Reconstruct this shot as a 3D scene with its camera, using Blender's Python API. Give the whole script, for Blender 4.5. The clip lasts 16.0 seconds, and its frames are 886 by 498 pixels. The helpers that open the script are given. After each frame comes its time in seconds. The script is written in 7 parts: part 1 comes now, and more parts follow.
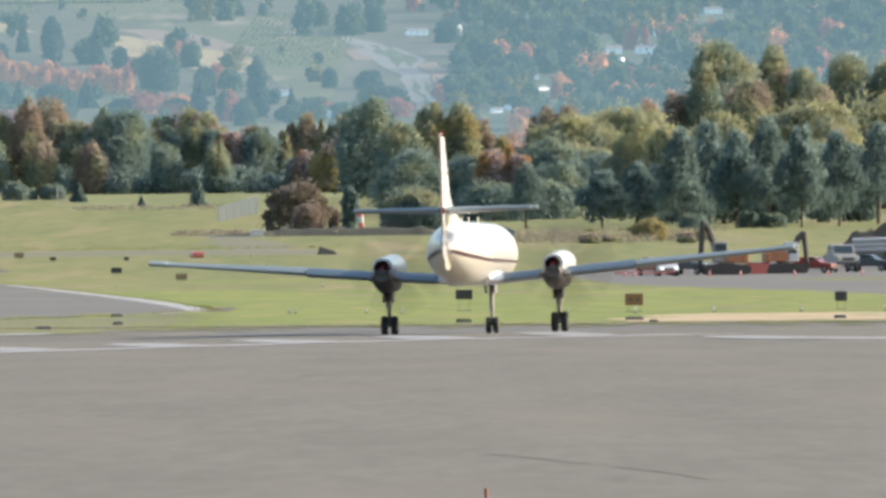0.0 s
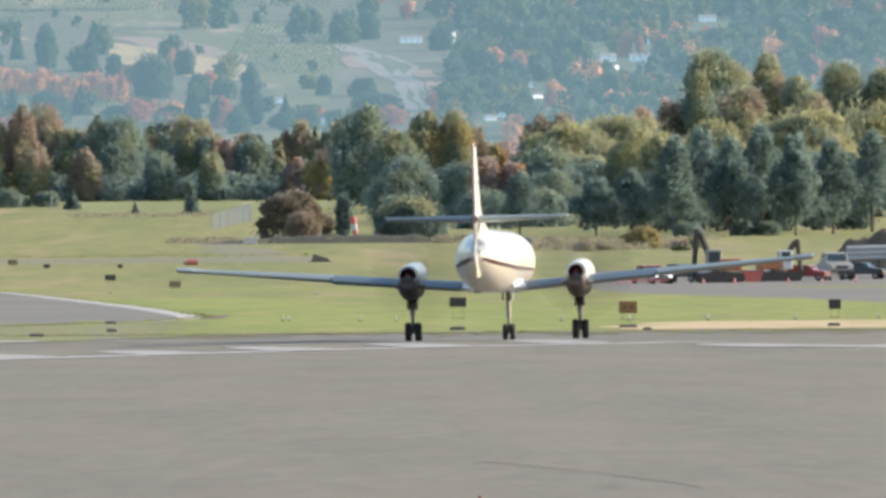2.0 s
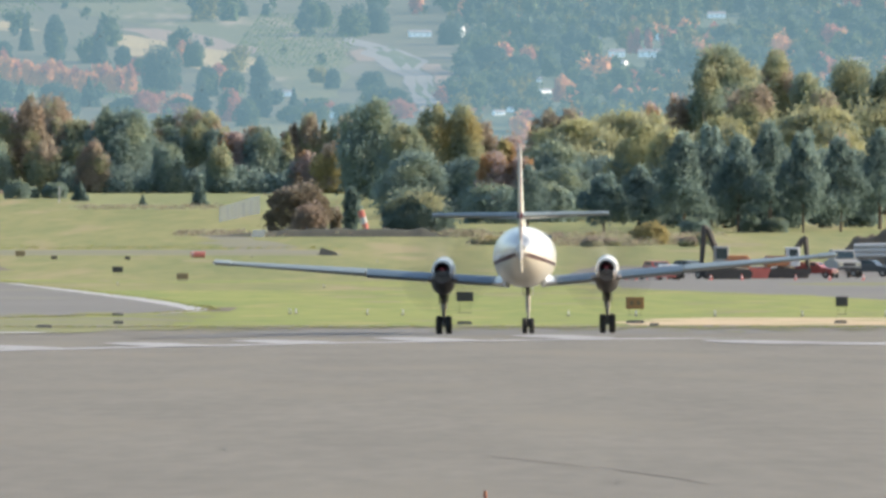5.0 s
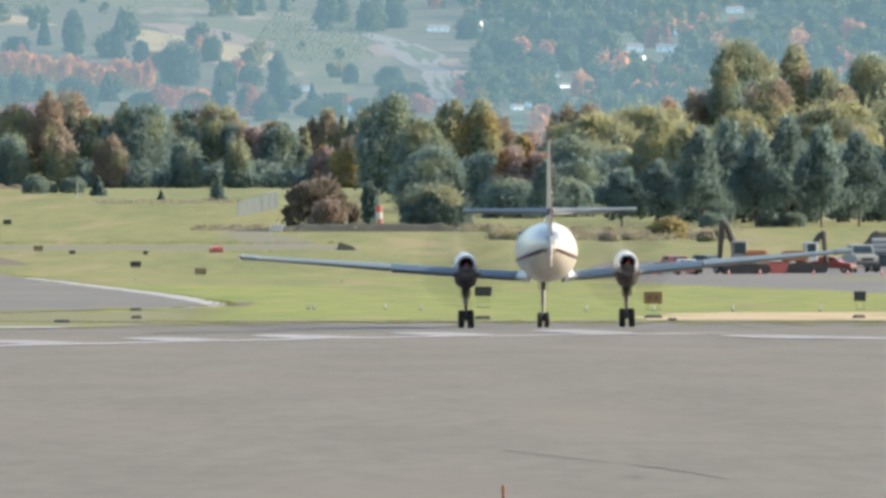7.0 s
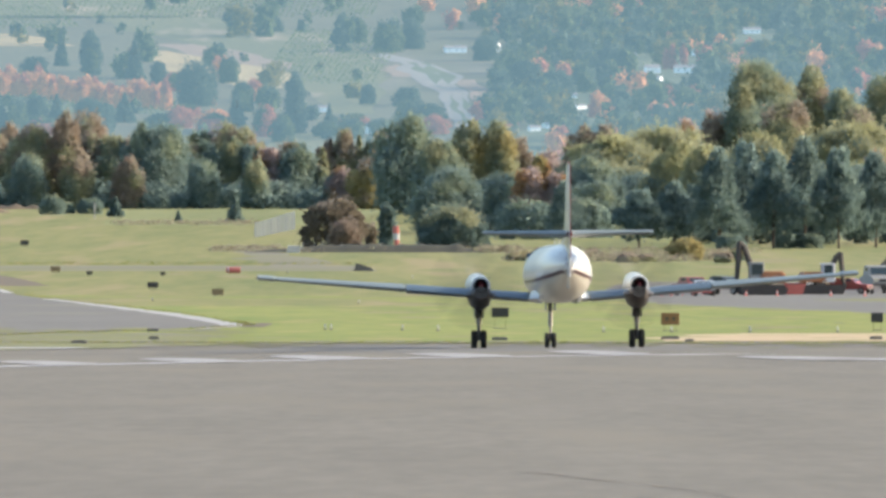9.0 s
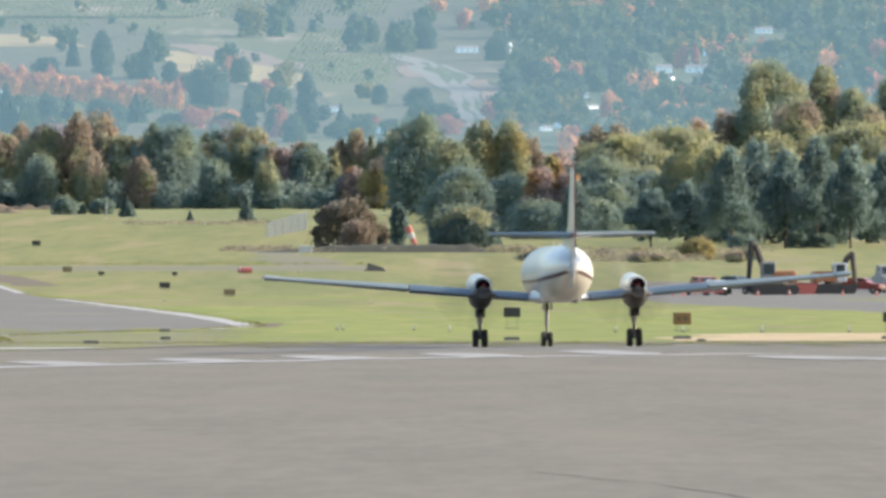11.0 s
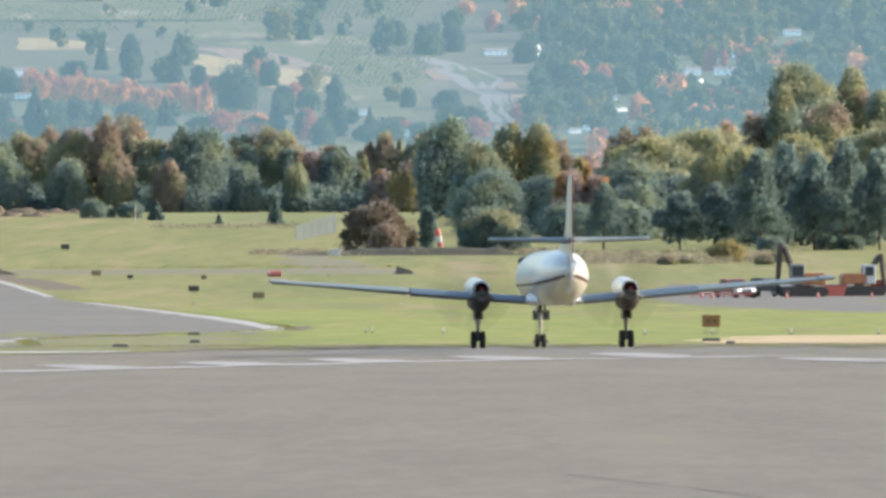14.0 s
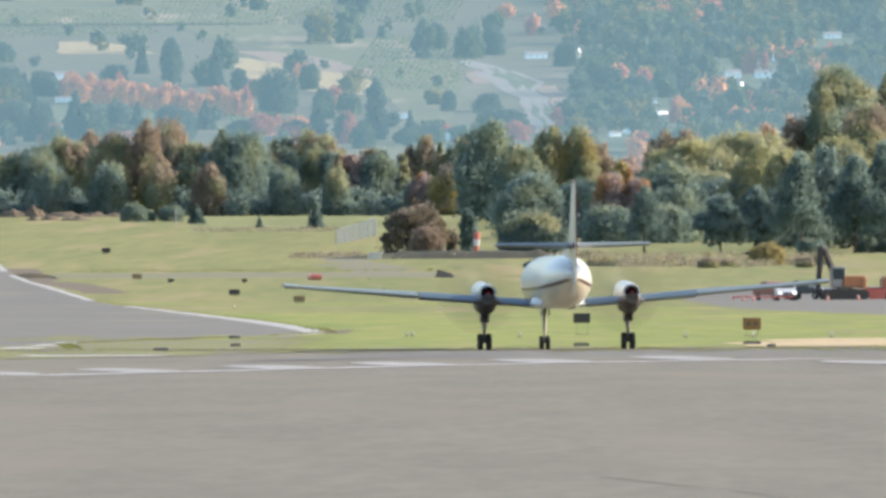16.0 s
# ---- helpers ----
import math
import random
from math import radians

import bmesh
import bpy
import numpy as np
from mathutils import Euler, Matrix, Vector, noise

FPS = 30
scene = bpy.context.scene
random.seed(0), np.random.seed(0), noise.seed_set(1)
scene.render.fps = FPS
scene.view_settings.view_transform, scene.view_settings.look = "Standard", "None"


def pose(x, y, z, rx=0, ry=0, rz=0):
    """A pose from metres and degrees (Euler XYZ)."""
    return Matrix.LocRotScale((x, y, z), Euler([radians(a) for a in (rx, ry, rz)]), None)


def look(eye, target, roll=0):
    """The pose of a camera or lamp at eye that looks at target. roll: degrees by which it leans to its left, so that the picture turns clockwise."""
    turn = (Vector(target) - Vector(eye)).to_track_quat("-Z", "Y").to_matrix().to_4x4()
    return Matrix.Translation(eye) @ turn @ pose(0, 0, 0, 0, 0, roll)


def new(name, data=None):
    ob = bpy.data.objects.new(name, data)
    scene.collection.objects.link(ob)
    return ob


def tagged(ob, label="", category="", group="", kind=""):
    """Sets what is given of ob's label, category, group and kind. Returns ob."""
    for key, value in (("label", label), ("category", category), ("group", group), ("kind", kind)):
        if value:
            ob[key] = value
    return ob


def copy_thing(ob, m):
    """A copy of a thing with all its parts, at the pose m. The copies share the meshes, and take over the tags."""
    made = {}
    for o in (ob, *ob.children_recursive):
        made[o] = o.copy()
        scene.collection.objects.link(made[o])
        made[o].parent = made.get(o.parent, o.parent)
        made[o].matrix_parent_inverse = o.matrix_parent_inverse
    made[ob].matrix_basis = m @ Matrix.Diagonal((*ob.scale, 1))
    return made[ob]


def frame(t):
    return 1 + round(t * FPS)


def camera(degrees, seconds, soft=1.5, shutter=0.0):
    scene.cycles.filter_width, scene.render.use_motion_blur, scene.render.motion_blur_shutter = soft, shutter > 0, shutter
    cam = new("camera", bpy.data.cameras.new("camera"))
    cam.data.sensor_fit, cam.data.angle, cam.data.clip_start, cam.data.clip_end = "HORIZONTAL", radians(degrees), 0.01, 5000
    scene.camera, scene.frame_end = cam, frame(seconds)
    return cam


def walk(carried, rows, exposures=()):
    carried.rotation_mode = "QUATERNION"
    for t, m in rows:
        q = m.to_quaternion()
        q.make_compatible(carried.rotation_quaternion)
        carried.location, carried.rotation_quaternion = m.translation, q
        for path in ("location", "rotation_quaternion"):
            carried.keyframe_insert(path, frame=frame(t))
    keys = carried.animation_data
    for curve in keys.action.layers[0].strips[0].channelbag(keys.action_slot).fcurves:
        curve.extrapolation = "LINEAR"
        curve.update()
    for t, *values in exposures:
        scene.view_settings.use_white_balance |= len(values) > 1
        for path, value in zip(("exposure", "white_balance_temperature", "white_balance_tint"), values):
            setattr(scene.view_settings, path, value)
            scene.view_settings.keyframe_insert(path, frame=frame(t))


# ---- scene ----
# The camera stands behind the apron on a tripod and follows an aircraft with a long lens.
LENS = 2.7216
EYE = (0.0, 0.0, 1.35)
cam = camera(LENS, 16.0, soft=3.2, shutter=1.0)
# seconds, bearing, elevation, roll in degrees
TURN = [(0.0, 0.0596, 0.1092, -0.494), (0.5, 0.0656, 0.1149, -0.563), (1.0, 0.0862, 0.1264, -0.451), (1.5, 0.0986, 0.1369, -0.318), (2.0, 0.0786, 0.1324, -0.441),
        (2.5, 0.0773, 0.1113, -0.414), (3.0, 0.0678, 0.0986, -0.343), (3.5, 0.0737, 0.1175, -0.122), (6.0, 0.0441, 0.106, 0.027), (6.5, 0.0107, 0.0966, 0.015),
        (7.0, 0.0, 0.099, 0.0), (7.5, -0.0102, 0.1069, 0.098), (8.0, -0.0407, 0.129, 0.165), (8.5, -0.0493, 0.1464, 0.007), (9.0, -0.0528, 0.1633, 0.037),
        (11.5, -0.1116, 0.1631, -0.051), (12.0, -0.1261, 0.1522, -0.098), (12.5, -0.1392, 0.1528, -0.103), (13.0, -0.151, 0.1554, -0.136),
        (13.5, -0.1654, 0.1674, -0.163), (14.0, -0.1781, 0.1721, -0.136), (14.5, -0.2052, 0.1856, -0.085), (15.0, -0.2316, 0.2096, -0.105),
        (15.5, -0.2655, 0.2039, -0.177), (16.0, -0.3028, 0.1824, -0.205)]


def aim(az, el, roll):
    d = Vector((math.sin(radians(az)), math.cos(radians(az)), math.tan(radians(el))))
    return look(EYE, Vector(EYE) + d * 500, roll)


walk(cam, [(t, aim(a, e, r)) for t, a, e, r in TURN], exposures=[(0, 0.83, 6330, 10), (7, 0.91, 6330, 10), (16, 0.98, 6290, 10)])

# ---- light: a low autumn sun from the right, a little beyond the aircraft ----
SUN_AZ, SUN_EL = 80, 22            # degrees clockwise from the view, and above the ground
world = bpy.data.worlds.new("sky")
scene.world = world
world.use_nodes = True
wn = world.node_tree.nodes
sky = wn.new("ShaderNodeTexSky")
sky.sky_type, sky.sun_disc = "NISHITA", False
sky.sun_elevation, sky.sun_rotation = radians(SUN_EL), radians(SUN_AZ)
sky.dust_density = 2.0
wn["Background"].inputs[1].default_value = 0.15
world.node_tree.links.new(sky.outputs[0], wn["Background"].inputs[0])
sun = new("sun", bpy.data.lights.new("sun", "SUN"))
sun.data.energy, sun.data.angle, sun.data.color = 3.7, radians(0.6), (1.0, 0.86, 0.68)
sv = Vector((math.sin(radians(SUN_AZ)) * math.cos(radians(SUN_EL)), math.cos(radians(SUN_AZ)) * math.cos(radians(SUN_EL)), math.sin(radians(SUN_EL))))
sun.matrix_world = look(sv * 100, (0, 0, 0))


# ---- materials ----
def material(name, a, b=None, rough=0.8, metal=0.0, scale=1.0, scale2=None, mix=0.5, bump=0.0, bump_scale=None, island=0.0, obj_rand=0.0,
             emit=None, stretch=(1, 1, 1), third=None, sheen=0.0, coat=0.0, subsurf=0.0):
    """Two colours mixed by noise at two scales, with an optional third for stains, relief, and variation by piece or thing."""
    m = bpy.data.materials.new(name)
    m.use_nodes = True
    nt = m.node_tree
    n, l = nt.nodes, nt.links
    p = n["Principled BSDF"]
    p.inputs["Roughness"].default_value, p.inputs["Metallic"].default_value = rough, metal
    p.inputs["Coat Weight"].default_value = coat
    b = b or a
    co = n.new("ShaderNodeTexCoord")
    mp = n.new("ShaderNodeMapping")
    mp.inputs["Scale"].default_value = stretch
    l.new(co.outputs["Object"], mp.inputs[0])
    n1, n2 = n.new("ShaderNodeTexNoise"), n.new("ShaderNodeTexNoise")
    n1.inputs["Scale"].default_value, n2.inputs["Scale"].default_value = scale, scale2 or scale * 7
    n1.inputs["Detail"].default_value = n2.inputs["Detail"].default_value = 5
    l.new(mp.outputs[0], n1.inputs[0]), l.new(mp.outputs[0], n2.inputs[0])
    ad = n.new("ShaderNodeMath")
    ad.operation = "ADD"
    l.new(n1.outputs[0], ad.inputs[0]), l.new(n2.outputs[0], ad.inputs[1])
    rg = n.new("ShaderNodeMapRange")
    rg.inputs["From Min"].default_value, rg.inputs["From Max"].default_value = 0.62 + (0.5 - mix) * 0.5, 1.38 + (0.5 - mix) * 0.5
    l.new(ad.outputs[0], rg.inputs[0])
    fac = rg.outputs[0]
    if island or obj_rand:
        src = n.new("ShaderNodeNewGeometry").outputs["Random Per Island"] if island else n.new("ShaderNodeObjectInfo").outputs["Random"]
        k = n.new("ShaderNodeMath")
        k.operation, k.inputs[1].default_value = "MULTIPLY_ADD", island or obj_rand
        l.new(src, k.inputs[0]), l.new(fac, k.inputs[2])
        k2 = n.new("ShaderNodeMath")
        k2.operation, k2.inputs[1].default_value, k2.use_clamp = "SUBTRACT", (island or obj_rand) / 2, True
        l.new(k.outputs[0], k2.inputs[0])
        fac = k2.outputs[0]
    mx = n.new("ShaderNodeMix")
    mx.data_type = "RGBA"
    mx.inputs[6].default_value, mx.inputs[7].default_value = (*a, 1), (*b, 1)
    l.new(fac, mx.inputs[0])
    colour = mx.outputs[2]
    if third:
        n3 = n.new("ShaderNodeTexNoise")
        n3.inputs["Scale"].default_value, n3.inputs["Detail"].default_value = third[1], 3
        l.new(mp.outputs[0], n3.inputs[0])
        r3 = n.new("ShaderNodeMapRange")
        r3.inputs["From Min"].default_value, r3.inputs["From Max"].default_value = third[2], third[2] + 0.14
        l.new(n3.outputs[0], r3.inputs[0])
        m3 = n.new("ShaderNodeMix")
        m3.data_type = "RGBA"
        m3.inputs[7].default_value = (*third[0], 1)
        l.new(r3.outputs[0], m3.inputs[0]), l.new(colour, m3.inputs[6])
        colour = m3.outputs[2]
    l.new(colour, p.inputs["Base Color"])
    if bump:
        bp = n.new("ShaderNodeBump")
        bp.inputs["Strength"].default_value, bp.inputs["Distance"].default_value = bump, 0.05
        l.new(n2.outputs[0], bp.inputs["Height"]), l.new(bp.outputs[0], p.inputs["Normal"])
    # Emission: the lit headlamp lens, and the haze painted onto the hillside.
    if emit:
        p.inputs["Emission Color"].default_value, p.inputs["Emission Strength"].default_value = (*emit[:3], 1), emit[3]
    return m


HAZE_GLOW = (0.385, 0.63, 0.76, 0.20)      # the far hillside backdrop: miles of haze painted in as glow
GRASS = material("mown_grass", (0.125, 0.15, 0.03), (0.25, 0.23, 0.072), 0.95, scale=0.45, scale2=0.06, mix=0.45, stretch=(1, 0.04, 1), third=((0.27, 0.222, 0.095), 0.12, 0.56))
GRASS_NEAR = material("lush_grass", (0.125, 0.182, 0.018), (0.262, 0.266, 0.052), 0.95, scale=0.6, scale2=0.09, stretch=(1, 0.05, 1), third=((0.28, 0.25, 0.07), 0.2, 0.57))
MEADOW = material("far_meadow_grass", (0.155, 0.18, 0.05), (0.25, 0.25, 0.095), 0.95, scale=0.2, scale2=0.03, stretch=(1, 0.05, 1))
ASPHALT = material("worn_asphalt", (0.126, 0.1135, 0.08882), (0.1869, 0.1679, 0.1325), 0.9, scale=0.5, scale2=3.5, stretch=(1, 0.07, 1), bump=0.15, third=((0.178, 0.157, 0.118), 0.22, 0.5))
TARMAC = material("grey_tarmac", (0.134, 0.128, 0.116), (0.172, 0.164, 0.146), 0.9, scale=0.08, scale2=0.9, stretch=(1, 0.12, 1), third=((0.184, 0.178, 0.137), 0.06, 0.58))
DUSTY = material("dusty_gravel_track", (0.158, 0.152, 0.10), (0.205, 0.192, 0.128), 0.95, scale=0.05, scale2=0.4, third=((0.172, 0.178, 0.0792), 0.03, 0.52))
SEAM = material("faint_asphalt_seam", (0.14, 0.124, 0.099), (0.174, 0.154, 0.122), 0.9, scale=0.8, scale2=5)
CRACK = material("crack_sealant", (0.095, 0.087, 0.076), (0.13, 0.12, 0.104), 0.7, scale=0.5)
LINE = material("faded_white_line_paint", (0.33, 0.322, 0.31), (0.50, 0.49, 0.475), 0.8, scale=0.4, scale2=3, third=((0.224, 0.211, 0.194), 0.5, 0.56))
FADED = material("very_faded_line_paint", (0.275, 0.265, 0.252), (0.41, 0.40, 0.39), 0.8, scale=0.3, scale2=2, stretch=(1, 0.1, 1), third=((0.243, 0.228, 0.209), 0.4, 0.54))
DRY = material("dry_straw_grass", (0.19, 0.175, 0.06), (0.25, 0.215, 0.10), 0.95, scale=0.3, scale2=1.5, stretch=(1, 0.15, 1))
WEEDY = material("dark_weedy_grass", (0.148, 0.165, 0.04), (0.212, 0.212, 0.066), 0.95, scale=0.3, scale2=1.5, stretch=(1, 0.15, 1))
VERGE = material("patchy_verge", (0.155, 0.15, 0.085), (0.20, 0.205, 0.07), 0.95, scale=0.7, scale2=3, stretch=(1, 0.06, 1), third=((0.17, 0.155, 0.125), 0.35, 0.5))
CREEP = material("grass_creeping_over_asphalt", (0.145, 0.16, 0.05), (0.215, 0.21, 0.075), 0.95, scale=0.5, scale2=3, stretch=(1, 0.06, 1), third=((0.17, 0.155, 0.118), 0.4, 0.55))
SAND = material("sandy_soil", (0.43, 0.315, 0.175), (0.53, 0.415, 0.25), 0.95, scale=0.1, scale2=1.0, stretch=(1, 0.15, 1), third=((0.17, 0.20, 0.05), 0.25, 0.57))
SOIL = material("dry_brown_soil", (0.112, 0.0858, 0.0594), (0.165, 0.132, 0.0924), 0.95, scale=0.2, scale2=1.5, bump=0.4)
BANK = material("dark_weedy_earth", (0.028, 0.03, 0.017), (0.055, 0.052, 0.032), 0.95, scale=0.35, scale2=1.8, bump=0.4, third=((0.085, 0.07, 0.053), 0.25, 0.6))
GRAVEL = material("grey_gravel", (0.112, 0.105, 0.098), (0.182, 0.168, 0.154), 0.95, scale=0.5, scale2=3, bump=0.4)
WHITE = material("white_aircraft_paint", (0.656, 0.648, 0.623), (0.689, 0.681, 0.656), 0.22, scale=0.8, scale2=5, coat=0.3)
CREAM = material("cream_aircraft_paint", (0.592, 0.552, 0.464), (0.624, 0.584, 0.496), 0.28, scale=0.8, scale2=5, coat=0.3)
STRIPE = material("maroon_stripe_paint", (0.075, 0.035, 0.037), (0.095, 0.045, 0.045), 0.3, scale=1)
RED = material("red_paint", (0.272, 0.024, 0.02), (0.32, 0.032, 0.024), 0.4, scale=1)
WINGPAINT = material("dull_aluminium_wing_skin", (0.175, 0.21, 0.205), (0.215, 0.25, 0.24), 0.42, 0.15, scale=0.7, scale2=4)
FLAPSKIN = material("blue_grey_flap_skin", (0.095, 0.135, 0.16), (0.12, 0.165, 0.19), 0.4, 0.15, scale=0.9, scale2=5)
SOOT = material("sooty_exhaust_metal", (0.008, 0.007, 0.007), (0.018, 0.016, 0.015), 0.95, 0.0, scale=6)
DARKRED = material("heat_stained_metal", (0.15, 0.022, 0.028), (0.22, 0.035, 0.04), 0.6, 0.0, scale=6)
STEEL = material("dull_gear_steel", (0.22, 0.21, 0.20), (0.32, 0.31, 0.29), 0.45, 0.6, scale=5)
CHROME = material("oleo_chrome", (0.7, 0.7, 0.7), (0.75, 0.75, 0.75), 0.15, 1.0, scale=5)
RUBBER = material("black_tyre_rubber", (0.012, 0.012, 0.012), (0.03, 0.03, 0.028), 0.85, scale=8)
# Dark tone stands for soot on the fairing and shade under the nacelle.
BELLY = material("dark_sooty_shaded_cowling", (0.04, 0.036, 0.033), (0.10, 0.09, 0.085), 0.5, scale=2, scale2=9)
BLACK = material("matt_black_panel", (0.038, 0.035, 0.035), (0.06, 0.055, 0.055), 0.7, scale=4)
BLADE = material("grey_prop_blade", (0.05, 0.05, 0.05), (0.08, 0.08, 0.08), 0.5, scale=4)
SIGNY = material("amber_sign_face", (0.26, 0.125, 0.045), (0.31, 0.155, 0.06), 0.5, scale=3)
SIGNBROWN = material("weathered_brown_board", (0.22, 0.165, 0.09), (0.29, 0.22, 0.13), 0.9, scale=3, scale2=9)
OLIVE_DRAB = material("olive_drab_paint", (0.15, 0.165, 0.05), (0.18, 0.19, 0.065), 0.8, scale=4)
WOODY = material("bark", (0.07, 0.052, 0.04), (0.12, 0.09, 0.07), 0.9, scale=3, scale2=12)
ORANGE = material("orange_machine_paint", (0.34, 0.135, 0.055), (0.45, 0.19, 0.085), 0.5, scale=1.2, scale2=6, third=((0.15, 0.10, 0.065), 0.9, 0.56))
RUST = material("rusty_orange_stake", (0.20, 0.06, 0.03), (0.26, 0.09, 0.04), 0.7, scale=20)
TRACK = material("muddy_track_steel", (0.045, 0.041, 0.038), (0.085, 0.075, 0.066), 0.8, scale=3)
GLASS = material("dark_cab_glass", (0.03, 0.05, 0.06), (0.04, 0.06, 0.07), 0.08, scale=1)
CARWHITE = material("white_car_paint", (0.562, 0.57, 0.578), (0.6, 0.6, 0.6), 0.3, scale=1)
DUSTYWHITE = material("dusty_white_car_paint", (0.23, 0.23, 0.22), (0.32, 0.32, 0.30), 0.5, scale=2, scale2=8)
CARRED = material("red_car_paint", (0.25, 0.05, 0.042), (0.30, 0.068, 0.056), 0.3, scale=1)
CARDARK = material("dark_car_paint", (0.03, 0.035, 0.04), (0.05, 0.055, 0.06), 0.3, scale=1)
LAMPLENS = material("lit_headlamp_lens", (0.9, 0.9, 0.85), rough=0.2, emit=(1, 0.93, 0.8, 1.5))
BEACON = material("red_beacon_lens", (0.4, 0.03, 0.02), rough=0.2)
FENCE = material("weathered_white_boards", (0.58, 0.56, 0.54), (0.66, 0.64, 0.62), 0.9, scale=1, obj_rand=0.5)
POST = material("pale_post", (0.434, 0.434, 0.42), (0.49, 0.49, 0.476), 0.7, scale=2)
CLOTHRED = material("red_windsock_cloth", (0.55, 0.16, 0.13), (0.62, 0.20, 0.165), 0.8, scale=2)
CLOTHWHITE = material("white_windsock_cloth", (0.6, 0.585, 0.562), (0.637, 0.622, 0.6), 0.8, scale=2)


def leafy(name, a, b, emit=None):
    """Foliage: leaves let part of the light through."""
    m = material(name, a, b, 0.85, scale=0.25, scale2=1.2, island=0.2, emit=emit)
    n, l = m.node_tree.nodes, m.node_tree.links
    p, out = n["Principled BSDF"], n["Material Output"]
    tr, mx = n.new("ShaderNodeBsdfTranslucent"), n.new("ShaderNodeMixShader")
    l.new(p.inputs["Base Color"].links[0].from_socket, tr.inputs["Color"])
    p.inputs["Specular IOR Level"].default_value = 0.15
    mx.inputs[0].default_value = 0.52
    # Raised so the painted haze glow survives the mix with translucency.
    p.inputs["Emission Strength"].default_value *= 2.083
    l.new(p.outputs[0], mx.inputs[1]), l.new(tr.outputs[0], mx.inputs[2]), l.new(mx.outputs[0], out.inputs[0])
    return m


TUFT_GREEN = leafy("green_grass_blades", (0.19, 0.235, 0.05), (0.27, 0.29, 0.08))
TUFT_STRAW = leafy("straw_grass_blades", (0.30, 0.27, 0.11), (0.37, 0.33, 0.15))
# Paler than real leaves, darks blued too: some haze sits in these colours.
LEAF_DARK = leafy("dark_green_foliage", (0.212, 0.292, 0.282), (0.28, 0.35, 0.297))
LEAF_GREEN = leafy("green_foliage", (0.24, 0.305, 0.252), (0.34, 0.38, 0.265))
LEAF_OLIVE = leafy("olive_yellow_foliage", (0.305, 0.32, 0.218), (0.43, 0.43, 0.27))
LEAF_WILLOW_LIT = leafy("yellow_green_lit_willow_foliage", (0.35, 0.355, 0.20), (0.46, 0.45, 0.255))
LEAF_GOLD = leafy("golden_foliage", (0.34, 0.3, 0.16), (0.47, 0.41, 0.205))
LEAF_BROWN = leafy("russet_foliage", (0.32, 0.285, 0.24), (0.4, 0.34, 0.265))
LEAF_PINK = leafy("dusty_pink_autumn_foliage", (0.4, 0.335, 0.32), (0.48, 0.39, 0.36))
LEAF_ORANGE = leafy("orange_autumn_foliage", (0.36, 0.23, 0.13), (0.45, 0.29, 0.16))
LEAF_UMBER = leafy("dull_umber_foliage", (0.195, 0.168, 0.13), (0.265, 0.22, 0.16))
LEAF_RUST = leafy("red_brown_foliage", (0.31, 0.255, 0.21), (0.39, 0.31, 0.235))
LEAF_PINE = leafy("blue_green_conifer_needles", (0.135, 0.192, 0.185), (0.168, 0.225, 0.20))
# Hillside colours: each one glows faintly with the painted haze.
HILL_PINE = leafy("far_conifer_needles", (0.05, 0.075, 0.062), (0.085, 0.105, 0.078), HAZE_GLOW)
HILL_GREEN = leafy("far_green_foliage", (0.05, 0.075, 0.045), (0.1, 0.115, 0.06), HAZE_GLOW)
HILL_OLIVE = leafy("far_olive_foliage", (0.11, 0.10, 0.04), (0.17, 0.145, 0.06), HAZE_GLOW)
HILL_ORANGE = leafy("far_orange_foliage", (0.40, 0.19, 0.10), (0.50, 0.25, 0.13), HAZE_GLOW)
HILL_PINK = leafy("far_russet_foliage", (0.25, 0.10, 0.075), (0.34, 0.145, 0.105), HAZE_GLOW)
HILL_VINE = leafy("far_vine_foliage", (0.06, 0.09, 0.035), (0.11, 0.13, 0.05), HAZE_GLOW)
HILLSIDE = material("far_hillside_scrub", (0.032, 0.03, 0.008), (0.064, 0.056, 0.015), 0.95, scale=0.12, scale2=0.7, stretch=(1, 0.15, 1), emit=HAZE_GLOW, third=((0.12, 0.095, 0.065), 0.02, 0.6))
HILL_TAN = material("far_stubble_field", (0.20, 0.145, 0.06), (0.28, 0.20, 0.085), 0.95, scale=0.3, scale2=1.2, stretch=(1, 0.1, 1), emit=HAZE_GLOW)
HILL_RED = material("far_russet_field", (0.12, 0.085, 0.055), (0.185, 0.115, 0.075), 0.95, scale=0.3, scale2=1.2, stretch=(1, 0.1, 1), emit=HAZE_GLOW)
HILL_MEADOW = material("far_green_meadow", (0.043, 0.046, 0.007), (0.083, 0.075, 0.013), 0.95, scale=0.14, scale2=0.8, stretch=(1, 0.15, 1), third=((0.19, 0.14, 0.085), 0.08, 0.57), emit=HAZE_GLOW)
HILL_PADDOCK = material("far_dark_paddock", (0.03, 0.045, 0.016), (0.07, 0.078, 0.026), 0.95, scale=0.14, scale2=0.8, stretch=(1, 0.15, 1), emit=HAZE_GLOW)
HILL_ROAD = material("far_grey_gravel_cut", (0.11, 0.10, 0.09), (0.165, 0.145, 0.13), 0.95, scale=0.05, scale2=0.3, emit=HAZE_GLOW)
HILL_WHITE = material("far_white_house_wall", (0.74, 0.74, 0.72), (0.8, 0.8, 0.78), 0.7, scale=0.5, emit=HAZE_GLOW)
HILL_ROOF = material("far_grey_roof", (0.168, 0.154, 0.154), (0.224, 0.196, 0.189), 0.8, scale=0.5, emit=HAZE_GLOW)
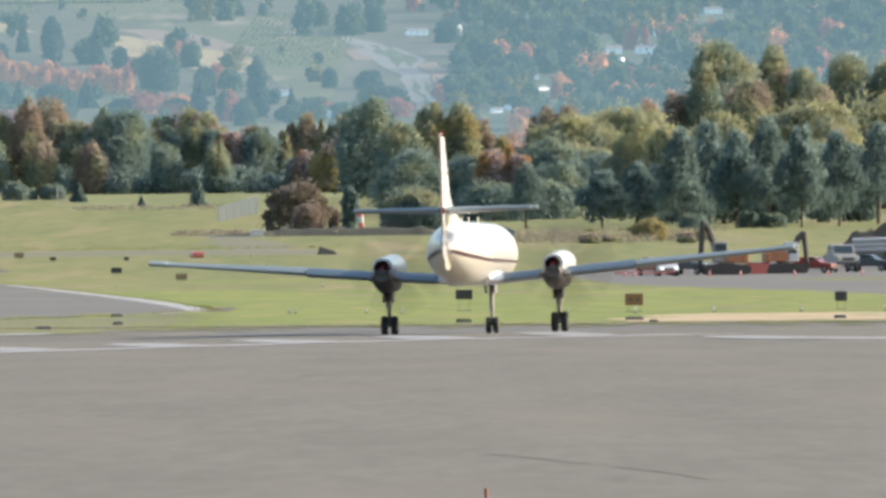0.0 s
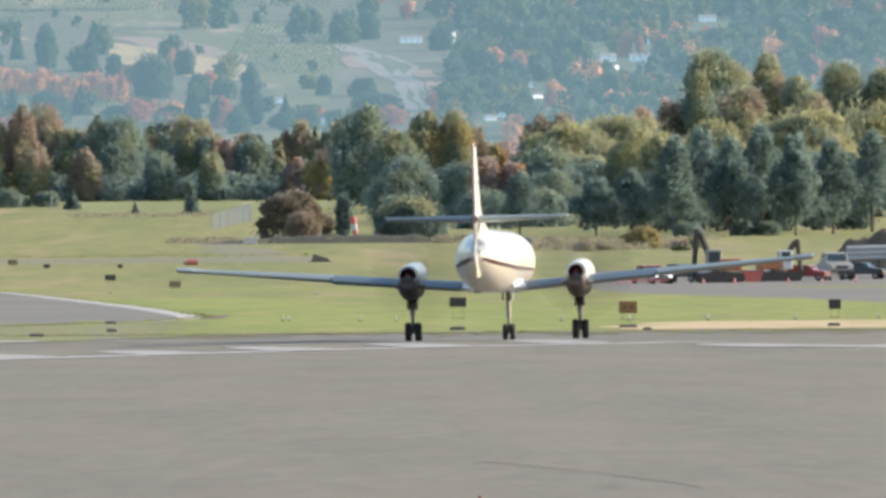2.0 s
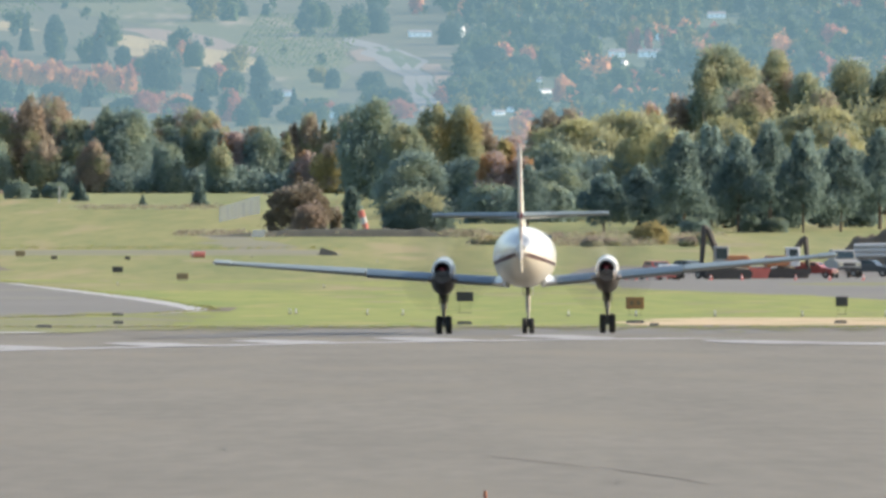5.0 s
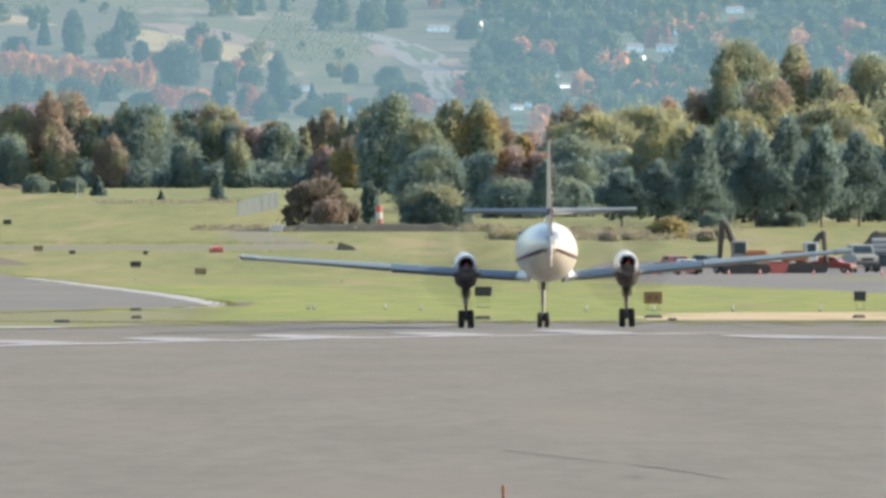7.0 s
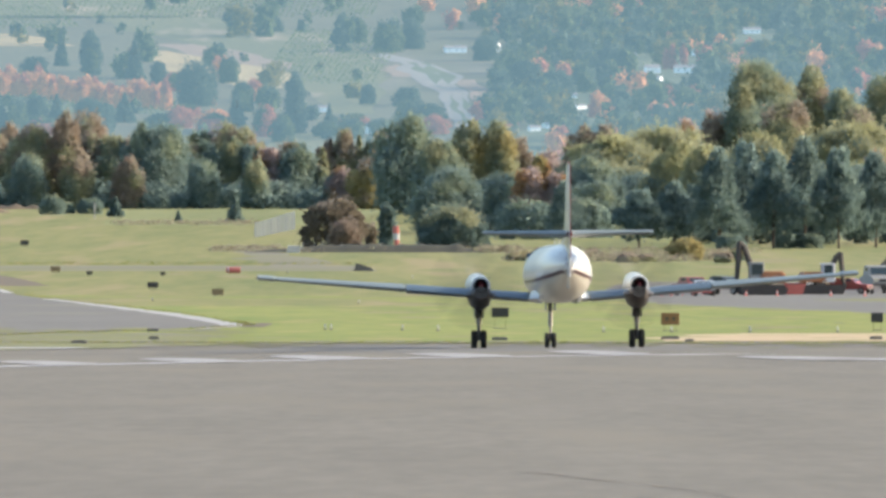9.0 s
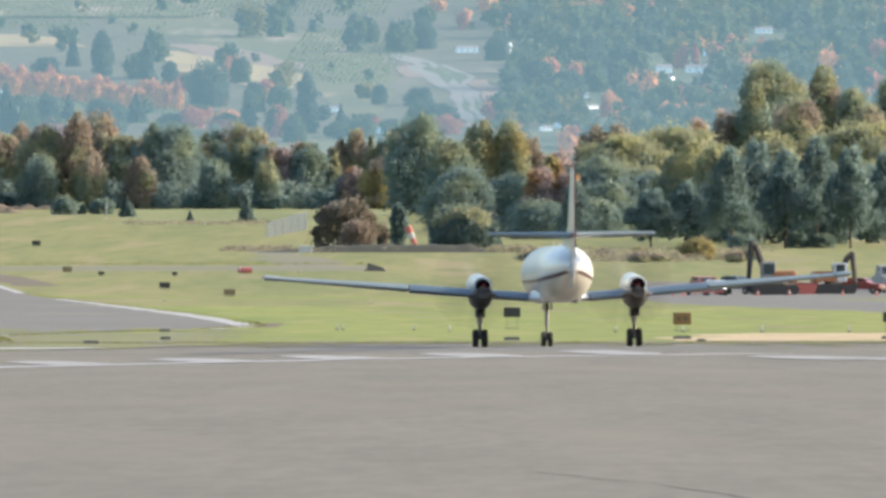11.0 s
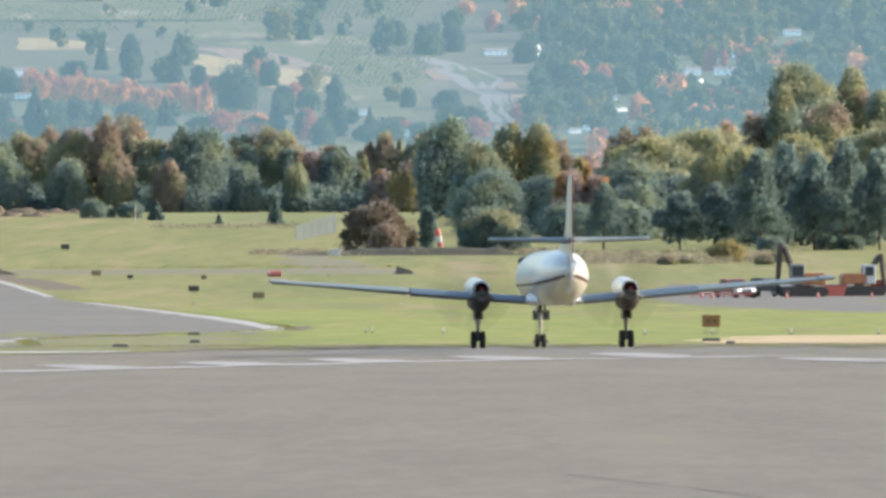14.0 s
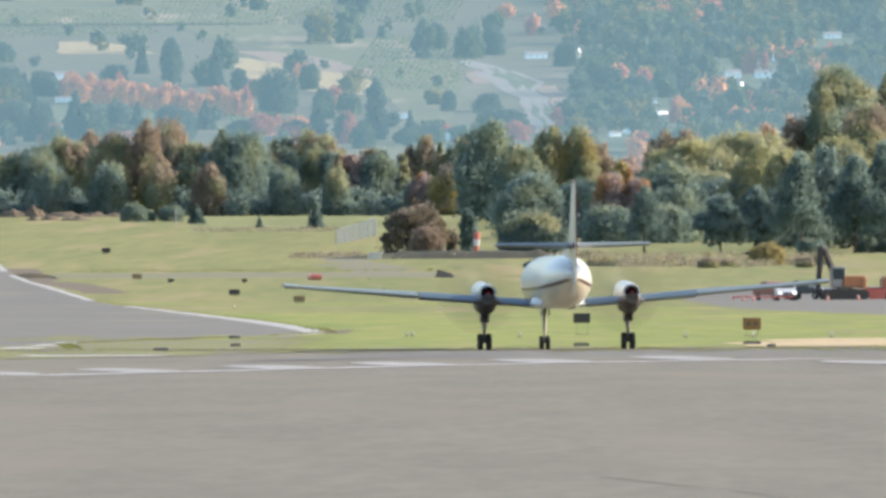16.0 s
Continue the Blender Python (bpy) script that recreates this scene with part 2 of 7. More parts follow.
HILL_PANE = material("far_window_glass", (0.035, 0.049, 0.056), rough=0.1, emit=HAZE_GLOW)

# ---- terrain: a flat apron, then grass that rises gently to woods and a hillside ----
KNOTS = [(-600, 0), (610, 0), (850, 0.06), (1350, 1.06), (1700, 1.97), (2000, 4.38), (2250, 7.21), (2650, 11.63), (3050, 16.6), (3350, 21.5), (4250, 73.3), (4650, 133.7), (4950, 232)]


def gz(y):
    return float(np.interp(y, [k[0] for k in KNOTS], [k[1] for k in KNOTS]))


def at(bearing, y, lift=0.0):
    """A place on the ground: thousandths of the distance to the right of the view's axis, and the distance."""
    return Vector((bearing * y / 1000, y, gz(y) + lift))


# ---- mesh helpers ----
def obj(name, verts, faces, mat, parent=None, smooth=False):
    me = bpy.data.meshes.new(name)
    me.from_pydata([tuple(v) for v in verts], [], faces)
    for m in mat if isinstance(mat, (list, tuple)) else [mat]:
        me.materials.append(m)
    if smooth:
        me.polygons.foreach_set("use_smooth", [True] * len(me.polygons))
    me.update()
    ob = new(name, me)
    ob.parent = parent
    return ob


def part(name, bm, mat, parent=None, label="", smooth=False):
    me = bpy.data.meshes.new(name)
    bmesh.ops.recalc_face_normals(bm, faces=bm.faces)
    bm.to_mesh(me)
    bm.free()
    for m in mat if isinstance(mat, (list, tuple)) else [mat]:
        me.materials.append(m)
    if smooth:
        me.polygons.foreach_set("use_smooth", [True] * len(me.polygons))
        me.set_sharp_from_angle(angle=radians(40))
    ob = new(name, me)
    ob.parent = parent
    if label:
        ob["label"] = label
    return ob


def thing(name, label, category, m=None, group="", kind=""):
    e = new(name)
    e.empty_display_size = 0.3
    if m is not None:
        e.matrix_basis = m
    return tagged(e, label, category, group, kind)


def add_box(bm, c, s, bevel=0.0, m=None):
    r = bmesh.ops.create_cube(bm, size=1.0)
    vs = r["verts"]
    bmesh.ops.scale(bm, vec=s, verts=vs)
    if bevel:
        es = list({e for v in vs for e in v.link_edges})
        vs = list({v for f in bmesh.ops.bevel(bm, geom=es, offset=bevel, segments=2, affect="EDGES", profile=0.5)["faces"] for v in f.verts} | {v for v in vs if v.is_valid})
    if m is not None:
        bmesh.ops.transform(bm, matrix=m, verts=vs)
    bmesh.ops.translate(bm, vec=c, verts=vs)
    return vs


def add_tube(bm, p0, p1, r0, r1=None, n=12):
    p0, p1 = Vector(p0), Vector(p1)
    d = p1 - p0
    m = Matrix.Translation((p0 + p1) / 2) @ d.to_track_quat("Z", "Y").to_matrix().to_4x4()
    bmesh.ops.create_cone(bm, cap_ends=True, segments=n, radius1=r0, radius2=r0 if r1 is None else r1, depth=d.length, matrix=m)


def add_loft(bm, rings, cap=True):
    """Rings of equal point counts, joined in turn."""
    rows = [[bm.verts.new(p) for p in ring] for ring in rings]
    k = len(rows[0])
    for a, b in zip(rows, rows[1:]):
        for i in range(k):
            bm.faces.new((a[i], a[(i + 1) % k], b[(i + 1) % k], b[i]))
    if cap:
        bm.faces.new(rows[0])
        bm.faces.new(rows[-1][::-1])


def box_part(name, c, s, mat, parent, bevel=0.0, label="", m=None):
    bm = bmesh.new()
    add_box(bm, c, s, bevel, m)
    return part(name, bm, mat, parent, label)


def tube_part(name, p0, p1, r0, r1, mat, parent, label="", n=12):
    bm = bmesh.new()
    add_tube(bm, p0, p1, r0, r1, n)
    return part(name, bm, mat, parent, label, True)


def sheet(name, edges, mat, lift, label, category="", step=10.0, wave=0.0):
    """A patch of ground that follows the terrain. edges: rows of distance, left and right bearing."""
    ys = sorted({e[0] for e in edges} | {y for y in np.arange(math.ceil(edges[0][0] / step) * step, edges[-1][0], step)})
    verts, faces, nx = [], [], 8
    for j, y in enumerate(ys):
        a = np.interp(y, [e[0] for e in edges], [e[1] for e in edges])
        b = np.interp(y, [e[0] for e in edges], [e[2] for e in edges])
        a += wave * noise.noise((y * 0.031, 3.1, 0))
        b += wave * noise.noise((y * 0.027, 7.7, 0))
        for i in range(nx + 1):
            verts.append(at(a + (b - a) * i / nx, y, lift))
        if j:
            o = (j - 1) * (nx + 1)
            faces += [(o + i, o + i + 1, o + nx + 2 + i, o + nx + 1 + i) for i in range(nx)]
    return tagged(obj(name, verts, faces, mat), label, category, kind="structure")


# ---- the ground and its surfaces ----
def ground_sheet(name, y0, y1, half, mat, label, rough=0.0, nx=40):
    ys = np.arange(y0, y1 + 1, 10.0)
    verts, faces = [], []
    for j, y in enumerate(ys):
        for i in range(nx + 1):
            x = half * (2 * i / nx - 1)
            w = rough * max(0.0, min(1.0, (abs(x) - 0.036 * y) / 200))
            verts.append((x, y, gz(y) + w * noise.noise((x * 0.004, y * 0.004, 0.5))))
        if j:
            o = (j - 1) * (nx + 1)
            faces += [(o + i, o + i + 1, o + nx + 2 + i, o + nx + 1 + i) for i in range(nx)]
    return tagged(obj(name, verts, faces, mat, smooth=True), label, kind="structure")


ground_sheet("ground", -600, 3350, 900, GRASS, "mown airfield grass, green with straw-coloured patches")
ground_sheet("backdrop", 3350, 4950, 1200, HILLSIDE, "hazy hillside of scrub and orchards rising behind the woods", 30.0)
apron = ground_sheet("pavement", -200, 600, 95, ASPHALT, "wide worn grey-brown asphalt apron", nx=10)
apron.location.z = 0.02
sheet("grass", [(610, -60, 60), (1350, -60, 60)], GRASS_NEAR, 0.006, "fresh green mown grass beside the apron", wave=0.5)
sheet("grass", [(2727.22, -19.21, -6.79), (3050, -18, -2.55)], MEADOW, 0.006, "fresh green far meadow before the woods", wave=0.6)
# curved taxiway that joins the apron, with its edge line
sheet("road", [(600, -54.06, -25.58), (705.8, -54.06, -26.48), (783.91, -54.06, -21.94), (865.53, -54.06, -15.58), (913.61, -54.06, -11.64), (986.7, -54.06, -12.67),
               (1233.37, -54.06, -16.91), (1571.43, -54.06, -22.36), (1727.06, -54.06, -24.03), (2070.42, -54.06, -28.27), (2211.96, -54.06, -29.03)],
      TARMAC, 0.014, "grey tarmac taxiway curving away from the apron")
sheet("line_marking", [(865.53, -14.36, -13.61), (901.1, -12.79, -11.45), (939.71, -13.09, -11.76), (991.66, -13.91, -12.79), (1233.37, -17.94, -16.91), (1551.98, -22.48, -21.88)],
      LINE, 0.02, "curved white edge line on the taxiway", wave=0.25)
sheet("line_marking", [(1727.06, -24.48, -24), (1894.36, -26.58, -26.12), (2070.42, -28.61, -28.24)], LINE, 0.02, "curved white edge line on the taxiway", wave=0.1)
sheet("line_marking", [(2117.85, -29.03, -28.61), (2266.7, -29.76, -29.33)], LINE, 0.02, "curved white edge line on the taxiway")
sheet("line_marking", [(524.12, -27.39, -21.03), (540, -28.3, -19.82)], LINE, 0.04, "thin white line where apron meets taxiway", wave=0.6)
sheet("line_marking", [(633.64, -29.82, -27.09), (686.26, -27.39, -25.27), (748.42, -25.88, -24.79)], LINE, 0.02, "short worn white taxi line", wave=0.5)
sheet("grass", [(633.64, -24.97, -13.76), (705.8, -25.88, -13.76), (783.91, -21.33, -13.76)], CREEP, 0.018, "ragged grass edge beside the taxiway", wave=1.5)
# grey taxiway on the far side and tracks across the grass
sheet("road", [(1096.33, 24.73, 55.03), (1188.8, 21.09, 55.03), (1298.29, 15.64, 55.03), (1428.25, 10.18, 55.03), (1611.83, 8.36, 55.03), (1741.04, 7.45, 55.03)],
      TARMAC, 0.014, "grey tarmac road beside the works site", wave=1.0)
sheet("grass", [(1490, 21.5, 55), (1525, 19.2, 55), (1560, 20.0, 55), (1590, 23.0, 55)], CREEP, 0.018, "strip of grass creeping over the tarmac road", wave=1.5)
sheet("path", [(2031.42, -35.88, -4.36), (2090.48, -35.88, -4.97)], DUSTY, 0.010, "narrow dusty service track across the grass", wave=0.5)
sheet("path", [(2044.26, -9.36, -6.03), (2117.85, -10.73, -7.24), (2189.5, -11.48, -8.76), (2266.7, -11.94, -9.52), (2351.71, -12.24, -10.73)], DUSTY, 0.014, "dusty gravel pull-out beside the track", wave=1.6)
sheet("soil", [(641.84, 11.09, 42.91), (686.26, 10.33, 42.91), (748.42, 12, 42.91), (777.76, 15.33, 42.91)], SAND, 0.014, "ragged strip of bare sandy soil along the apron", wave=2.5, step=4)
sheet("verge", [(596, -40, 40), (629.62, -40, 40)], VERGE, 0.036, "patchy dusty verge between apron and grass", wave=1)
sheet("verge", [(500.56, -33.76, -25.58), (530.36, -33.76, -20.12), (556.87, -33.76, -16.79), (594, -33.76, -11.03)], CREEP, 0.034, "patchy grass creeping over the edge of the apron", wave=3, step=2.0)
sheet("soil", [(888.92, -11.64, -10.42), (948.75, -11.7, -10.12)], SOIL, 0.024, "patch of bare brown soil at the taxiway corner", wave=0.4)
sheet("soil", [(1741.04, 7.45, 48.97), (1877.83, 8.97, 48.97)], GRAVEL, 0.018, "dark churned ground of the works site", wave=0.4)
sheet("soil", [(1814.47, -24.36, -21.94), (2018.75, -27.7, -25.58), (2153.08, -28.91, -27.39)], SOIL, 0.010, "brown soil verge along the taxiway", wave=0.4)
# dry streaks in the grass
DR = np.random.default_rng(12)
for k in range(105):
    d = 640 + 1500 * DR.random() ** 1.5
    b = DR.uniform(-28, 26)
    if b < -10 and 700 < d < 1450:
        continue
    w, dd = DR.uniform(0.5, 4.0), DR.uniform(0.006, 0.03) * d
    sheet("dry_grass", [(d, b + 0.4 * w, b + 0.6 * w), (d + 0.4 * dd, b, b + w), (d + dd, b + 0.3 * w, b + 0.8 * w)], WEEDY if k % 2 else DRY, 0.0085 + 0.00005 * k, "streak of dry straw-coloured grass", wave=0.8, step=5.0)
for k in range(44):
    d = DR.uniform(640, 850)
    b, w, dd = DR.uniform(-31, -14), DR.uniform(1.5, 5.0), DR.uniform(10, 36)
    sheet("verge", [(d, b + 0.4 * w, b + 0.6 * w), (d + 0.4 * dd, b, b + w), (d + dd, b + 0.3 * w, b + 0.8 * w)], CREEP if k % 3 else VERGE, 0.0185 + 0.00005 * k, "thin grass creeping over the taxiway's edge", wave=1.5, step=3.0)
for k in range(60):
    d = DR.uniform(1180, 1640)
    b, w, dd = DR.uniform(-30, 26), DR.uniform(3.0, 9.0), DR.uniform(0.02, 0.06) * d
    if b < -8 and d < 1550:
        continue
    sheet("grass", [(d, b + 0.4 * w, b + 0.6 * w), (d + 0.4 * dd, b, b + w), (d + dd, b + 0.3 * w, b + 0.8 * w)], GRASS_NEAR if d > 1350 else GRASS, 0.0065 + 0.00003 * k, "patch of grass where lush growth gives way to dry", wave=1.2, step=6.0)
# ragged growth where the grass meets the apron
for k in range(110):
    d = 604 - abs(DR.normal()) * 28
    b, w, dd = DR.uniform(-29, 28), DR.uniform(0.5, 2.4), DR.uniform(3.0, 11.0)
    sheet("verge", [(d, b + 0.4 * w, b + 0.6 * w), (d + 0.4 * dd, b, b + w), (d + dd, b + 0.3 * w, b + 0.8 * w)], CREEP if k % 3 else VERGE, 0.0365 + 0.0001 * (k % 30), "ragged patch of weedy growth at the apron's edge", wave=0.6, step=1.5)
# broken white line across the apron
for rows in (
        [(377.54, -29.67, -27.24), (387.39, -31.48, -26.79), (397.06, -32.55, -28.45), (403.17, -31.48, -29.97)],
        [(390.79, -22.24, -19.82), (401.35, -24.06, -19.36), (411.74, -25.12, -21.03), (418.31, -24.06, -22.55)],
        [(408.72, -14.52, -12.09), (420.28, -16.33, -11.64), (431.69, -17.39, -13.3), (438.92, -16.33, -14.82)],
        [(428.37, -7.55, -5.12), (441.09, -9.36, -4.67), (453.67, -10.42, -6.33), (461.66, -9.36, -7.85)],
        [(447.74, -0.12, 2.3), (461.66, -1.94, 2.76), (475.45, -3, 1.09), (484.24, -1.94, -0.42)],
        [(468.95, 7.45, 9.88), (484.24, 5.64, 10.33), (499.44, 4.58, 8.67), (509.14, 5.64, 7.15)],
        [(424.29, 19.27, 22.3), (436.76, 16.55, 24.73), (450, 14.73, 19.88), (459.28, 15.33, 17.45)]):
    sheet("line_marking", rows, FADED, 0.035, "worn white bar of a broken apron line", step=1.0)
sheet("line_marking", [(374.37, -29.82, -25.58), (394.25, -21.33, -17.7), (412.5, -14.36, -11.03), (434.63, -6.79, -3.45), (452.28, 0.18, 3.82), (471.43, 9.27, 13.52), (479.03, 12.61, 17.45)], LINE, 0.03, "thin worn white apron line", step=1.0)
sheet("line_marking", [(424.29, 21.09, 27.76), (441.09, 23.52, 33.82)], LINE, 0.03, "thin worn white apron line", step=1.0)
sheet("joint", [(473.94, -16.18, -13.3), (500.56, -11.03, -7.39), (521.05, -6.79, -3.15), (540, -4.36, -1.18)], CRACK, 0.03, "dark seam in the asphalt", step=1.0)
sheet("asphalt_patch", [(495, -15.88, -0.73), (524.12, -11.03, 17.15), (571.15, -8.61, 21.7)], TARMAC, 0.024, "darker resurfaced strip of asphalt", step=2.0, wave=1.0)
# cracks and faint seams on the apron
CR = np.random.default_rng(31)
for d, b, w, slope in ((348.05, -13.3, 0.7, 6), (330, -4.67, 3.2, 1), (353.57, 8.36, 3.0, -0.5), (275, -7.09, 3.0, 6), (254.57, -1.27, 0.7, 8), (240.81, 1.64, 1.1, 6),
                       (184.09, -2.55, 2.0, 5), (220.54, -14.67, 1.6, 6), (232.03, 15.64, 2.2, 4), (170.04, 11.09, 3.5, 3), (138.35, 14.12, 6.0, 3), (128.39, 8.97, 2.4, 5), (157.98, -11.64, 2.0, 4), (283.76, 18.67, 2.0, 3), (293.09, -21.03, 1.4, 5)):
    n, w = 22, min(w, 1.9)
    verts, faces = [], []
    yy = d
    for k in range(n + 1):
        yy += d / 300 * (CR.normal() * 2.2 - slope * w / n * CR.uniform(0.0, 2.0))
        half = 0.0011 * d * (1 - abs(2 * k / n - 1)) * CR.uniform(0.0, 1.0) * d / 110
        for sd in (-1, 1):
            verts.append(((b + w * (k + 0.4 * CR.normal()) / n) * d / 1000, yy + sd * half, 0.024))
        if k and CR.random() > 0.2:
            faces.append((2 * k - 2, 2 * k - 1, 2 * k + 1, 2 * k))
    tagged(obj("crack", verts, faces, CRACK), "thin dark crack in the asphalt", kind="structure")

# long faint seams between paving runs
for b0, d0, b1, d1 in ((3.1, 147, 9.2, 136.5), (9.6, 136.5, 15.5, 125.5), (-9.5, 262, -4.0, 257), (-2.0, 292, 6.5, 297), (0.6, 232, 3.0, 228)):
    n, verts, faces = 30, [], []
    for k in range(n + 1):
        u = k / n
        d = d0 + (d1 - d0) * u
        half = d * d / 2.2e4 * (0.35 + 0.65 * CR.random()) * min(1.0, 6 * u, 6 * (1 - u))
        mid = d + d / 90 * noise.noise((u * 9, b0, d0))
        verts += [((b0 + (b1 - b0) * u) * d / 1000, mid + q * half, 0.0235) for q in (-1, 1)]
        if k and CR.random() > 0.12:
            faces.append((2 * k - 2, 2 * k - 1, 2 * k + 1, 2 * k))
    tagged(obj("joint", verts, faces, SEAM), "faint uneven seam between paving runs", kind="structure")


# ---- the aircraft: a twin-turboprop, origin on the ground between its main wheels, nose towards +y ----
def ring(y, zc, rx, rz, n=32):
    return [(rx * math.sin(2 * math.pi * i / n), y, zc + rz * math.cos(2 * math.pi * i / n)) for i in range(n)]


FUSELAGE = [(8.25, 1.86, 0.05), (8.1, 1.88, 0.16), (7.7, 1.92, 0.31), (7.1, 1.98, 0.47), (6.4, 2.05, 0.62), (5.6, 2.12, 0.76), (4.8, 2.15, 0.83), (3.8, 2.15, 0.845),
            (-3.4, 2.15, 0.845), (-4.4, 2.16, 0.835), (-5.4, 2.19, 0.79), (-6.4, 2.23, 0.70), (-7.3, 2.28, 0.58), (-8.1, 2.33, 0.43), (-8.8, 2.37, 0.26), (-9.2, 2.39, 0.12)]


def airfoil(x, le, te, z, thick, tilt=0.0, k=9):
    """A closed wing section at x from leading to trailing edge."""
    up, low = [], []
    c = le - te
    for i in range(k + 1):
        u = 0.5 * (1 - math.cos(math.pi * i / k))
        h = thick * c * 5 * (0.2969 * math.sqrt(u) - 0.126 * u - 0.3516 * u * u + 0.2843 * u ** 3 - 0.1015 * u ** 4) + 0.006
        y = le - u * c
        dz = -tilt * u * c
        up.append((x, y, z + h * 1.15 + dz))
        low.append((x, y, z - h * 0.85 + dz))
    return up + low[::-1]


def wing_at(x):
    u = (abs(x) - 0.5) / 8.18
    return 1.45 - 0.95 * u, -1.55 + 0.62 * u, 1.44 + 0.66 * u     # leading edge, trailing edge, height


def fin_mesh(prof, w0, w1, z0, z1):
    """An upright slab with a lens-shaped plan. prof: rows of height, leading edge, trailing edge."""
    bm = bmesh.new()
    rings = []
    for z, le, te in prof:
        w = w0 + (w1 - w0) * (z - z0) / (z1 - z0)
        c = le - te
        rings.append([(0, le, z), (w * 0.7, le - 0.12 * c, z), (w, le - 0.35 * c, z), (w * 0.6, le - 0.75 * c, z), (0.012, te, z),
                      (-0.012, te, z), (-w * 0.6, le - 0.75 * c, z), (-w, le - 0.35 * c, z), (-w * 0.7, le - 0.12 * c, z)])
    add_loft(bm, rings)
    return bm


def wheel(name, x, y, r, w, parent):
    bm = bmesh.new()
    add_loft(bm, [[(px, r * 0.62 * math.cos(a), r * 0.62 * math.sin(a)) for a in [2 * math.pi * i / 20 for i in range(20)]] for px in (-w * 0.42, w * 0.42)])
    add_tube(bm, (-w * 0.5, 0, 0), (w * 0.5, 0, 0), r * 0.2, r * 0.2, 10)
    for k in range(6):
        a = k * math.pi / 3
        add_tube(bm, (w * 0.40, 0.42 * r * math.cos(a), 0.42 * r * math.sin(a)), (w * 0.46, 0.42 * r * math.cos(a), 0.42 * r * math.sin(a)), r * 0.06, None, 6)
    hub = part(name, bm, STEEL, parent, "dull steel wheel", True)
    bm = bmesh.new()
    prof = [(-0.42, 0.60), (-0.5, 0.74), (-0.46, 0.9), (-0.3, 0.985), (0, 1.0), (0.3, 0.985), (0.46, 0.9), (0.5, 0.74), (0.42, 0.60)]
    n = 28
    rows = [[bm.verts.new((px * w, pr * r * math.cos(2 * math.pi * i / n), pr * r * math.sin(2 * math.pi * i / n))) for i in range(n)] for px, pr in prof]
    for a, b in zip(rows, rows[1:]):
        for i in range(n):
            bm.faces.new((a[i], a[(i + 1) % n], b[(i + 1) % n], b[i]))
    part("tyre", bm, RUBBER, hub, "black rubber tyre", True)
    hub.location = (x, y, r)
    return hub, Vector((x, y, r)), r


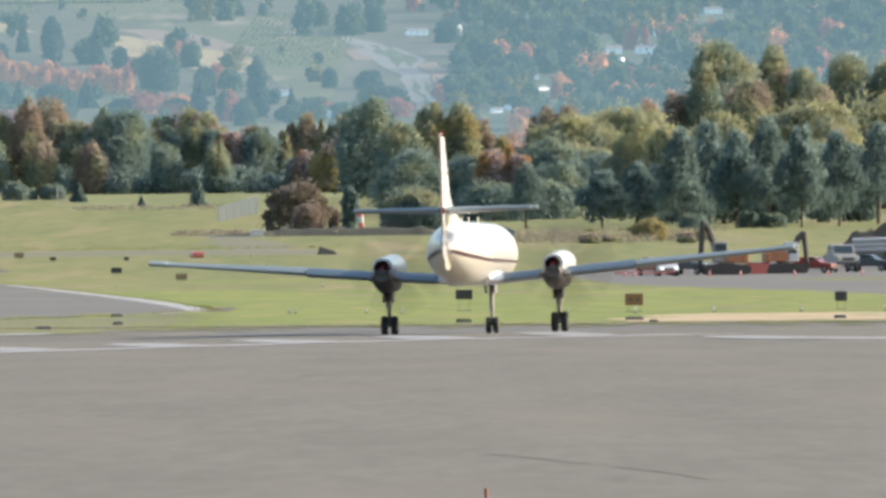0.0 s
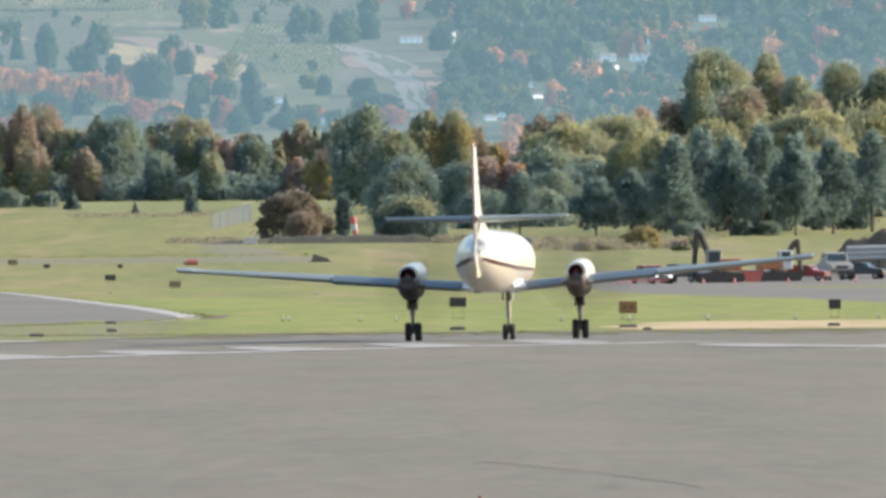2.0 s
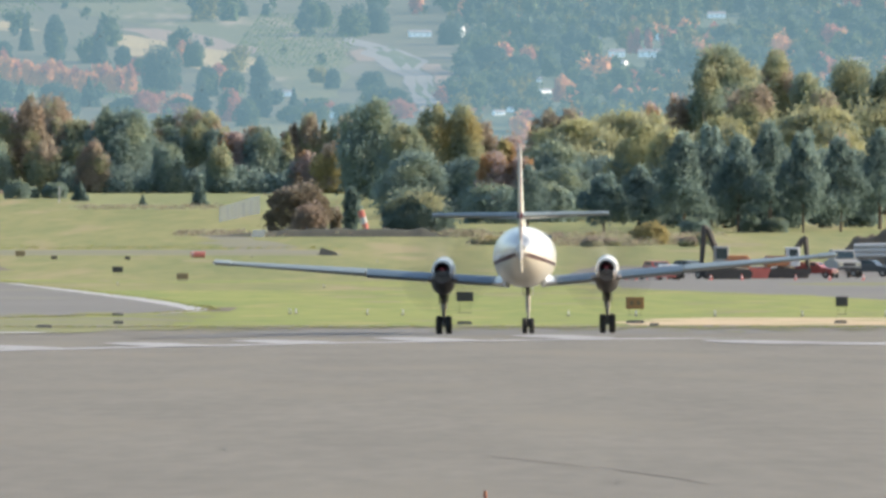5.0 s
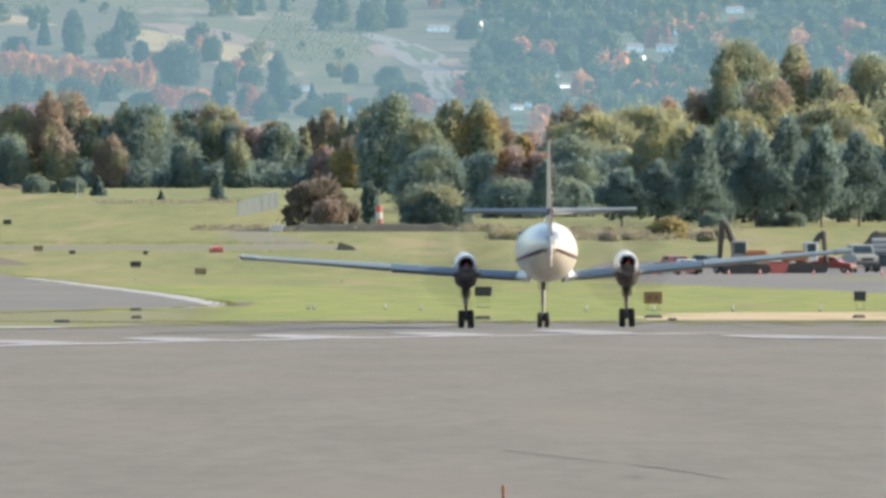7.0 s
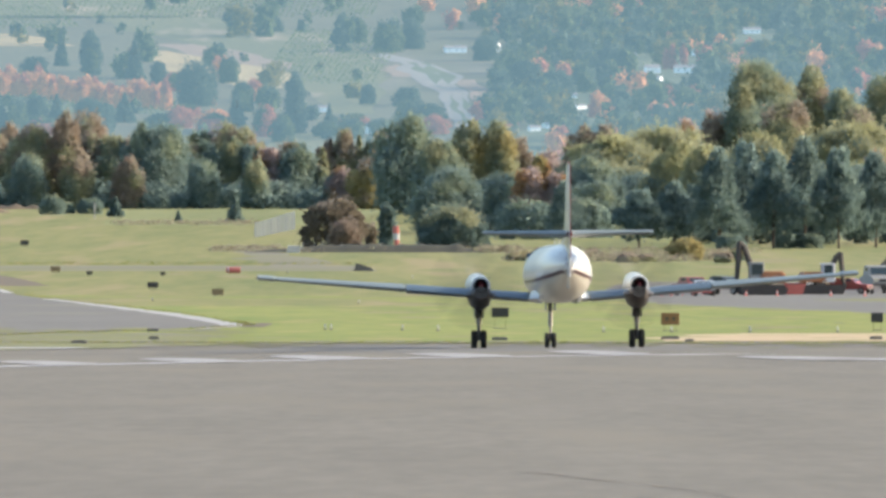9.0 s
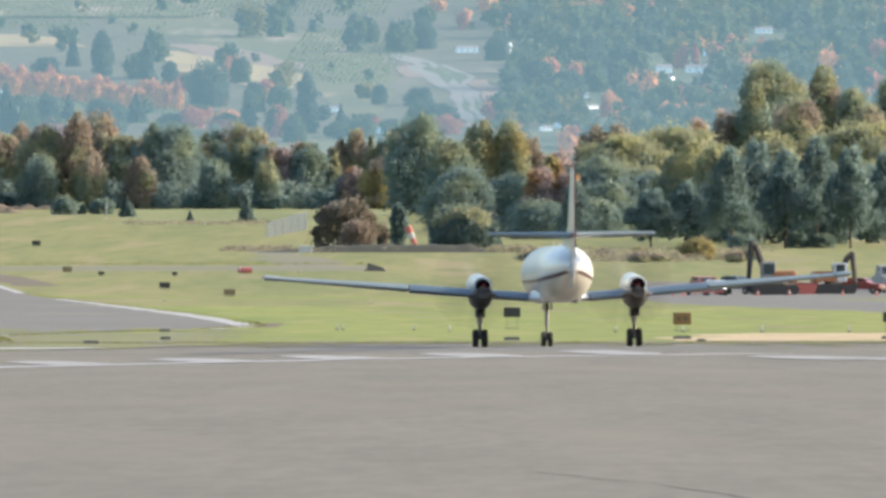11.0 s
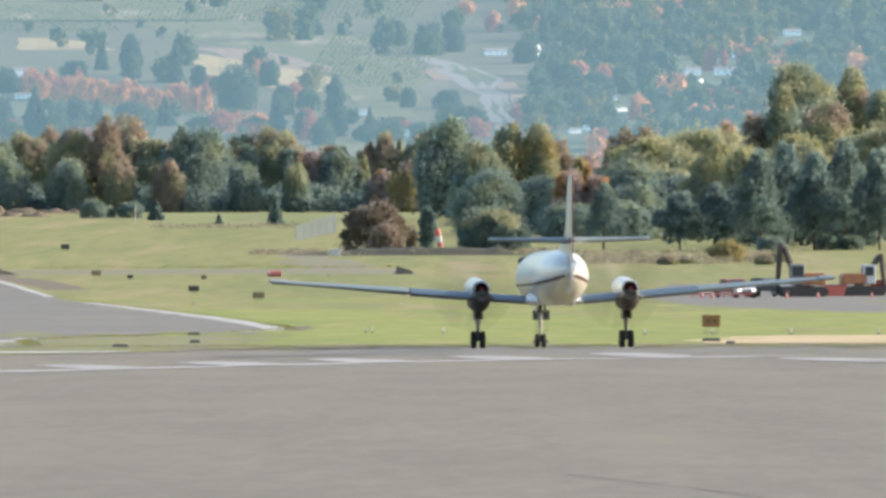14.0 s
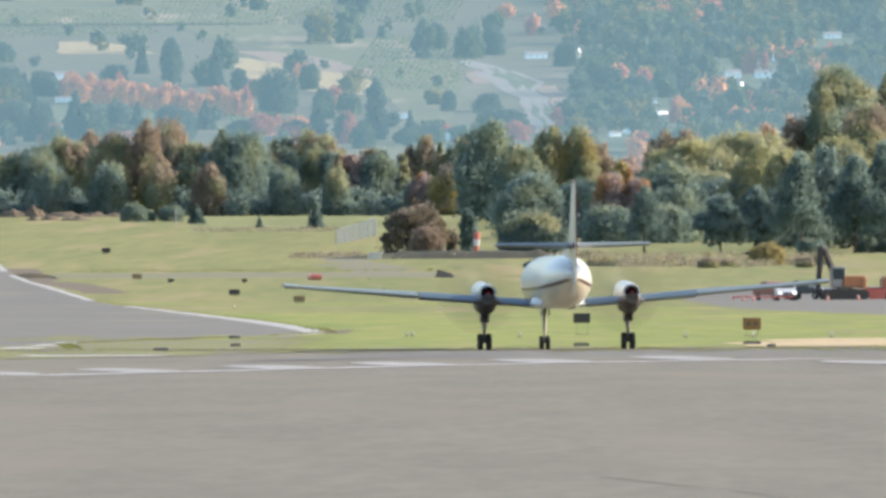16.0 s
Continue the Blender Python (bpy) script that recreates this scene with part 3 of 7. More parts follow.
def airplane():
    a = thing("airplane", "white twin-turboprop commuter airplane with a maroon stripe taxiing away", "airplane")
    a["kind"] = "thing"
    wheels, props = [], []
    # fuselage skin in two colours, split at the stripe
    bm = bmesh.new()
    add_loft(bm, [ring(y, z, r, r, 40) for y, z, r in FUSELAGE])
    for f in bm.faces:
        c = f.calc_center_median()
        f.material_index = 1 if c.z < np.interp(-c.y, [0, 5, 7.5, 9.2], [1.93, 1.97, 2.08, 2.22]) else 0
    part("fuselage", bm, [WHITE, CREAM], a, "white over cream painted fuselage", True)
    # stripe as a thin band round the flank, rising to the tail
    bm = bmesh.new()
    for side in (1, -1):
        rows = []
        for y, zc, r in FUSELAGE[2:]:
            z = np.interp(-y, [-7, 0, 5, 7.5, 9.2], [1.92, 1.93, 1.97, 2.08, 2.22])
            hw = np.interp(-y, [-7, 5, 9.2], [0.036, 0.042, 0.052])
            zs = [min(max(z + d * hw, zc - r), zc + r) for d in (-1, 0, 1)]
            rows.append([bm.verts.new((side * (math.sqrt(max(0.0, r * r - (q - zc) ** 2)) + 0.008), y - (0.02 if y < -8.9 else 0), q)) for q in zs])
        for p, q in zip(rows, rows[1:]):
            for i in range(2):
                bm.faces.new((p[i], p[i + 1], q[i + 1], q[i]))
    part("stripe", bm, STRIPE, a, "maroon cheatline stripe", True)
    # cockpit glass
    for side in (1, -1):
        box_part("windscreen", (side * 0.36, 5.75, 2.62), (0.55, 0.5, 0.3), GLASS, a, 0.05, "dark cockpit glass", pose(0, 0, 0, -38, side * 24, 0))
    # wing
    for side in (1, -1):
        bm = bmesh.new()
        add_loft(bm, [airfoil(side * x, wing_at(x)[0], wing_at(x)[1] + (1.0 if x < 4.44 else 0.42 if x < 8.2 else 0.0), wing_at(x)[2], np.interp(x, [0, 8.7], [0.15, 0.10])) for x in (0.45, 1.5, 2.28, 3.4, 4.42, 4.46, 6, 7.6, 8.18, 8.22, 8.5, 8.66)])
        part("wing", bm, WINGPAINT, a, "pale grey metal wing", True)
        for nm, x0, x1, drop in (("flap", 0.92, 2.0, 0.04), ("flap", 2.56, 4.4, 0.04), ("aileron", 4.46, 8.15, 0.02)):
            bm = bmesh.new()
            rings = []
            for x in (x0, x1):
                le, te, z = wing_at(x)
                rings.append(airfoil(side * x, te + (1.03 if nm == "flap" else 0.45), te + 0.02, z - 0.005, 0.25 if nm == "flap" else 0.2, drop))
            add_loft(bm, rings)
            part(nm, bm, FLAPSKIN if nm == "flap" else WINGPAINT, a, "blue-grey flap" if nm == "flap" else "pale grey aileron", True)
        tube_part("wing_tip_light", (side * 8.66, 0.3, 2.10), (side * 8.70, -0.2, 2.10), 0.05, 0.04, CHROME, a, "small tip light", 8)
        bm = bmesh.new()
        add_loft(bm, [[(side * (0.5 + dx), y, z) for dx, z in ((0, 1.3), (w * 0.5, 1.36), (w, 1.44), (w * 0.55, 1.62), (0.05, 1.85))] for y, w in ((2.2, 0.1), (1.2, 0.4), (-1.2, 0.45), (-2.2, 0.12))])
        part("wing_fillet", bm, WHITE, a, "white wing root fairing", True)
        # engine nacelle
        bm = bmesh.new()
        x = side * 2.285
        add_loft(bm, [[(x + p[0], p[1], p[2]) for p in ring(y, z, rx, rz, 24)] for y, z, rx, rz in
                      ((2.75, 1.86, 0.19, 0.19), (2.55, 1.84, 0.29, 0.31), (1.8, 1.80, 0.33, 0.40), (0.6, 1.76, 0.34, 0.42), (-0.6, 1.78, 0.325, 0.36), (-1.4, 1.83, 0.30, 0.28), (-1.78, 1.85, 0.265, 0.235))])
        nac = part("nacelle", bm, WHITE, a, "white engine nacelle", True)
        bm = bmesh.new()
        add_loft(bm, [[(x + p[0], p[1], p[2]) for p in ring(y, z, rx, rz, 20)] for y, z, rx, rz in
                      ((1.6, 1.5, 0.22, 0.18), (0.8, 1.44, 0.30, 0.28), (-0.6, 1.44, 0.33, 0.32), (-1.5, 1.52, 0.32, 0.30), (-2.0, 1.60, 0.28, 0.23), (-2.14, 1.62, 0.2, 0.16))])
        part("gear_bay", bm, BELLY, a, "lower cowling painted dark for shade", True)
        bm = bmesh.new()
        add_loft(bm, [[(x + p[0], p[1], p[2]) for p in ring(y, z, rx, rz, 20)] for y, z, rx, rz in ((-0.3, 1.56, 0.40, 0.10), (-1.0, 1.56, 0.44, 0.14), (-1.7, 1.55, 0.43, 0.13), (-1.95, 1.55, 0.34, 0.07))])
        part("nacelle_fairing", bm, BELLY, a, "sooty fairing where nacelle meets wing", True)
        bm = bmesh.new()
        n = 20
        rows = [[bm.verts.new((x + r * math.cos(2 * math.pi * i / n), y, 1.82 + r * math.sin(2 * math.pi * i / n))) for i in range(n)] for y, r in ((-1.6, 0.22), (-2.2, 0.20), (-2.2, 0.185), (-1.79, 0.18))]
        for p, q in zip(rows, rows[1:]):
            for i in range(n):
                bm.faces.new((p[i], p[(i + 1) % n], q[(i + 1) % n], q[i]))
        bm.faces.new(rows[-1])
        pipe = part("exhaust_pipe", bm, [SOOT], a, "sooty black exhaust pipe", True)
        bm = bmesh.new()
        bmesh.ops.create_cone(bm, cap_ends=True, segments=16, radius1=0.15, radius2=0.05, depth=0.24, matrix=Matrix.Translation((x + 0.01, -2.0, 1.81)) @ pose(0, 0, 0, 90))
        part("exhaust_cone", bm, DARKRED, pipe, "heat-stained inner cone", True)
        for d in (-0.115, 0.115):
            box_part("gear_door", (x + d, -0.1, 1.05), (0.025, 0.9, 0.32), BELLY, a, 0.008, "open gear door", pose(0, 0, 0, 0, -d * 20, 0))
        # propeller, which turns on its shaft
        bm = bmesh.new()
        bmesh.ops.create_cone(bm, cap_ends=True, segments=20, radius1=0.19, radius2=0.03, depth=0.5, matrix=Matrix.Translation((0, 0.2, 0)) @ pose(0, 0, 0, -90))
        prop = part("propeller", bm, CHROME, a, "spinning polished spinner", True)
        prop.location = (x, 2.95, 1.86)
        for k in range(4):
            bm = bmesh.new()
            rings = []
            for r, c, tw in ((0.15, 0.10, 55), (0.4, 0.20, 42), (0.8, 0.24, 30), (1.15, 0.20, 22), (1.32, 0.10, 18)):
                q = [Vector((u * c, v, 0)) for u, v in ((-0.5, 0), (-0.1, 0.018), (0.3, 0.014), (0.5, 0), (0.3, -0.008), (-0.1, -0.012))]
                rings.append([pose(0, 0, 0, 0, k * 90, 0) @ (pose(0, 0, 0, 0, 0, tw) @ v + Vector((0, 0, r))) for v in q])
            add_loft(bm, rings)
            part("blade", bm, BLADE, prop, "dark grey propeller blade", True)
        props.append((prop, Vector(prop.location), side))
        # main gear leg with a pair of wheels
        tube_part("gear_leg", (x, 0, 1.35), (x, 0, 0.72), 0.085, 0.085, STEEL, a, "dull steel oleo leg")
        tube_part("oleo", (x, 0, 0.74), (x, 0, 0.27), 0.055, 0.055, STEEL, a, "dull oleo rod")
        tube_part("axle", (x - 0.2, 0, 0.27), (x + 0.2, 0, 0.27), 0.045, 0.045, STEEL, a)
        tube_part("drag_brace", (x, -0.05, 0.78), (x, 0.8, 1.3), 0.035, 0.035, STEEL, a)
        tube_part("side_brace", (x - 0.12, -0.05, 1.3), (x - 0.02, 0, 0.85), 0.03, 0.03, STEEL, a)
        bm = bmesh.new()
        add_box(bm, (x, -0.1, 0.62), (0.06, 0.04, 0.22), 0.008, pose(0, 0, 0, 35))
        add_box(bm, (x, -0.1, 0.43), (0.06, 0.04, 0.22), 0.008, pose(0, 0, 0, -35))
        part("torque_link", bm, STEEL, a)
        for d in (-0.135, 0.135):
            wheels.append(wheel("wheel", x + d, 0, 0.27, 0.175, a))
    # nose gear
    tube_part("nose_leg", (0, 5.83, 1.45), (0, 5.83, 0.62), 0.065, 0.065, STEEL, a, "dull steel nose leg")
    tube_part("nose_oleo", (0, 5.83, 0.64), (0, 5.83, 0.22), 0.04, 0.04, STEEL, a, "dull oleo rod")
    tube_part("nose_axle", (-0.14, 5.83, 0.22), (0.14, 5.83, 0.22), 0.035, 0.035, STEEL, a)
    tube_part("nose_brace", (0, 5.8, 0.75), (0, 5.2, 1.4), 0.03, 0.03, STEEL, a)
    for d in (-0.13, 0.13):
        box_part("nose_gear_door", (d, 5.6, 1.22), (0.02, 0.9, 0.26), STEEL, a, 0.006, "open dull grey nose gear door")
    for d in (-0.1, 0.1):
        wheels.append(wheel("nose_wheel", d, 5.83, 0.22, 0.14, a))
    # tail
    part("fin", fin_mesh([(2.75, -2.4, -8.9), (2.98, -3.3, -8.93), (3.12, -4.8, -8.96), (3.3, -6.2, -9.0), (3.6, -7.25, -9.06), (4.2, -7.75, -9.15), (5.0, -8.4, -9.28), (5.22, -8.62, -9.32)], 0.095, 0.045, 2.75, 5.22), WHITE, a, "white swept fin", True)
    rud = part("rudder", fin_mesh([(2.05, -8.7, -9.55), (2.6, -8.92, -9.72), (3.4, -9.04, -9.80), (4.2, -9.17, -9.88), (5.0, -9.3, -9.94), (5.28, -9.34, -9.96)], 0.055, 0.028, 2.05, 5.28), WHITE, a, "white rudder", True)
    bm = fin_mesh([(2.6, -9.62, -9.735), (3.4, -9.70, -9.815), (4.2, -9.78, -9.895), (5.25, -9.85, -9.975)], 0.006, 0.006, 2.6, 5.25)
    bmesh.ops.translate(bm, vec=(0.022, 0, 0), verts=bm.verts)
    part("rudder_edge", bm, RED, rud, "red strip along the rudder's edge")
    box_part("fin_cap", (0, -9.3, 5.30), (0.05, 0.9, 0.05), RED, a, 0.02, "red fin tip")
    part("ventral_fin", fin_mesh([(1.72, -7.6, -9.0), (1.95, -7.2, -9.1), (2.2, -6.8, -9.1)], 0.04, 0.06, 1.72, 2.2), CREAM, a, "cream ventral fin", True)
    for side in (1, -1):
        bm = bmesh.new()
        add_loft(bm, [airfoil(side * x, -7.6 - 0.55 * x / 2.43, -8.75, 3.26 + 0.02 * x, 0.17) for x in (0.0, 0.8, 1.6, 2.25, 2.40, 2.43)])
        part("tailplane", bm, WINGPAINT, a, "pale grey tailplane", True)
        bm = bmesh.new()
        add_loft(bm, [airfoil(side * x, -8.72, -9.1, 3.26 + 0.02 * x, 0.3) for x in (0.15, 2.28)])
        part("elevator", bm, WINGPAINT, a, "pale grey elevator", True)
    box_part("tail_bullet", (0, -8.9, 3.27), (0.17, 1.5, 0.16), STRIPE, a, 0.05, "dark fairing at the tailplane root")
    box_part("static_boom", (0.1, -9.2, 4.25), (0.18, 0.03, 0.03), STEEL, a)
    for y, h in ((2.0, 0.16), (-1.2, 0.14), (-3.2, 0.10)):
        bm = bmesh.new()
        add_loft(bm, [[(w * s, y + d - (z - 2.95) * 0.5, z) for w, s, d in ((0.015, 0, 0.12), (0.015, 1, 0), (0.015, 0, -0.14), (0.015, -1, 0))] for z in (2.95, 2.98 + h)])
        part("antenna", bm, WHITE, a, "white blade antenna")
    bm = bmesh.new()
    bmesh.ops.create_uvsphere(bm, u_segments=12, v_segments=8, radius=0.07, matrix=Matrix.Translation((0, -4.6, 3.02)))
    part("beacon", bm, BEACON, a, "small red beacon", True)
    return a, wheels, props


plane, WHEELS, PROPS = airplane()


# ---- trees: a tapered trunk with limbs, and a crown of many small leaf clumps ----
def leaf_cloud(rng, lobes, per, size, droop=0.0, shell=0.55, thin=1.0, core=0.95, fuzz=0.1, spray=0.4):
    """Leaf cards on and inside lobes (centre, radii), facing outward, so that gaps stay between them."""
    verts, n = [], 0
    for (cx, cy, cz, rx, ry, rz) in lobes:
        k = int(per * (rx * rz) ** 0.92)
        d = rng.normal(size=(k, 3))
        d /= np.linalg.norm(d, axis=1)[:, None]
        d[:, 2] = np.where(d[:, 2] < -0.55, -d[:, 2], d[:, 2])
        rad = shell + (1.12 - shell) * rng.random(k) ** 0.7 + fuzz * rng.random(k) ** 2
        bump = 1 + 0.16 * np.sin(d[:, 0] * 5 + cx) * np.cos(d[:, 2] * 6 + cz) + 0.1 * np.sin(d[:, 1] * 9 + cy * 3)
        p = d * (rad * bump)[:, None] * np.array([rx, ry, rz]) + np.array([cx, cy, cz])
        nrm = d * 0.7 + rng.normal(scale=0.7, size=(k, 3))
        nrm[:, 2] += 0.1
        nrm /= np.linalg.norm(nrm, axis=1)[:, None]
        t = np.cross(nrm, rng.normal(size=(k, 3)))
        t /= np.linalg.norm(t, axis=1)[:, None]
        b = np.cross(nrm, t)
        s = size * (0.6 + 0.8 * rng.random(k))[:, None]
        if droop:
            t = np.where(rng.random(k)[:, None] < droop, np.array([0.15, 0, -1.0]) + 0 * t, t)
            s2 = s * 1.7
        else:
            s2 = s
        for q in (-t * s2 - b * s * 0.35, -b * s * thin + t * s * 0.1, t * s2, b * s * thin):
            verts.append(p + q * 0.5)
        n += k
    # larger sprays inside each lobe, turned every way, that close the crown
    out = []
    for (cx, cy, cz, rx, ry, rz) in lobes if core else ():
        k = 40 if rx > 1.6 else 12
        d = rng.normal(size=(k, 3))
        d /= np.linalg.norm(d, axis=1)[:, None]
        p = d * (core * (0.35 + 0.65 * rng.random(k) ** 0.5))[:, None] * np.array([rx, ry, rz]) + np.array([cx, cy, cz])
        t = rng.normal(size=(k, 3))
        t /= np.linalg.norm(t, axis=1)[:, None]
        b = np.cross(t, rng.normal(size=(k, 3)))
        b /= np.linalg.norm(b, axis=1)[:, None]
        s = min(spray, 0.7 * math.sqrt(rx * rz)) * (0.7 + 0.6 * rng.random(k))[:, None]
        out.append(np.stack([p - t * s, p - b * s * 0.7, p + t * s, p + b * s * 0.7], axis=1).reshape(-1, 3))
    # the four corners of a card follow each other
    i = 0
    while i < len(verts):
        out.append(np.stack(verts[i:i + 4], axis=1).reshape(-1, 3))
        i += 4
    v = np.concatenate(out)
    return v, np.arange(len(v)).reshape(-1, 4)


def skin(rng, lobes, size, dens):
    """Leaves that bridge the hollows between the lobes of a crown."""
    na, nz = 28, 26
    q = np.array(lobes)
    z0, z1 = (q[:, 2] - q[:, 5]).min(), (q[:, 2] + q[:, 5]).max()
    ext = np.zeros((nz, na))
    for i in range(nz):
        z = z0 + (z1 - z0) * (i + 0.5) / nz
        r2 = np.clip(1 - ((z - q[:, 2]) / q[:, 5]) ** 2, 0, None) * (q[:, 3] * q[:, 4])
        for j in range(na):
            ux, uy = math.cos(2 * math.pi * j / na), math.sin(2 * math.pi * j / na)
            along, off = q[:, 0] * ux + q[:, 1] * uy, q[:, 0] * uy - q[:, 1] * ux
            e = np.where(r2 > off ** 2, along + np.sqrt(np.clip(r2 - off ** 2, 0, None)), 0)
            ext[i, j] = max(0.0, e.max())
    side = 0.5 * (np.roll(ext, 1, 1) + np.roll(ext, -1, 1))
    ext = np.maximum(ext, side)
    up, down = np.vstack([ext[1:], ext[-1:] * 0.6]), np.vstack([ext[:1] * 0.6, ext[:-1]])
    ext = 0.5 * ext + 0.25 * (up + down)
    k = int(dens * 2 * math.pi * ext.mean() * (z1 - z0))
    i, j = rng.integers(0, nz, k), rng.integers(0, na, k)
    keep = rng.random(k) < ext[i, j] / ext.max() + 0.05
    i, j = i[keep], j[keep]
    k = len(i)
    r = ext[i, j] * (0.90 + 0.10 * rng.random(k))
    a, z = 2 * math.pi * (j + rng.random(k) - 0.5) / na, z0 + (z1 - z0) * (i + rng.random(k)) / nz
    p = np.stack([r * np.cos(a), r * np.sin(a), z], axis=1)
    t = rng.normal(size=(k, 3))
    t /= np.linalg.norm(t, axis=1)[:, None]
    b = np.cross(t, rng.normal(size=(k, 3)))
    b /= np.linalg.norm(b, axis=1)[:, None]
    s = size * (0.5 + 0.5 * rng.random(k))[:, None]
    return np.stack([p - t * s, p - b * s * 0.7, p + t * s, p + b * s * 0.7], axis=1).reshape(-1, 3)


def cards(name, v, f, mats, parent, mat_of=None):
    me = bpy.data.meshes.new(name)
    n = len(f)
    me.vertices.add(len(v))
    me.vertices.foreach_set("co", v.astype(np.float32).ravel())
    me.loops.add(4 * n)
    me.loops.foreach_set("vertex_index", f.astype(np.int32).ravel())
    me.polygons.add(n)
    me.polygons.foreach_set("loop_start", np.arange(0, 4 * n, 4, dtype=np.int32))
    me.update(calc_edges=True)
    for m in mats:
        me.materials.append(m)
    if mat_of is not None:
        me.polygons.foreach_set("material_index", mat_of.astype(np.int32))
    me.update()
    ob = new(name, me)
    ob.parent = parent
    return ob


def trunk(parent, h, r, rng, limbs=6, spread=0.3):
    bm = bmesh.new()
    pts = [(0, 0, -0.3), (0.05 * h * rng.normal() * 0.3, 0, h * 0.4), (0.06 * h * rng.normal() * 0.3, 0.02 * h, h * 0.85)]
    add_tube(bm, pts[0], pts[1], r, r * 0.7, 8)
    add_tube(bm, pts[1], pts[2], r * 0.7, r * 0.2, 8)
    for k in range(limbs):
        a = 2 * math.pi * (k + rng.random()) / limbs
        z = h * (0.25 + 0.5 * k / limbs)
        add_tube(bm, (0, 0, z), (math.cos(a) * spread * h, math.sin(a) * spread * h, z + h * 0.22), r * 0.35, r * 0.08, 6)
    return part("trunk", bm, WOODY, parent, "grey-brown trunk with limbs", True)


def mass(lobes, rng, c, r, n, bump):
    """A leafy mass: one body with n small swellings on its skin."""
    lobes.append((*c, *r))
    for k in range(n):
        d = Vector((rng.normal(), rng.normal(), rng.normal())).normalized()
        q = 0.86 + 0.14 * rng.random()
        b = bump * (0.6 + 0.9 * rng.random())
        lobes.append((c[0] + d.x * r[0] * q, c[1] + d.y * r[1] * q, c[2] + d.z * r[2] * q, b, b, b))


def plume(lobes, rng, x, y, z0, z1, r, lean=0.45, taper=0.6):
    """An upright spray of foliage round one limb, slimmer towards its tip."""
    n = max(2, int((z1 - z0) / (r * 1.0)))
    for j in range(n):
        u = (j + 0.5) / n
        rr = r * (1 - taper * u ** 2) * (0.8 + 0.4 * rng.random())
        k = 1 - lean + lean * min(1.0, u * 1.4)
        lobes.append((x * k + rng.normal() * r * 0.22, y * k + rng.normal() * r * 0.22, z0 + (z1 - z0) * u, rr, rr, (z1 - z0) / n * 0.8))


def sprays(lobes, rng, h, w, n, low, fall, r, taper=0.6, uneven=0.10):
    """n plumes side by side: the middle ones reach the top, the outer ones fall back."""
    for k in range(n):
        a, q = 2.4 * k + rng.random(), math.sqrt((k + 0.5) / n)
        top = h * (1.0 - fall * q ** 2.2 - uneven * rng.random())
        plume(lobes, rng, math.cos(a) * q * (w * 0.5 - r), math.sin(a) * q * (w * 0.5 - r), h * low * (0.7 + 0.6 * rng.random()), top, r * (0.8 + 0.45 * rng.random()), 0.45, taper)


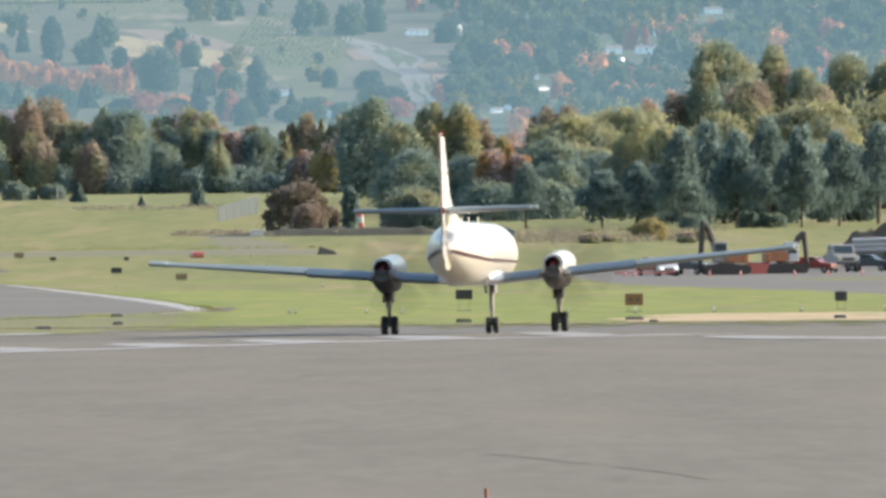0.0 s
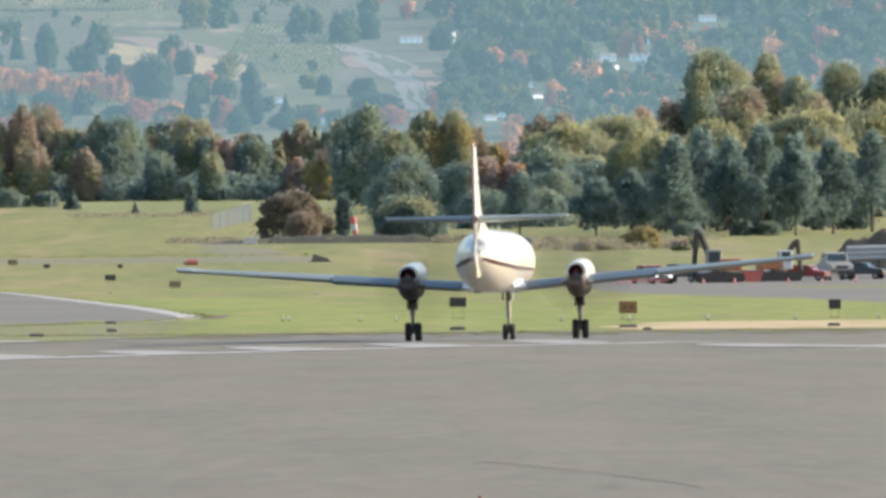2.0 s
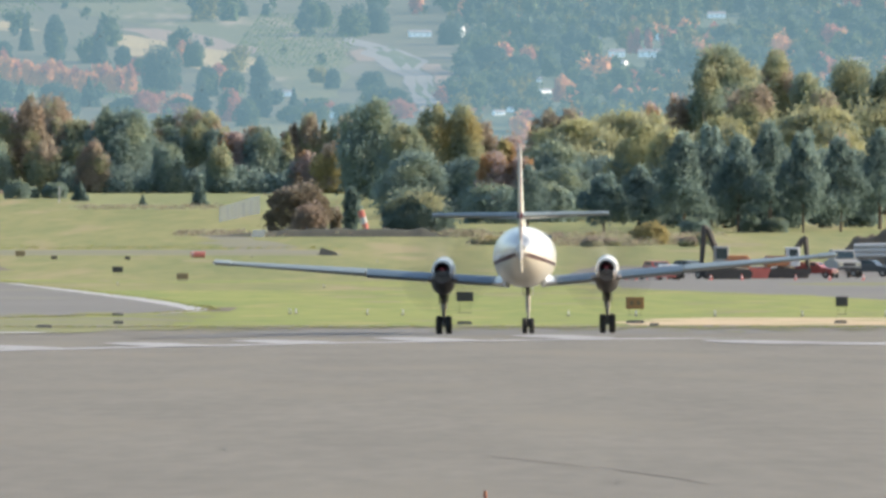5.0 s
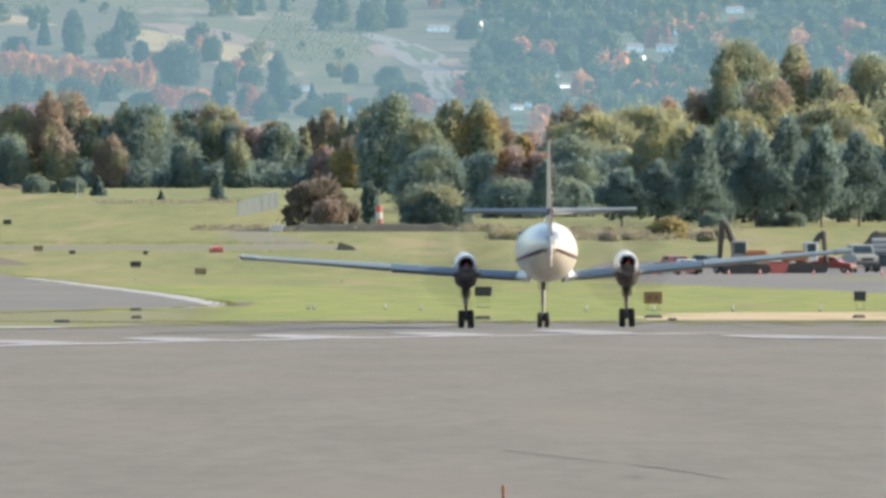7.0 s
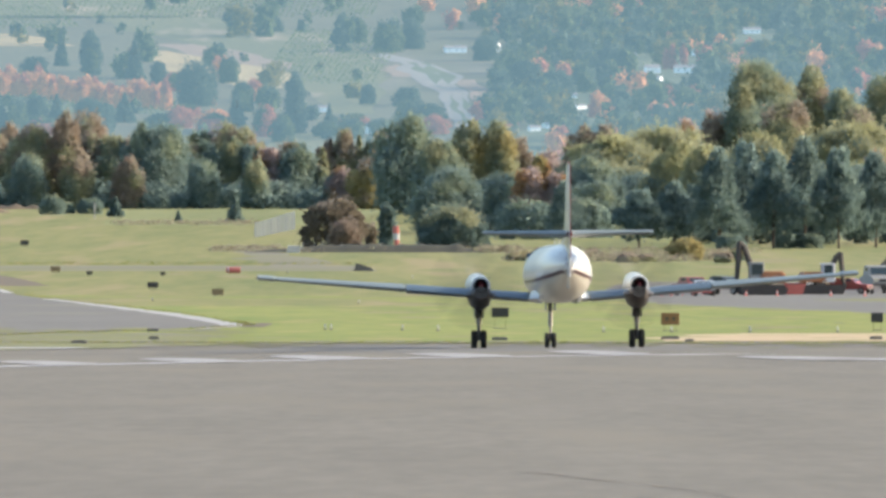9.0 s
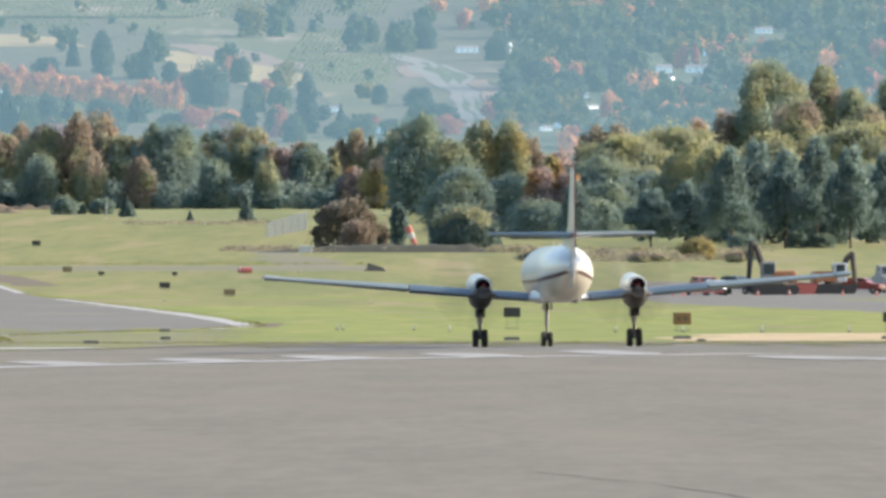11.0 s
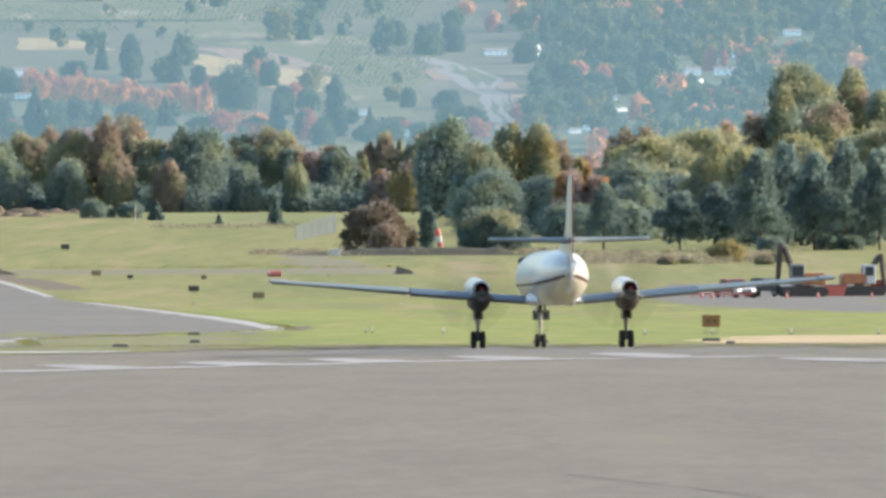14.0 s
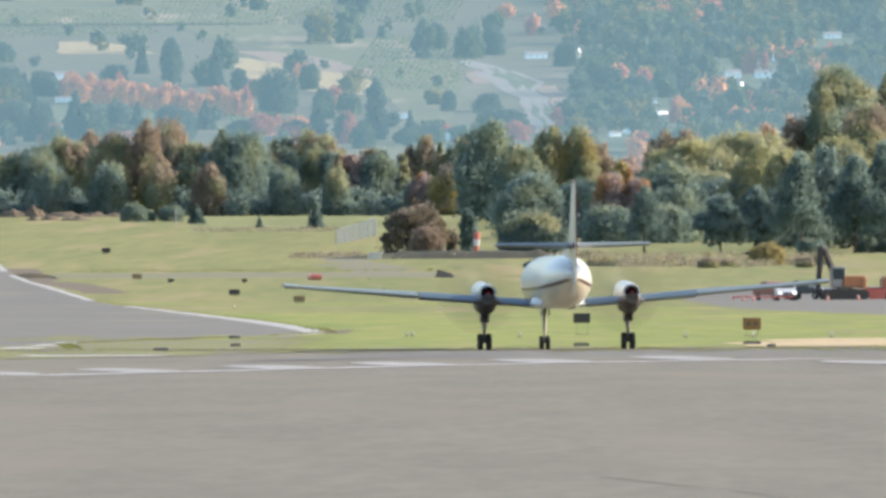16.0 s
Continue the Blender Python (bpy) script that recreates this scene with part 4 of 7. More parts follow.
def tree_kind(kind, h, w, mats, seed, name="tree", label="", group="", dense=1.0):
    """One tree of height h and crown width w, at the origin."""
    rng = np.random.default_rng(seed)
    e = thing(name, label, name.replace("_", " "), None, group)
    lobes = []
    if kind == "high":      # a crown carried high over its neighbours
        trunk(e, h * 0.85, h * 0.022, rng)
        sprays(lobes, rng, h, w, 16, 0.45, 0.36, w * 0.20, 0.25, 0.05)
        v, f = leaf_cloud(rng, lobes, 85 * dense, 0.27, 0.3, fuzz=0.4)
    elif kind == "round":
        trunk(e, h * 0.8, h * 0.028, rng)
        sprays(lobes, rng, h, w, 18, 0.08, 0.46, w * 0.19, 0.3, 0.06)
        v, f = leaf_cloud(rng, lobes, 85 * dense, 0.27, 0.25, fuzz=0.4)
    elif kind == "tall":
        trunk(e, h * 0.9, h * 0.022, rng, 8, 0.16)
        sprays(lobes, rng, h, w, 11, 0.06, 0.30, w * 0.21)
        v, f = leaf_cloud(rng, lobes, 85 * dense, 0.27, 0.4, fuzz=0.45)
    elif kind == "willow":
        trunk(e, h * 0.7, h * 0.035, rng, 8, 0.3)
        lobes.append((0, 0, h * 0.55, w * 0.36, w * 0.36, h * 0.33))
        for k in range(52):
            a, q = rng.random() * 2 * math.pi, rng.random() ** 0.5
            top = h * (0.97 - 0.42 * q * q) - rng.random() * h * 0.10
            x, y = math.cos(a) * q * w * 0.46, math.sin(a) * q * w * 0.46
            lobes.append((x, y, top - h * 0.05, w * (0.07 + 0.04 * rng.random()), w * 0.09, h * 0.05))
            lobes.append((x * 1.05, y * 1.05, top - h * (0.15 + 0.05 * rng.random()), w * (0.05 + 0.04 * rng.random()), w * 0.07, h * (0.11 + 0.07 * rng.random())))
            if q > 0.6:
                lobes.append((x * 1.06, y * 1.06, h * (0.22 + 0.12 * rng.random()), w * 0.07, w * 0.08, h * 0.13))
        v, f = leaf_cloud(rng, lobes, 90 * dense, 0.29, 0.7, thin=0.6, fuzz=0.35)
    elif kind == "pine":
        trunk(e, h * 0.9, h * 0.02, rng, 6, 0.12)
        for k in range(46):
            u = (k / 45) ** 0.9
            rr = w * (0.46 - 0.34 * u ** 1.4) * (0.55 + 0.75 * rng.random())
            a = 2.4 * k + rng.random()
            b = w * (0.13 - 0.05 * u)
            lobes.append((math.cos(a) * (rr - b), math.sin(a) * (rr - b), h * (0.24 + 0.70 * u) - 0.05 * h * rng.random(), b * 1.1, b * 1.1, h * 0.085))
        lobes.append((0, 0, h * 0.5, w * 0.24, w * 0.24, h * 0.28))
        v, f = leaf_cloud(rng, lobes, 85 * dense, 0.27, 0.4, thin=0.7, fuzz=0.5)
    elif kind == "cone":
        trunk(e, h * 0.95, h * 0.02, rng, 4, 0.1)
        for k in range(14):
            z = h * (0.10 + 0.86 * k / 13)
            rr = w * 0.5 * (1 - 0.93 * k / 13) * (0.85 + 0.3 * rng.random())
            for j in range(5 if k < 9 else 3):
                a = 6.28 * (j + rng.random()) / 5
                lobes.append((math.cos(a) * rr * 0.6, math.sin(a) * rr * 0.6, z - rr * 0.1, rr * 0.42 + 0.1, rr * 0.42 + 0.1, h * 0.045))
        v, f = leaf_cloud(rng, lobes, 190 * dense, 0.36, 0.2)
    elif kind == "column":
        trunk(e, h * 0.9, h * 0.02, rng, 5, 0.06)
        for k in range(18):
            z = h * (0.06 + 0.9 * k / 17)
            f = min(1.0, 0.75 + 0.5 * k / 17) * (1.0 if k < 13 else (1 - ((k - 13) / 5.2) ** 1.6))
            a = rng.random() * 6.28
            lobes.append((math.cos(a) * w * 0.1, math.sin(a) * w * 0.1, z, w * 0.42 * f, w * 0.42 * f, h * 0.06))
        v, f = leaf_cloud(rng, lobes, 170 * dense, 0.46, 0.3)
    else:   # bush: one dome with many small swellings
        mass(lobes, rng, (0, 0, h * 0.30), (w * 0.46, w * 0.40, h * 0.66), 90, w * 0.05)
        for k in range(5):
            a = 6.28 * (k + rng.random()) / 5
            mass(lobes, rng, (math.cos(a) * w * 0.28, math.sin(a) * w * 0.22, h * (0.3 + 0.25 * rng.random())), (w * 0.17, w * 0.16, h * 0.33), 14, w * 0.045)
        v, f = leaf_cloud(rng, lobes, 100 * dense, 0.27)
    v = np.concatenate([v, skin(rng, lobes, 0.22 if kind == "bush" else 0.26, (26.0 if kind == "bush" else 19.0) * min(1.0, 1.8 * dense))])
    f = np.arange(len(v)).reshape(-1, 4)
    v[:, 2] = np.maximum(v[:, 2], -0.1)
    # leaf colour shifts from mass to mass; warm sunlit tops are painted in
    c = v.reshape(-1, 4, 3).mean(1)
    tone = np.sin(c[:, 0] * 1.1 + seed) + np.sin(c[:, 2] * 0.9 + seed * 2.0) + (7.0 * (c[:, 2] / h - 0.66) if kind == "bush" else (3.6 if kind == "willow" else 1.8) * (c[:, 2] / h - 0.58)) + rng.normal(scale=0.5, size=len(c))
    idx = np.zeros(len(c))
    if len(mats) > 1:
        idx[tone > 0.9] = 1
    # third colour gathers low down; on willows it paints their shaded undersides
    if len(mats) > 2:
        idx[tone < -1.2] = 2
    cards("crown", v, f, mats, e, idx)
    return e


KIND_CACHE = {}


def plant(kind, bearing, dist, h, w, mats, seed, name, label, group="", turn=None, dense=1.0, sink=0.0):
    """Stand a tree on the terrain; like ones share their meshes."""
    key = (kind, tuple(m.name for m in mats), seed, name)
    p = at(bearing, dist, -sink * h)
    if key in KIND_CACHE:
        src, h0, w0 = KIND_CACHE[key]
        e = copy_thing(src, Matrix.Translation(p) @ pose(0, 0, 0, 0, 0, (bearing * 37) % 360 if turn is None else turn))
        e.scale = (w / w0, w / w0, h / h0)
        tagged(e, label, group=group)
    else:
        e = tree_kind(kind, h, w, mats, seed, name, label, group, dense)
        e.matrix_basis = Matrix.Translation(p)
        KIND_CACHE[key] = (e, h, w)
    return e


G_LEFT = "trees of the windbreak"
G_GROVE = "trees of the tall grove"
DK, GR, OL, GO, BR, PK, OR, PN = [LEAF_DARK], [LEAF_GREEN, LEAF_OLIVE, LEAF_DARK], [LEAF_OLIVE, LEAF_GOLD, LEAF_GREEN], [LEAF_GOLD, LEAF_ORANGE, LEAF_OLIVE], [LEAF_BROWN, LEAF_RUST, LEAF_OLIVE], [LEAF_PINK, LEAF_ORANGE, LEAF_PINK], [LEAF_ORANGE, LEAF_GOLD, LEAF_PINK], [LEAF_PINE, LEAF_DARK]
DG = [LEAF_DARK, LEAF_GREEN]
DP = [LEAF_PINE, LEAF_DARK]
OV = [LEAF_OLIVE, LEAF_BROWN, LEAF_GREEN]
BG = [LEAF_GREEN, LEAF_OLIVE, LEAF_DARK]
# Willows: body, painted sunlit top, painted shaded underside.
OLW, GRW = [LEAF_OLIVE, LEAF_WILLOW_LIT, LEAF_DARK], [LEAF_GREEN, LEAF_OLIVE, LEAF_DARK]
# the windbreak behind the meadow: kind, bearing, distance, height, width, leaves, seed, label
ROW = [
    ('tall', -28.61, 3086, 9.6, 7.1, GR, 142, 'green poplar-like tree in a windbreak'),
    ('round', -27.09, 3086, 10.7, 9.1, DG, 151, 'dark green rounded tree in a windbreak'),
    ('tall', -25.58, 3110, 12.7, 8.1, OV, 144, 'olive-yellow tree in a windbreak'),
    ('tall', -24.21, 3134, 13.6, 7.2, BR, 137, 'russet-brown tree in a windbreak'),
    ('round', -22.85, 3056, 13.2, 9.1, OV, 117, 'olive-green tree in a windbreak'),
    ('tall', -21.18, 3056, 15.5, 7.0, BR, 237, 'tall russet-brown tree in a windbreak'),
    ('tall', -19.82, 3134, 15.5, 9.2, BR, 37, 'tall russet-brown tree in a windbreak'),
    ('round', -18.61, 3110, 11.4, 7.1, GR, 115, 'green rounded tree in a windbreak'),
    ('tall', -17.03, 3086, 13.9, 7.1, DG, 128, 'dark green tree in a windbreak'),
    ('round', -16.03, 3086, 12.9, 10.1, DG, 251, 'dark green broad tree in a windbreak'),
    ('tall', -13.91, 3134, 12.1, 6.2, GR, 242, 'green tree in a windbreak'),
    ('tall', -12.55, 3134, 13.0, 8.3, OV, 244, 'olive-yellow tree in a windbreak'),
    ('tall', -11.48, 3134, 12.6, 6.2, OV, 44, 'olive-yellow tree in a windbreak'),
    ('round', -10.27, 3086, 9.6, 6.1, PK, 117, 'dusty pink autumn tree in a windbreak'),
    ('round', -8.76, 3086, 9.2, 8.0, DG, 51, 'dark green rounded tree in a windbreak'),
    ('cone', -7.39, 3086, 9.6, 4.5, OV, 136, 'olive pointed tree in a windbreak'),
    ('round', -6.33, 3050, 6.2, 6.0, PK, 217, 'dusty pink autumn tree in a windbreak'),
    ('cone', -5.42, 3134, 11.2, 3.7, OV, 236, 'slim olive pointed tree in a windbreak'),
    ('round', -4.67, 3045, 8.2, 7.6, [LEAF_GOLD, LEAF_BROWN], 217, 'low golden-brown rounded tree'),
    ('round', -3.76, 3050, 5.8, 8.9, DG, 151, 'dark green low tree in a windbreak'),
    ('tall', -23.15, 3050, 8.9, 6.2, DG, 251, 'dark green lower tree in a windbreak'),
    ('tall', -20.42, 3050, 8.2, 5.7, OV, 51, 'olive lower tree in a windbreak'),
    ('tall', -13.76, 3050, 8.2, 5.7, DG, 151, 'dark green lower tree in a windbreak'),
    ('tall', -11.03, 3050, 7.7, 5.4, GR, 215, 'green lower tree in a windbreak'),
    ('tall', -6.79, 3050, 5.6, 3.9, DG, 251, 'dark green lower tree in a windbreak'),
    ('tall', -26.18, 3050, 8.2, 5.7, DG, 51, 'dark green lower tree in a windbreak'),
    ('tall', -17.85, 3050, 8.2, 5.7, BR, 110, 'russet lower tree in a windbreak'),
    ('tall', -29.11, 3110, 9.8, 6.0, OV, 500, 'olive-yellow tree filling the windbreak'),
    ('tall', -28.14, 3110, 10.1, 5.9, BR, 501, 'russet tree filling the windbreak'),
    ('tall', -26.86, 3110, 11.1, 5.1, OV, 501, 'olive-yellow tree filling the windbreak'),
    ('tall', -26.12, 3110, 11.9, 6.0, GR, 502, 'green tree filling the windbreak'),
    ('tall', -24.86, 3110, 11.8, 6.0, OV, 500, 'olive-yellow tree filling the windbreak'),
    ('tall', -23.40, 3110, 10.7, 6.3, DG, 500, 'dark green tree filling the windbreak'),
    ('tall', -22.61, 3110, 10.2, 4.9, GR, 502, 'green tree filling the windbreak'),
    ('tall', -21.68, 3110, 11.3, 5.0, OV, 500, 'olive-yellow tree filling the windbreak'),
    ('tall', -20.64, 3110, 11.0, 5.1, DG, 502, 'dark green tree filling the windbreak'),
    ('tall', -19.67, 3110, 12.3, 5.3, BR, 501, 'russet tree filling the windbreak'),
    ('tall', -18.35, 3110, 9.9, 6.2, OV, 500, 'olive-yellow tree filling the windbreak'),
    ('tall', -17.55, 3110, 11.7, 6.5, BR, 501, 'russet tree filling the windbreak'),
    ('tall', -16.54, 3110, 10.4, 5.4, BR, 501, 'russet tree filling the windbreak'),
    ('tall', -15.51, 3110, 12.1, 6.3, DG, 502, 'dark green tree filling the windbreak'),
    ('tall', -14.45, 3110, 10.2, 4.7, BR, 501, 'russet tree filling the windbreak'),
    ('tall', -13.66, 3110, 10.8, 5.4, DG, 502, 'dark green tree filling the windbreak'),
    ('tall', -12.14, 3110, 11.6, 4.9, GR, 502, 'green tree filling the windbreak'),
    ('tall', -11.14, 3110, 10.1, 6.2, DG, 501, 'dark green tree filling the windbreak'),
    ('tall', -10.64, 3110, 10.6, 5.0, OV, 501, 'olive-yellow tree filling the windbreak'),
    ('tall', -9.04, 3110, 10.8, 5.6, BR, 501, 'russet tree filling the windbreak'),
    ('tall', -8.61, 3110, 10.4, 4.9, DG, 500, 'dark green tree filling the windbreak'),
    ('tall', -7.15, 3110, 11.2, 5.0, BR, 502, 'russet tree filling the windbreak'),
    ('tall', -6.25, 3110, 12.7, 4.8, OV, 500, 'olive-yellow tree filling the windbreak'),
    ('tall', -4.91, 3110, 10.7, 5.8, GR, 502, 'green tree filling the windbreak'),
    ('tall', -4.33, 3110, 12.6, 4.7, BR, 501, 'russet tree filling the windbreak'),
    ('tall', -3.36, 3110, 9.5, 6.5, BR, 502, 'russet tree filling the windbreak'),
]
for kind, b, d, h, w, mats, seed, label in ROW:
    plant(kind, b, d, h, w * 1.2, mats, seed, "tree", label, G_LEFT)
GROVE = [
    ('round', -2.79, 2916, 14.8, 12.4, DG, 151, 'large dark green rounded tree behind bushes'),
    ('round', -1.18, 2850, 11.7, 8.4, GR, 15, 'green rounded tree behind the bushes'),
    ('tall', 0.48, 2916, 15.3, 7.6, OL, 144, 'tall olive-yellow tree behind the grove'),
    ('tall', 2.00, 2916, 14.7, 8.5, OL, 244, 'tall olive-yellow tree behind the grove'),
    ('tall', 3.15, 2930, 12.3, 5.7, BR, 137, 'russet tree between greener ones'),
    ('round', 4.58, 2650, 10.6, 7.3, PK, 17, 'dusty pink autumn tree with an orange top'),
    ('round', -0.73, 2583, 8.7, 10.2, DG, 251, 'dark green low broad tree'),
    ('round', 2.00, 2610, 7.7, 9.4, DG, 51, 'dark green low broad tree'),
    ('willow', 8.06, 2610, 14.6, 16.2, OLW, 133, 'broad green willow with drooping branches'),
    ('willow', 11.09, 2636, 15.8, 15.6, OLW, 135, 'broad olive-yellow willow with drooping branches'),
    ('willow', 6.85, 2583, 11.4, 9.3, DG, 119, 'dark green willow in shade'),
    ('willow', 12.00, 2556, 13.4, 10.8, OLW, 235, 'olive-yellow willow with hanging sprays'),
    ('willow', 15.94, 2583, 14.6, 10.9, OLW, 35, 'olive-yellow willow with drooping branches'),
    ('willow', 21.09, 2610, 16.5, 16.2, OLW, 135, 'large olive-yellow willow with drooping branches'),
    ('willow', 24.73, 2636, 16.8, 15.6, OLW, 235, 'large olive-yellow willow with drooping branches'),
    ('willow', 14.12, 2663, 11.7, 10.4, GRW, 233, 'green willow with drooping branches'),
    ('tall', 6.55, 2850, 13.8, 8.4, BR, 237, 'dark red-brown autumn tree behind willows'),
    ('round', 7.76, 2850, 14.2, 8.4, BR, 210, 'dark red-brown autumn tree behind willows'),
    ('round', 12.15, 2850, 15.1, 5.6, PK, 117, 'dusty orange autumn tree behind willows'),
    ('round', 13.82, 2823, 16.5, 7.4, BR, 10, 'russet autumn tree behind willows'),
    ('round', 22.30, 2516, 10.5, 4.9, PK, 217, 'dusty pink autumn tree in the grove'),
    ('pine', 9.6, 2320, 7.4, 7.6, PN, 139, 'dark spreading pine in the grove'),
    ('pine', 11.5, 2331, 8.4, 7.2, PN, 239, 'dark spreading pine in the grove'),
    ('pine', 13.9, 2318, 12.4, 7.6, PN, 39, 'dark tall spreading pine in the grove'),
    ('pine', 15.35, 2340, 13.3, 7.2, PN, 139, 'dark tall spreading pine in the grove'),
    ('pine', 16.8, 2331, 12.2, 7.4, PN, 239, 'dark tall spreading pine in the grove'),
    ('pine', 18.5, 2368, 13.6, 7.8, PN, 39, 'dark tall spreading pine in the grove'),
    ('pine', 20.3, 2329, 12.6, 7.4, PN, 139, 'dark tall spreading pine in the grove'),
    ('pine', 22.3, 2345, 12.0, 7.6, PN, 239, 'dark tall spreading pine in the grove'),
    ('pine', 24.4, 2379, 12.6, 7.8, PN, 39, 'dark tall spreading pine in the grove'),
    ('tall', 14.6, 2395, 9.6, 6.0, DP, 701, 'dark green tree between pines in the grove'),
    ('tall', 16.1, 2405, 10.4, 6.4, DP, 702, 'dark green tree between pines in the grove'),
    ('tall', 17.7, 2400, 9.2, 6.2, DP, 703, 'dark green tree between pines in the grove'),
    ('tall', 19.4, 2400, 10.0, 6.4, DP, 701, 'dark green tree between pines in the grove'),
    ('tall', 21.3, 2410, 9.4, 6.6, DP, 702, 'dark green tree between pines in the grove'),
    ('tall', 23.4, 2415, 9.8, 6.4, DP, 703, 'dark green tree between pines in the grove'),
    ('tall', 12.7, 2400, 7.6, 6.0, DP, 702, 'dark green tree between pines in the grove'),
    ('pine', 5.5, 2340, 8.2, 5.6, PN, 39, 'dark pointed pine in the grove'),
    ('round', 7.15, 2530, 7.0, 10.8, DG, 151, 'dark green tree in the shade of the grove'),
    ('round', 21.39, 2583, 9.1, 10.9, DG, 251, 'dark green tree in the shade of the grove'),
    ('round', 18.67, 2583, 9.1, 10.9, DG, 51, 'dark green tree in the shade of the grove'),
    ('round', 12.61, 2583, 7.0, 10.9, DG, 151, 'dark green tree in the shade of the grove'),
    ('round', 9.58, 2590, 8.0, 11.1, DG, 251, 'dark green tree in the shade of the grove'),
    ('round', 15.64, 2636, 9.2, 11.2, DG, 51, 'dark green tree in the shade of the grove'),
    ('round', 3.52, 2556, 6.8, 9.1, DG, 151, 'dark green tree in the shade of the grove'),
    ('high', 16.24, 2830, 23.8, 12.5, BG, 601, 'tall dark green rounded tree above the grove'),
    ('high', 18.91, 2840, 23.5, 7.4, OV, 602, 'tall olive rounded tree above the grove'),
    ('high', 17.64, 2790, 18.2, 8.7, OV, 603, 'olive-brown crown among tall trees of the grove'),
    ('high', 20.64, 2830, 20.1, 7.2, GR, 604, 'green rounded tree above the grove'),
    ('high', 22.85, 2840, 21.8, 8.9, BG, 601, 'tall dark green rounded tree above the grove'),
    ('high', 24.88, 2840, 21.2, 7.9, GR, 604, 'green rounded tree above the grove'),
    ('high', 15.18, 2820, 20.8, 5.9, BG, 605, 'dark green rounded tree above the grove'),
    ('high', 21.39, 2800, 17.4, 6.8, OV, 603, 'olive-brown crown among tall trees of the grove'),
    ('round', 4.36, 2560, 11.0, 4.0, OR, 606, 'bright orange autumn tree in the grove'),
    ('round', 3.67, 2540, 9.1, 5.4, PK, 607, 'dusty pink autumn tree in the grove'),
    ('round', 5.18, 2540, 8.5, 4.6, PK, 607, 'dusty pink autumn tree in the grove'),
    ('willow', 13.06, 2520, 12.8, 6.9, OLW, 608, 'sunlit olive-yellow willow with hanging sprays'),
    ('willow', 8.97, 2600, 9.8, 11.8, GRW, 609, 'broad green willow with drooping branches'),
]
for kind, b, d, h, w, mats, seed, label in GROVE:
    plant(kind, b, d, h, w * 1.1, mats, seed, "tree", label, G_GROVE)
# dark undergrowth that closes the foot of the woods
rng = np.random.default_rng(5)
lob = []
for k in range(190):
    p = at(-32 + 30 * k / 189 + rng.normal() * 0.15, 3048 + rng.random() * 40)
    lob.append((p.x, p.y, p.z + 1.0, 1.6 + rng.random(), 1.6, 1.0 + 2.4 * rng.random() ** 2))
for k in range(130):
    p = at(-2 + 30 * k / 129 + rng.normal() * 0.2, 2740 + rng.random() * 50)
    lob.append((p.x, p.y, p.z + 1.6, 2.0 + rng.random(), 1.8, 2.0 + 1.8 * rng.random()))
v, f = leaf_cloud(rng, lob, 70, 0.4)
tagged(cards("undergrowth", v, f, [LEAF_DARK, LEAF_PINE], None, rng.integers(0, 2, len(f))), "dark green undergrowth along the foot of the woods", "undergrowth", kind="stuff")

# tufts of grass: ragged edges along the apron, the taxiway and the track, and uneven growth in the field
def tufts(rng, count, place, wide, high):
    v = []
    for k in range(count):
        b, d = place(rng)
        p, w, h = at(b, d, 0.02), wide * (0.4 + rng.random()), high * (0.4 + rng.random())
        lean = w * rng.normal() * 0.3
        v += [(p.x - w, p.y, p.z), (p.x + w, p.y, p.z), (p.x + w * 0.6 + lean, p.y + 3 * h, p.z + h), (p.x - w * 0.6 + lean, p.y + 3 * h, p.z + h * rng.uniform(0.3, 1.0))]
    v = np.array(v)
    return v, np.arange(len(v)).reshape(-1, 4)


def along(edge, spread):
    """A random place near a line of (distance, bearing)."""
    def pick(rng):
        u = rng.random() * (len(edge) - 1)
        i = int(u)
        d = edge[i][0] + (edge[i + 1][0] - edge[i][0]) * (u - i)
        b = edge[i][1] + (edge[i + 1][1] - edge[i][1]) * (u - i)
        return b + rng.normal() * 0.25, d + abs(rng.normal()) * spread
    return pick


rng = np.random.default_rng(61)
bits = [tufts(rng, 1500, along([(600, -30), (600, 0), (600, 30)], 10), 0.12, 0.03),
        tufts(rng, 420, along([(865.53, -14.36), (913.61, -11.27), (986.7, -12.3), (1233.37, -16.48), (1571.43, -21.94), (1727.06, -23.58)], 3), 0.10, 0.035),
        tufts(rng, 300, along([(633.64, -24.97), (705.8, -25.88), (783.91, -21.33), (850.6, -16.18)], 4), 0.12, 0.03),
        tufts(rng, 260, along([(2104.08, -24.97), (2104.08, -4.36)], 20), 0.3, 0.06)]
v = np.concatenate([q[0] for q in bits])
tagged(cards("grass_tufts", v, np.arange(len(v)).reshape(-1, 4), [TUFT_GREEN, TUFT_STRAW], None, rng.integers(0, 2, len(v) // 4)), "uneven tufts of green and straw-coloured grass", "grass", kind="stuff")

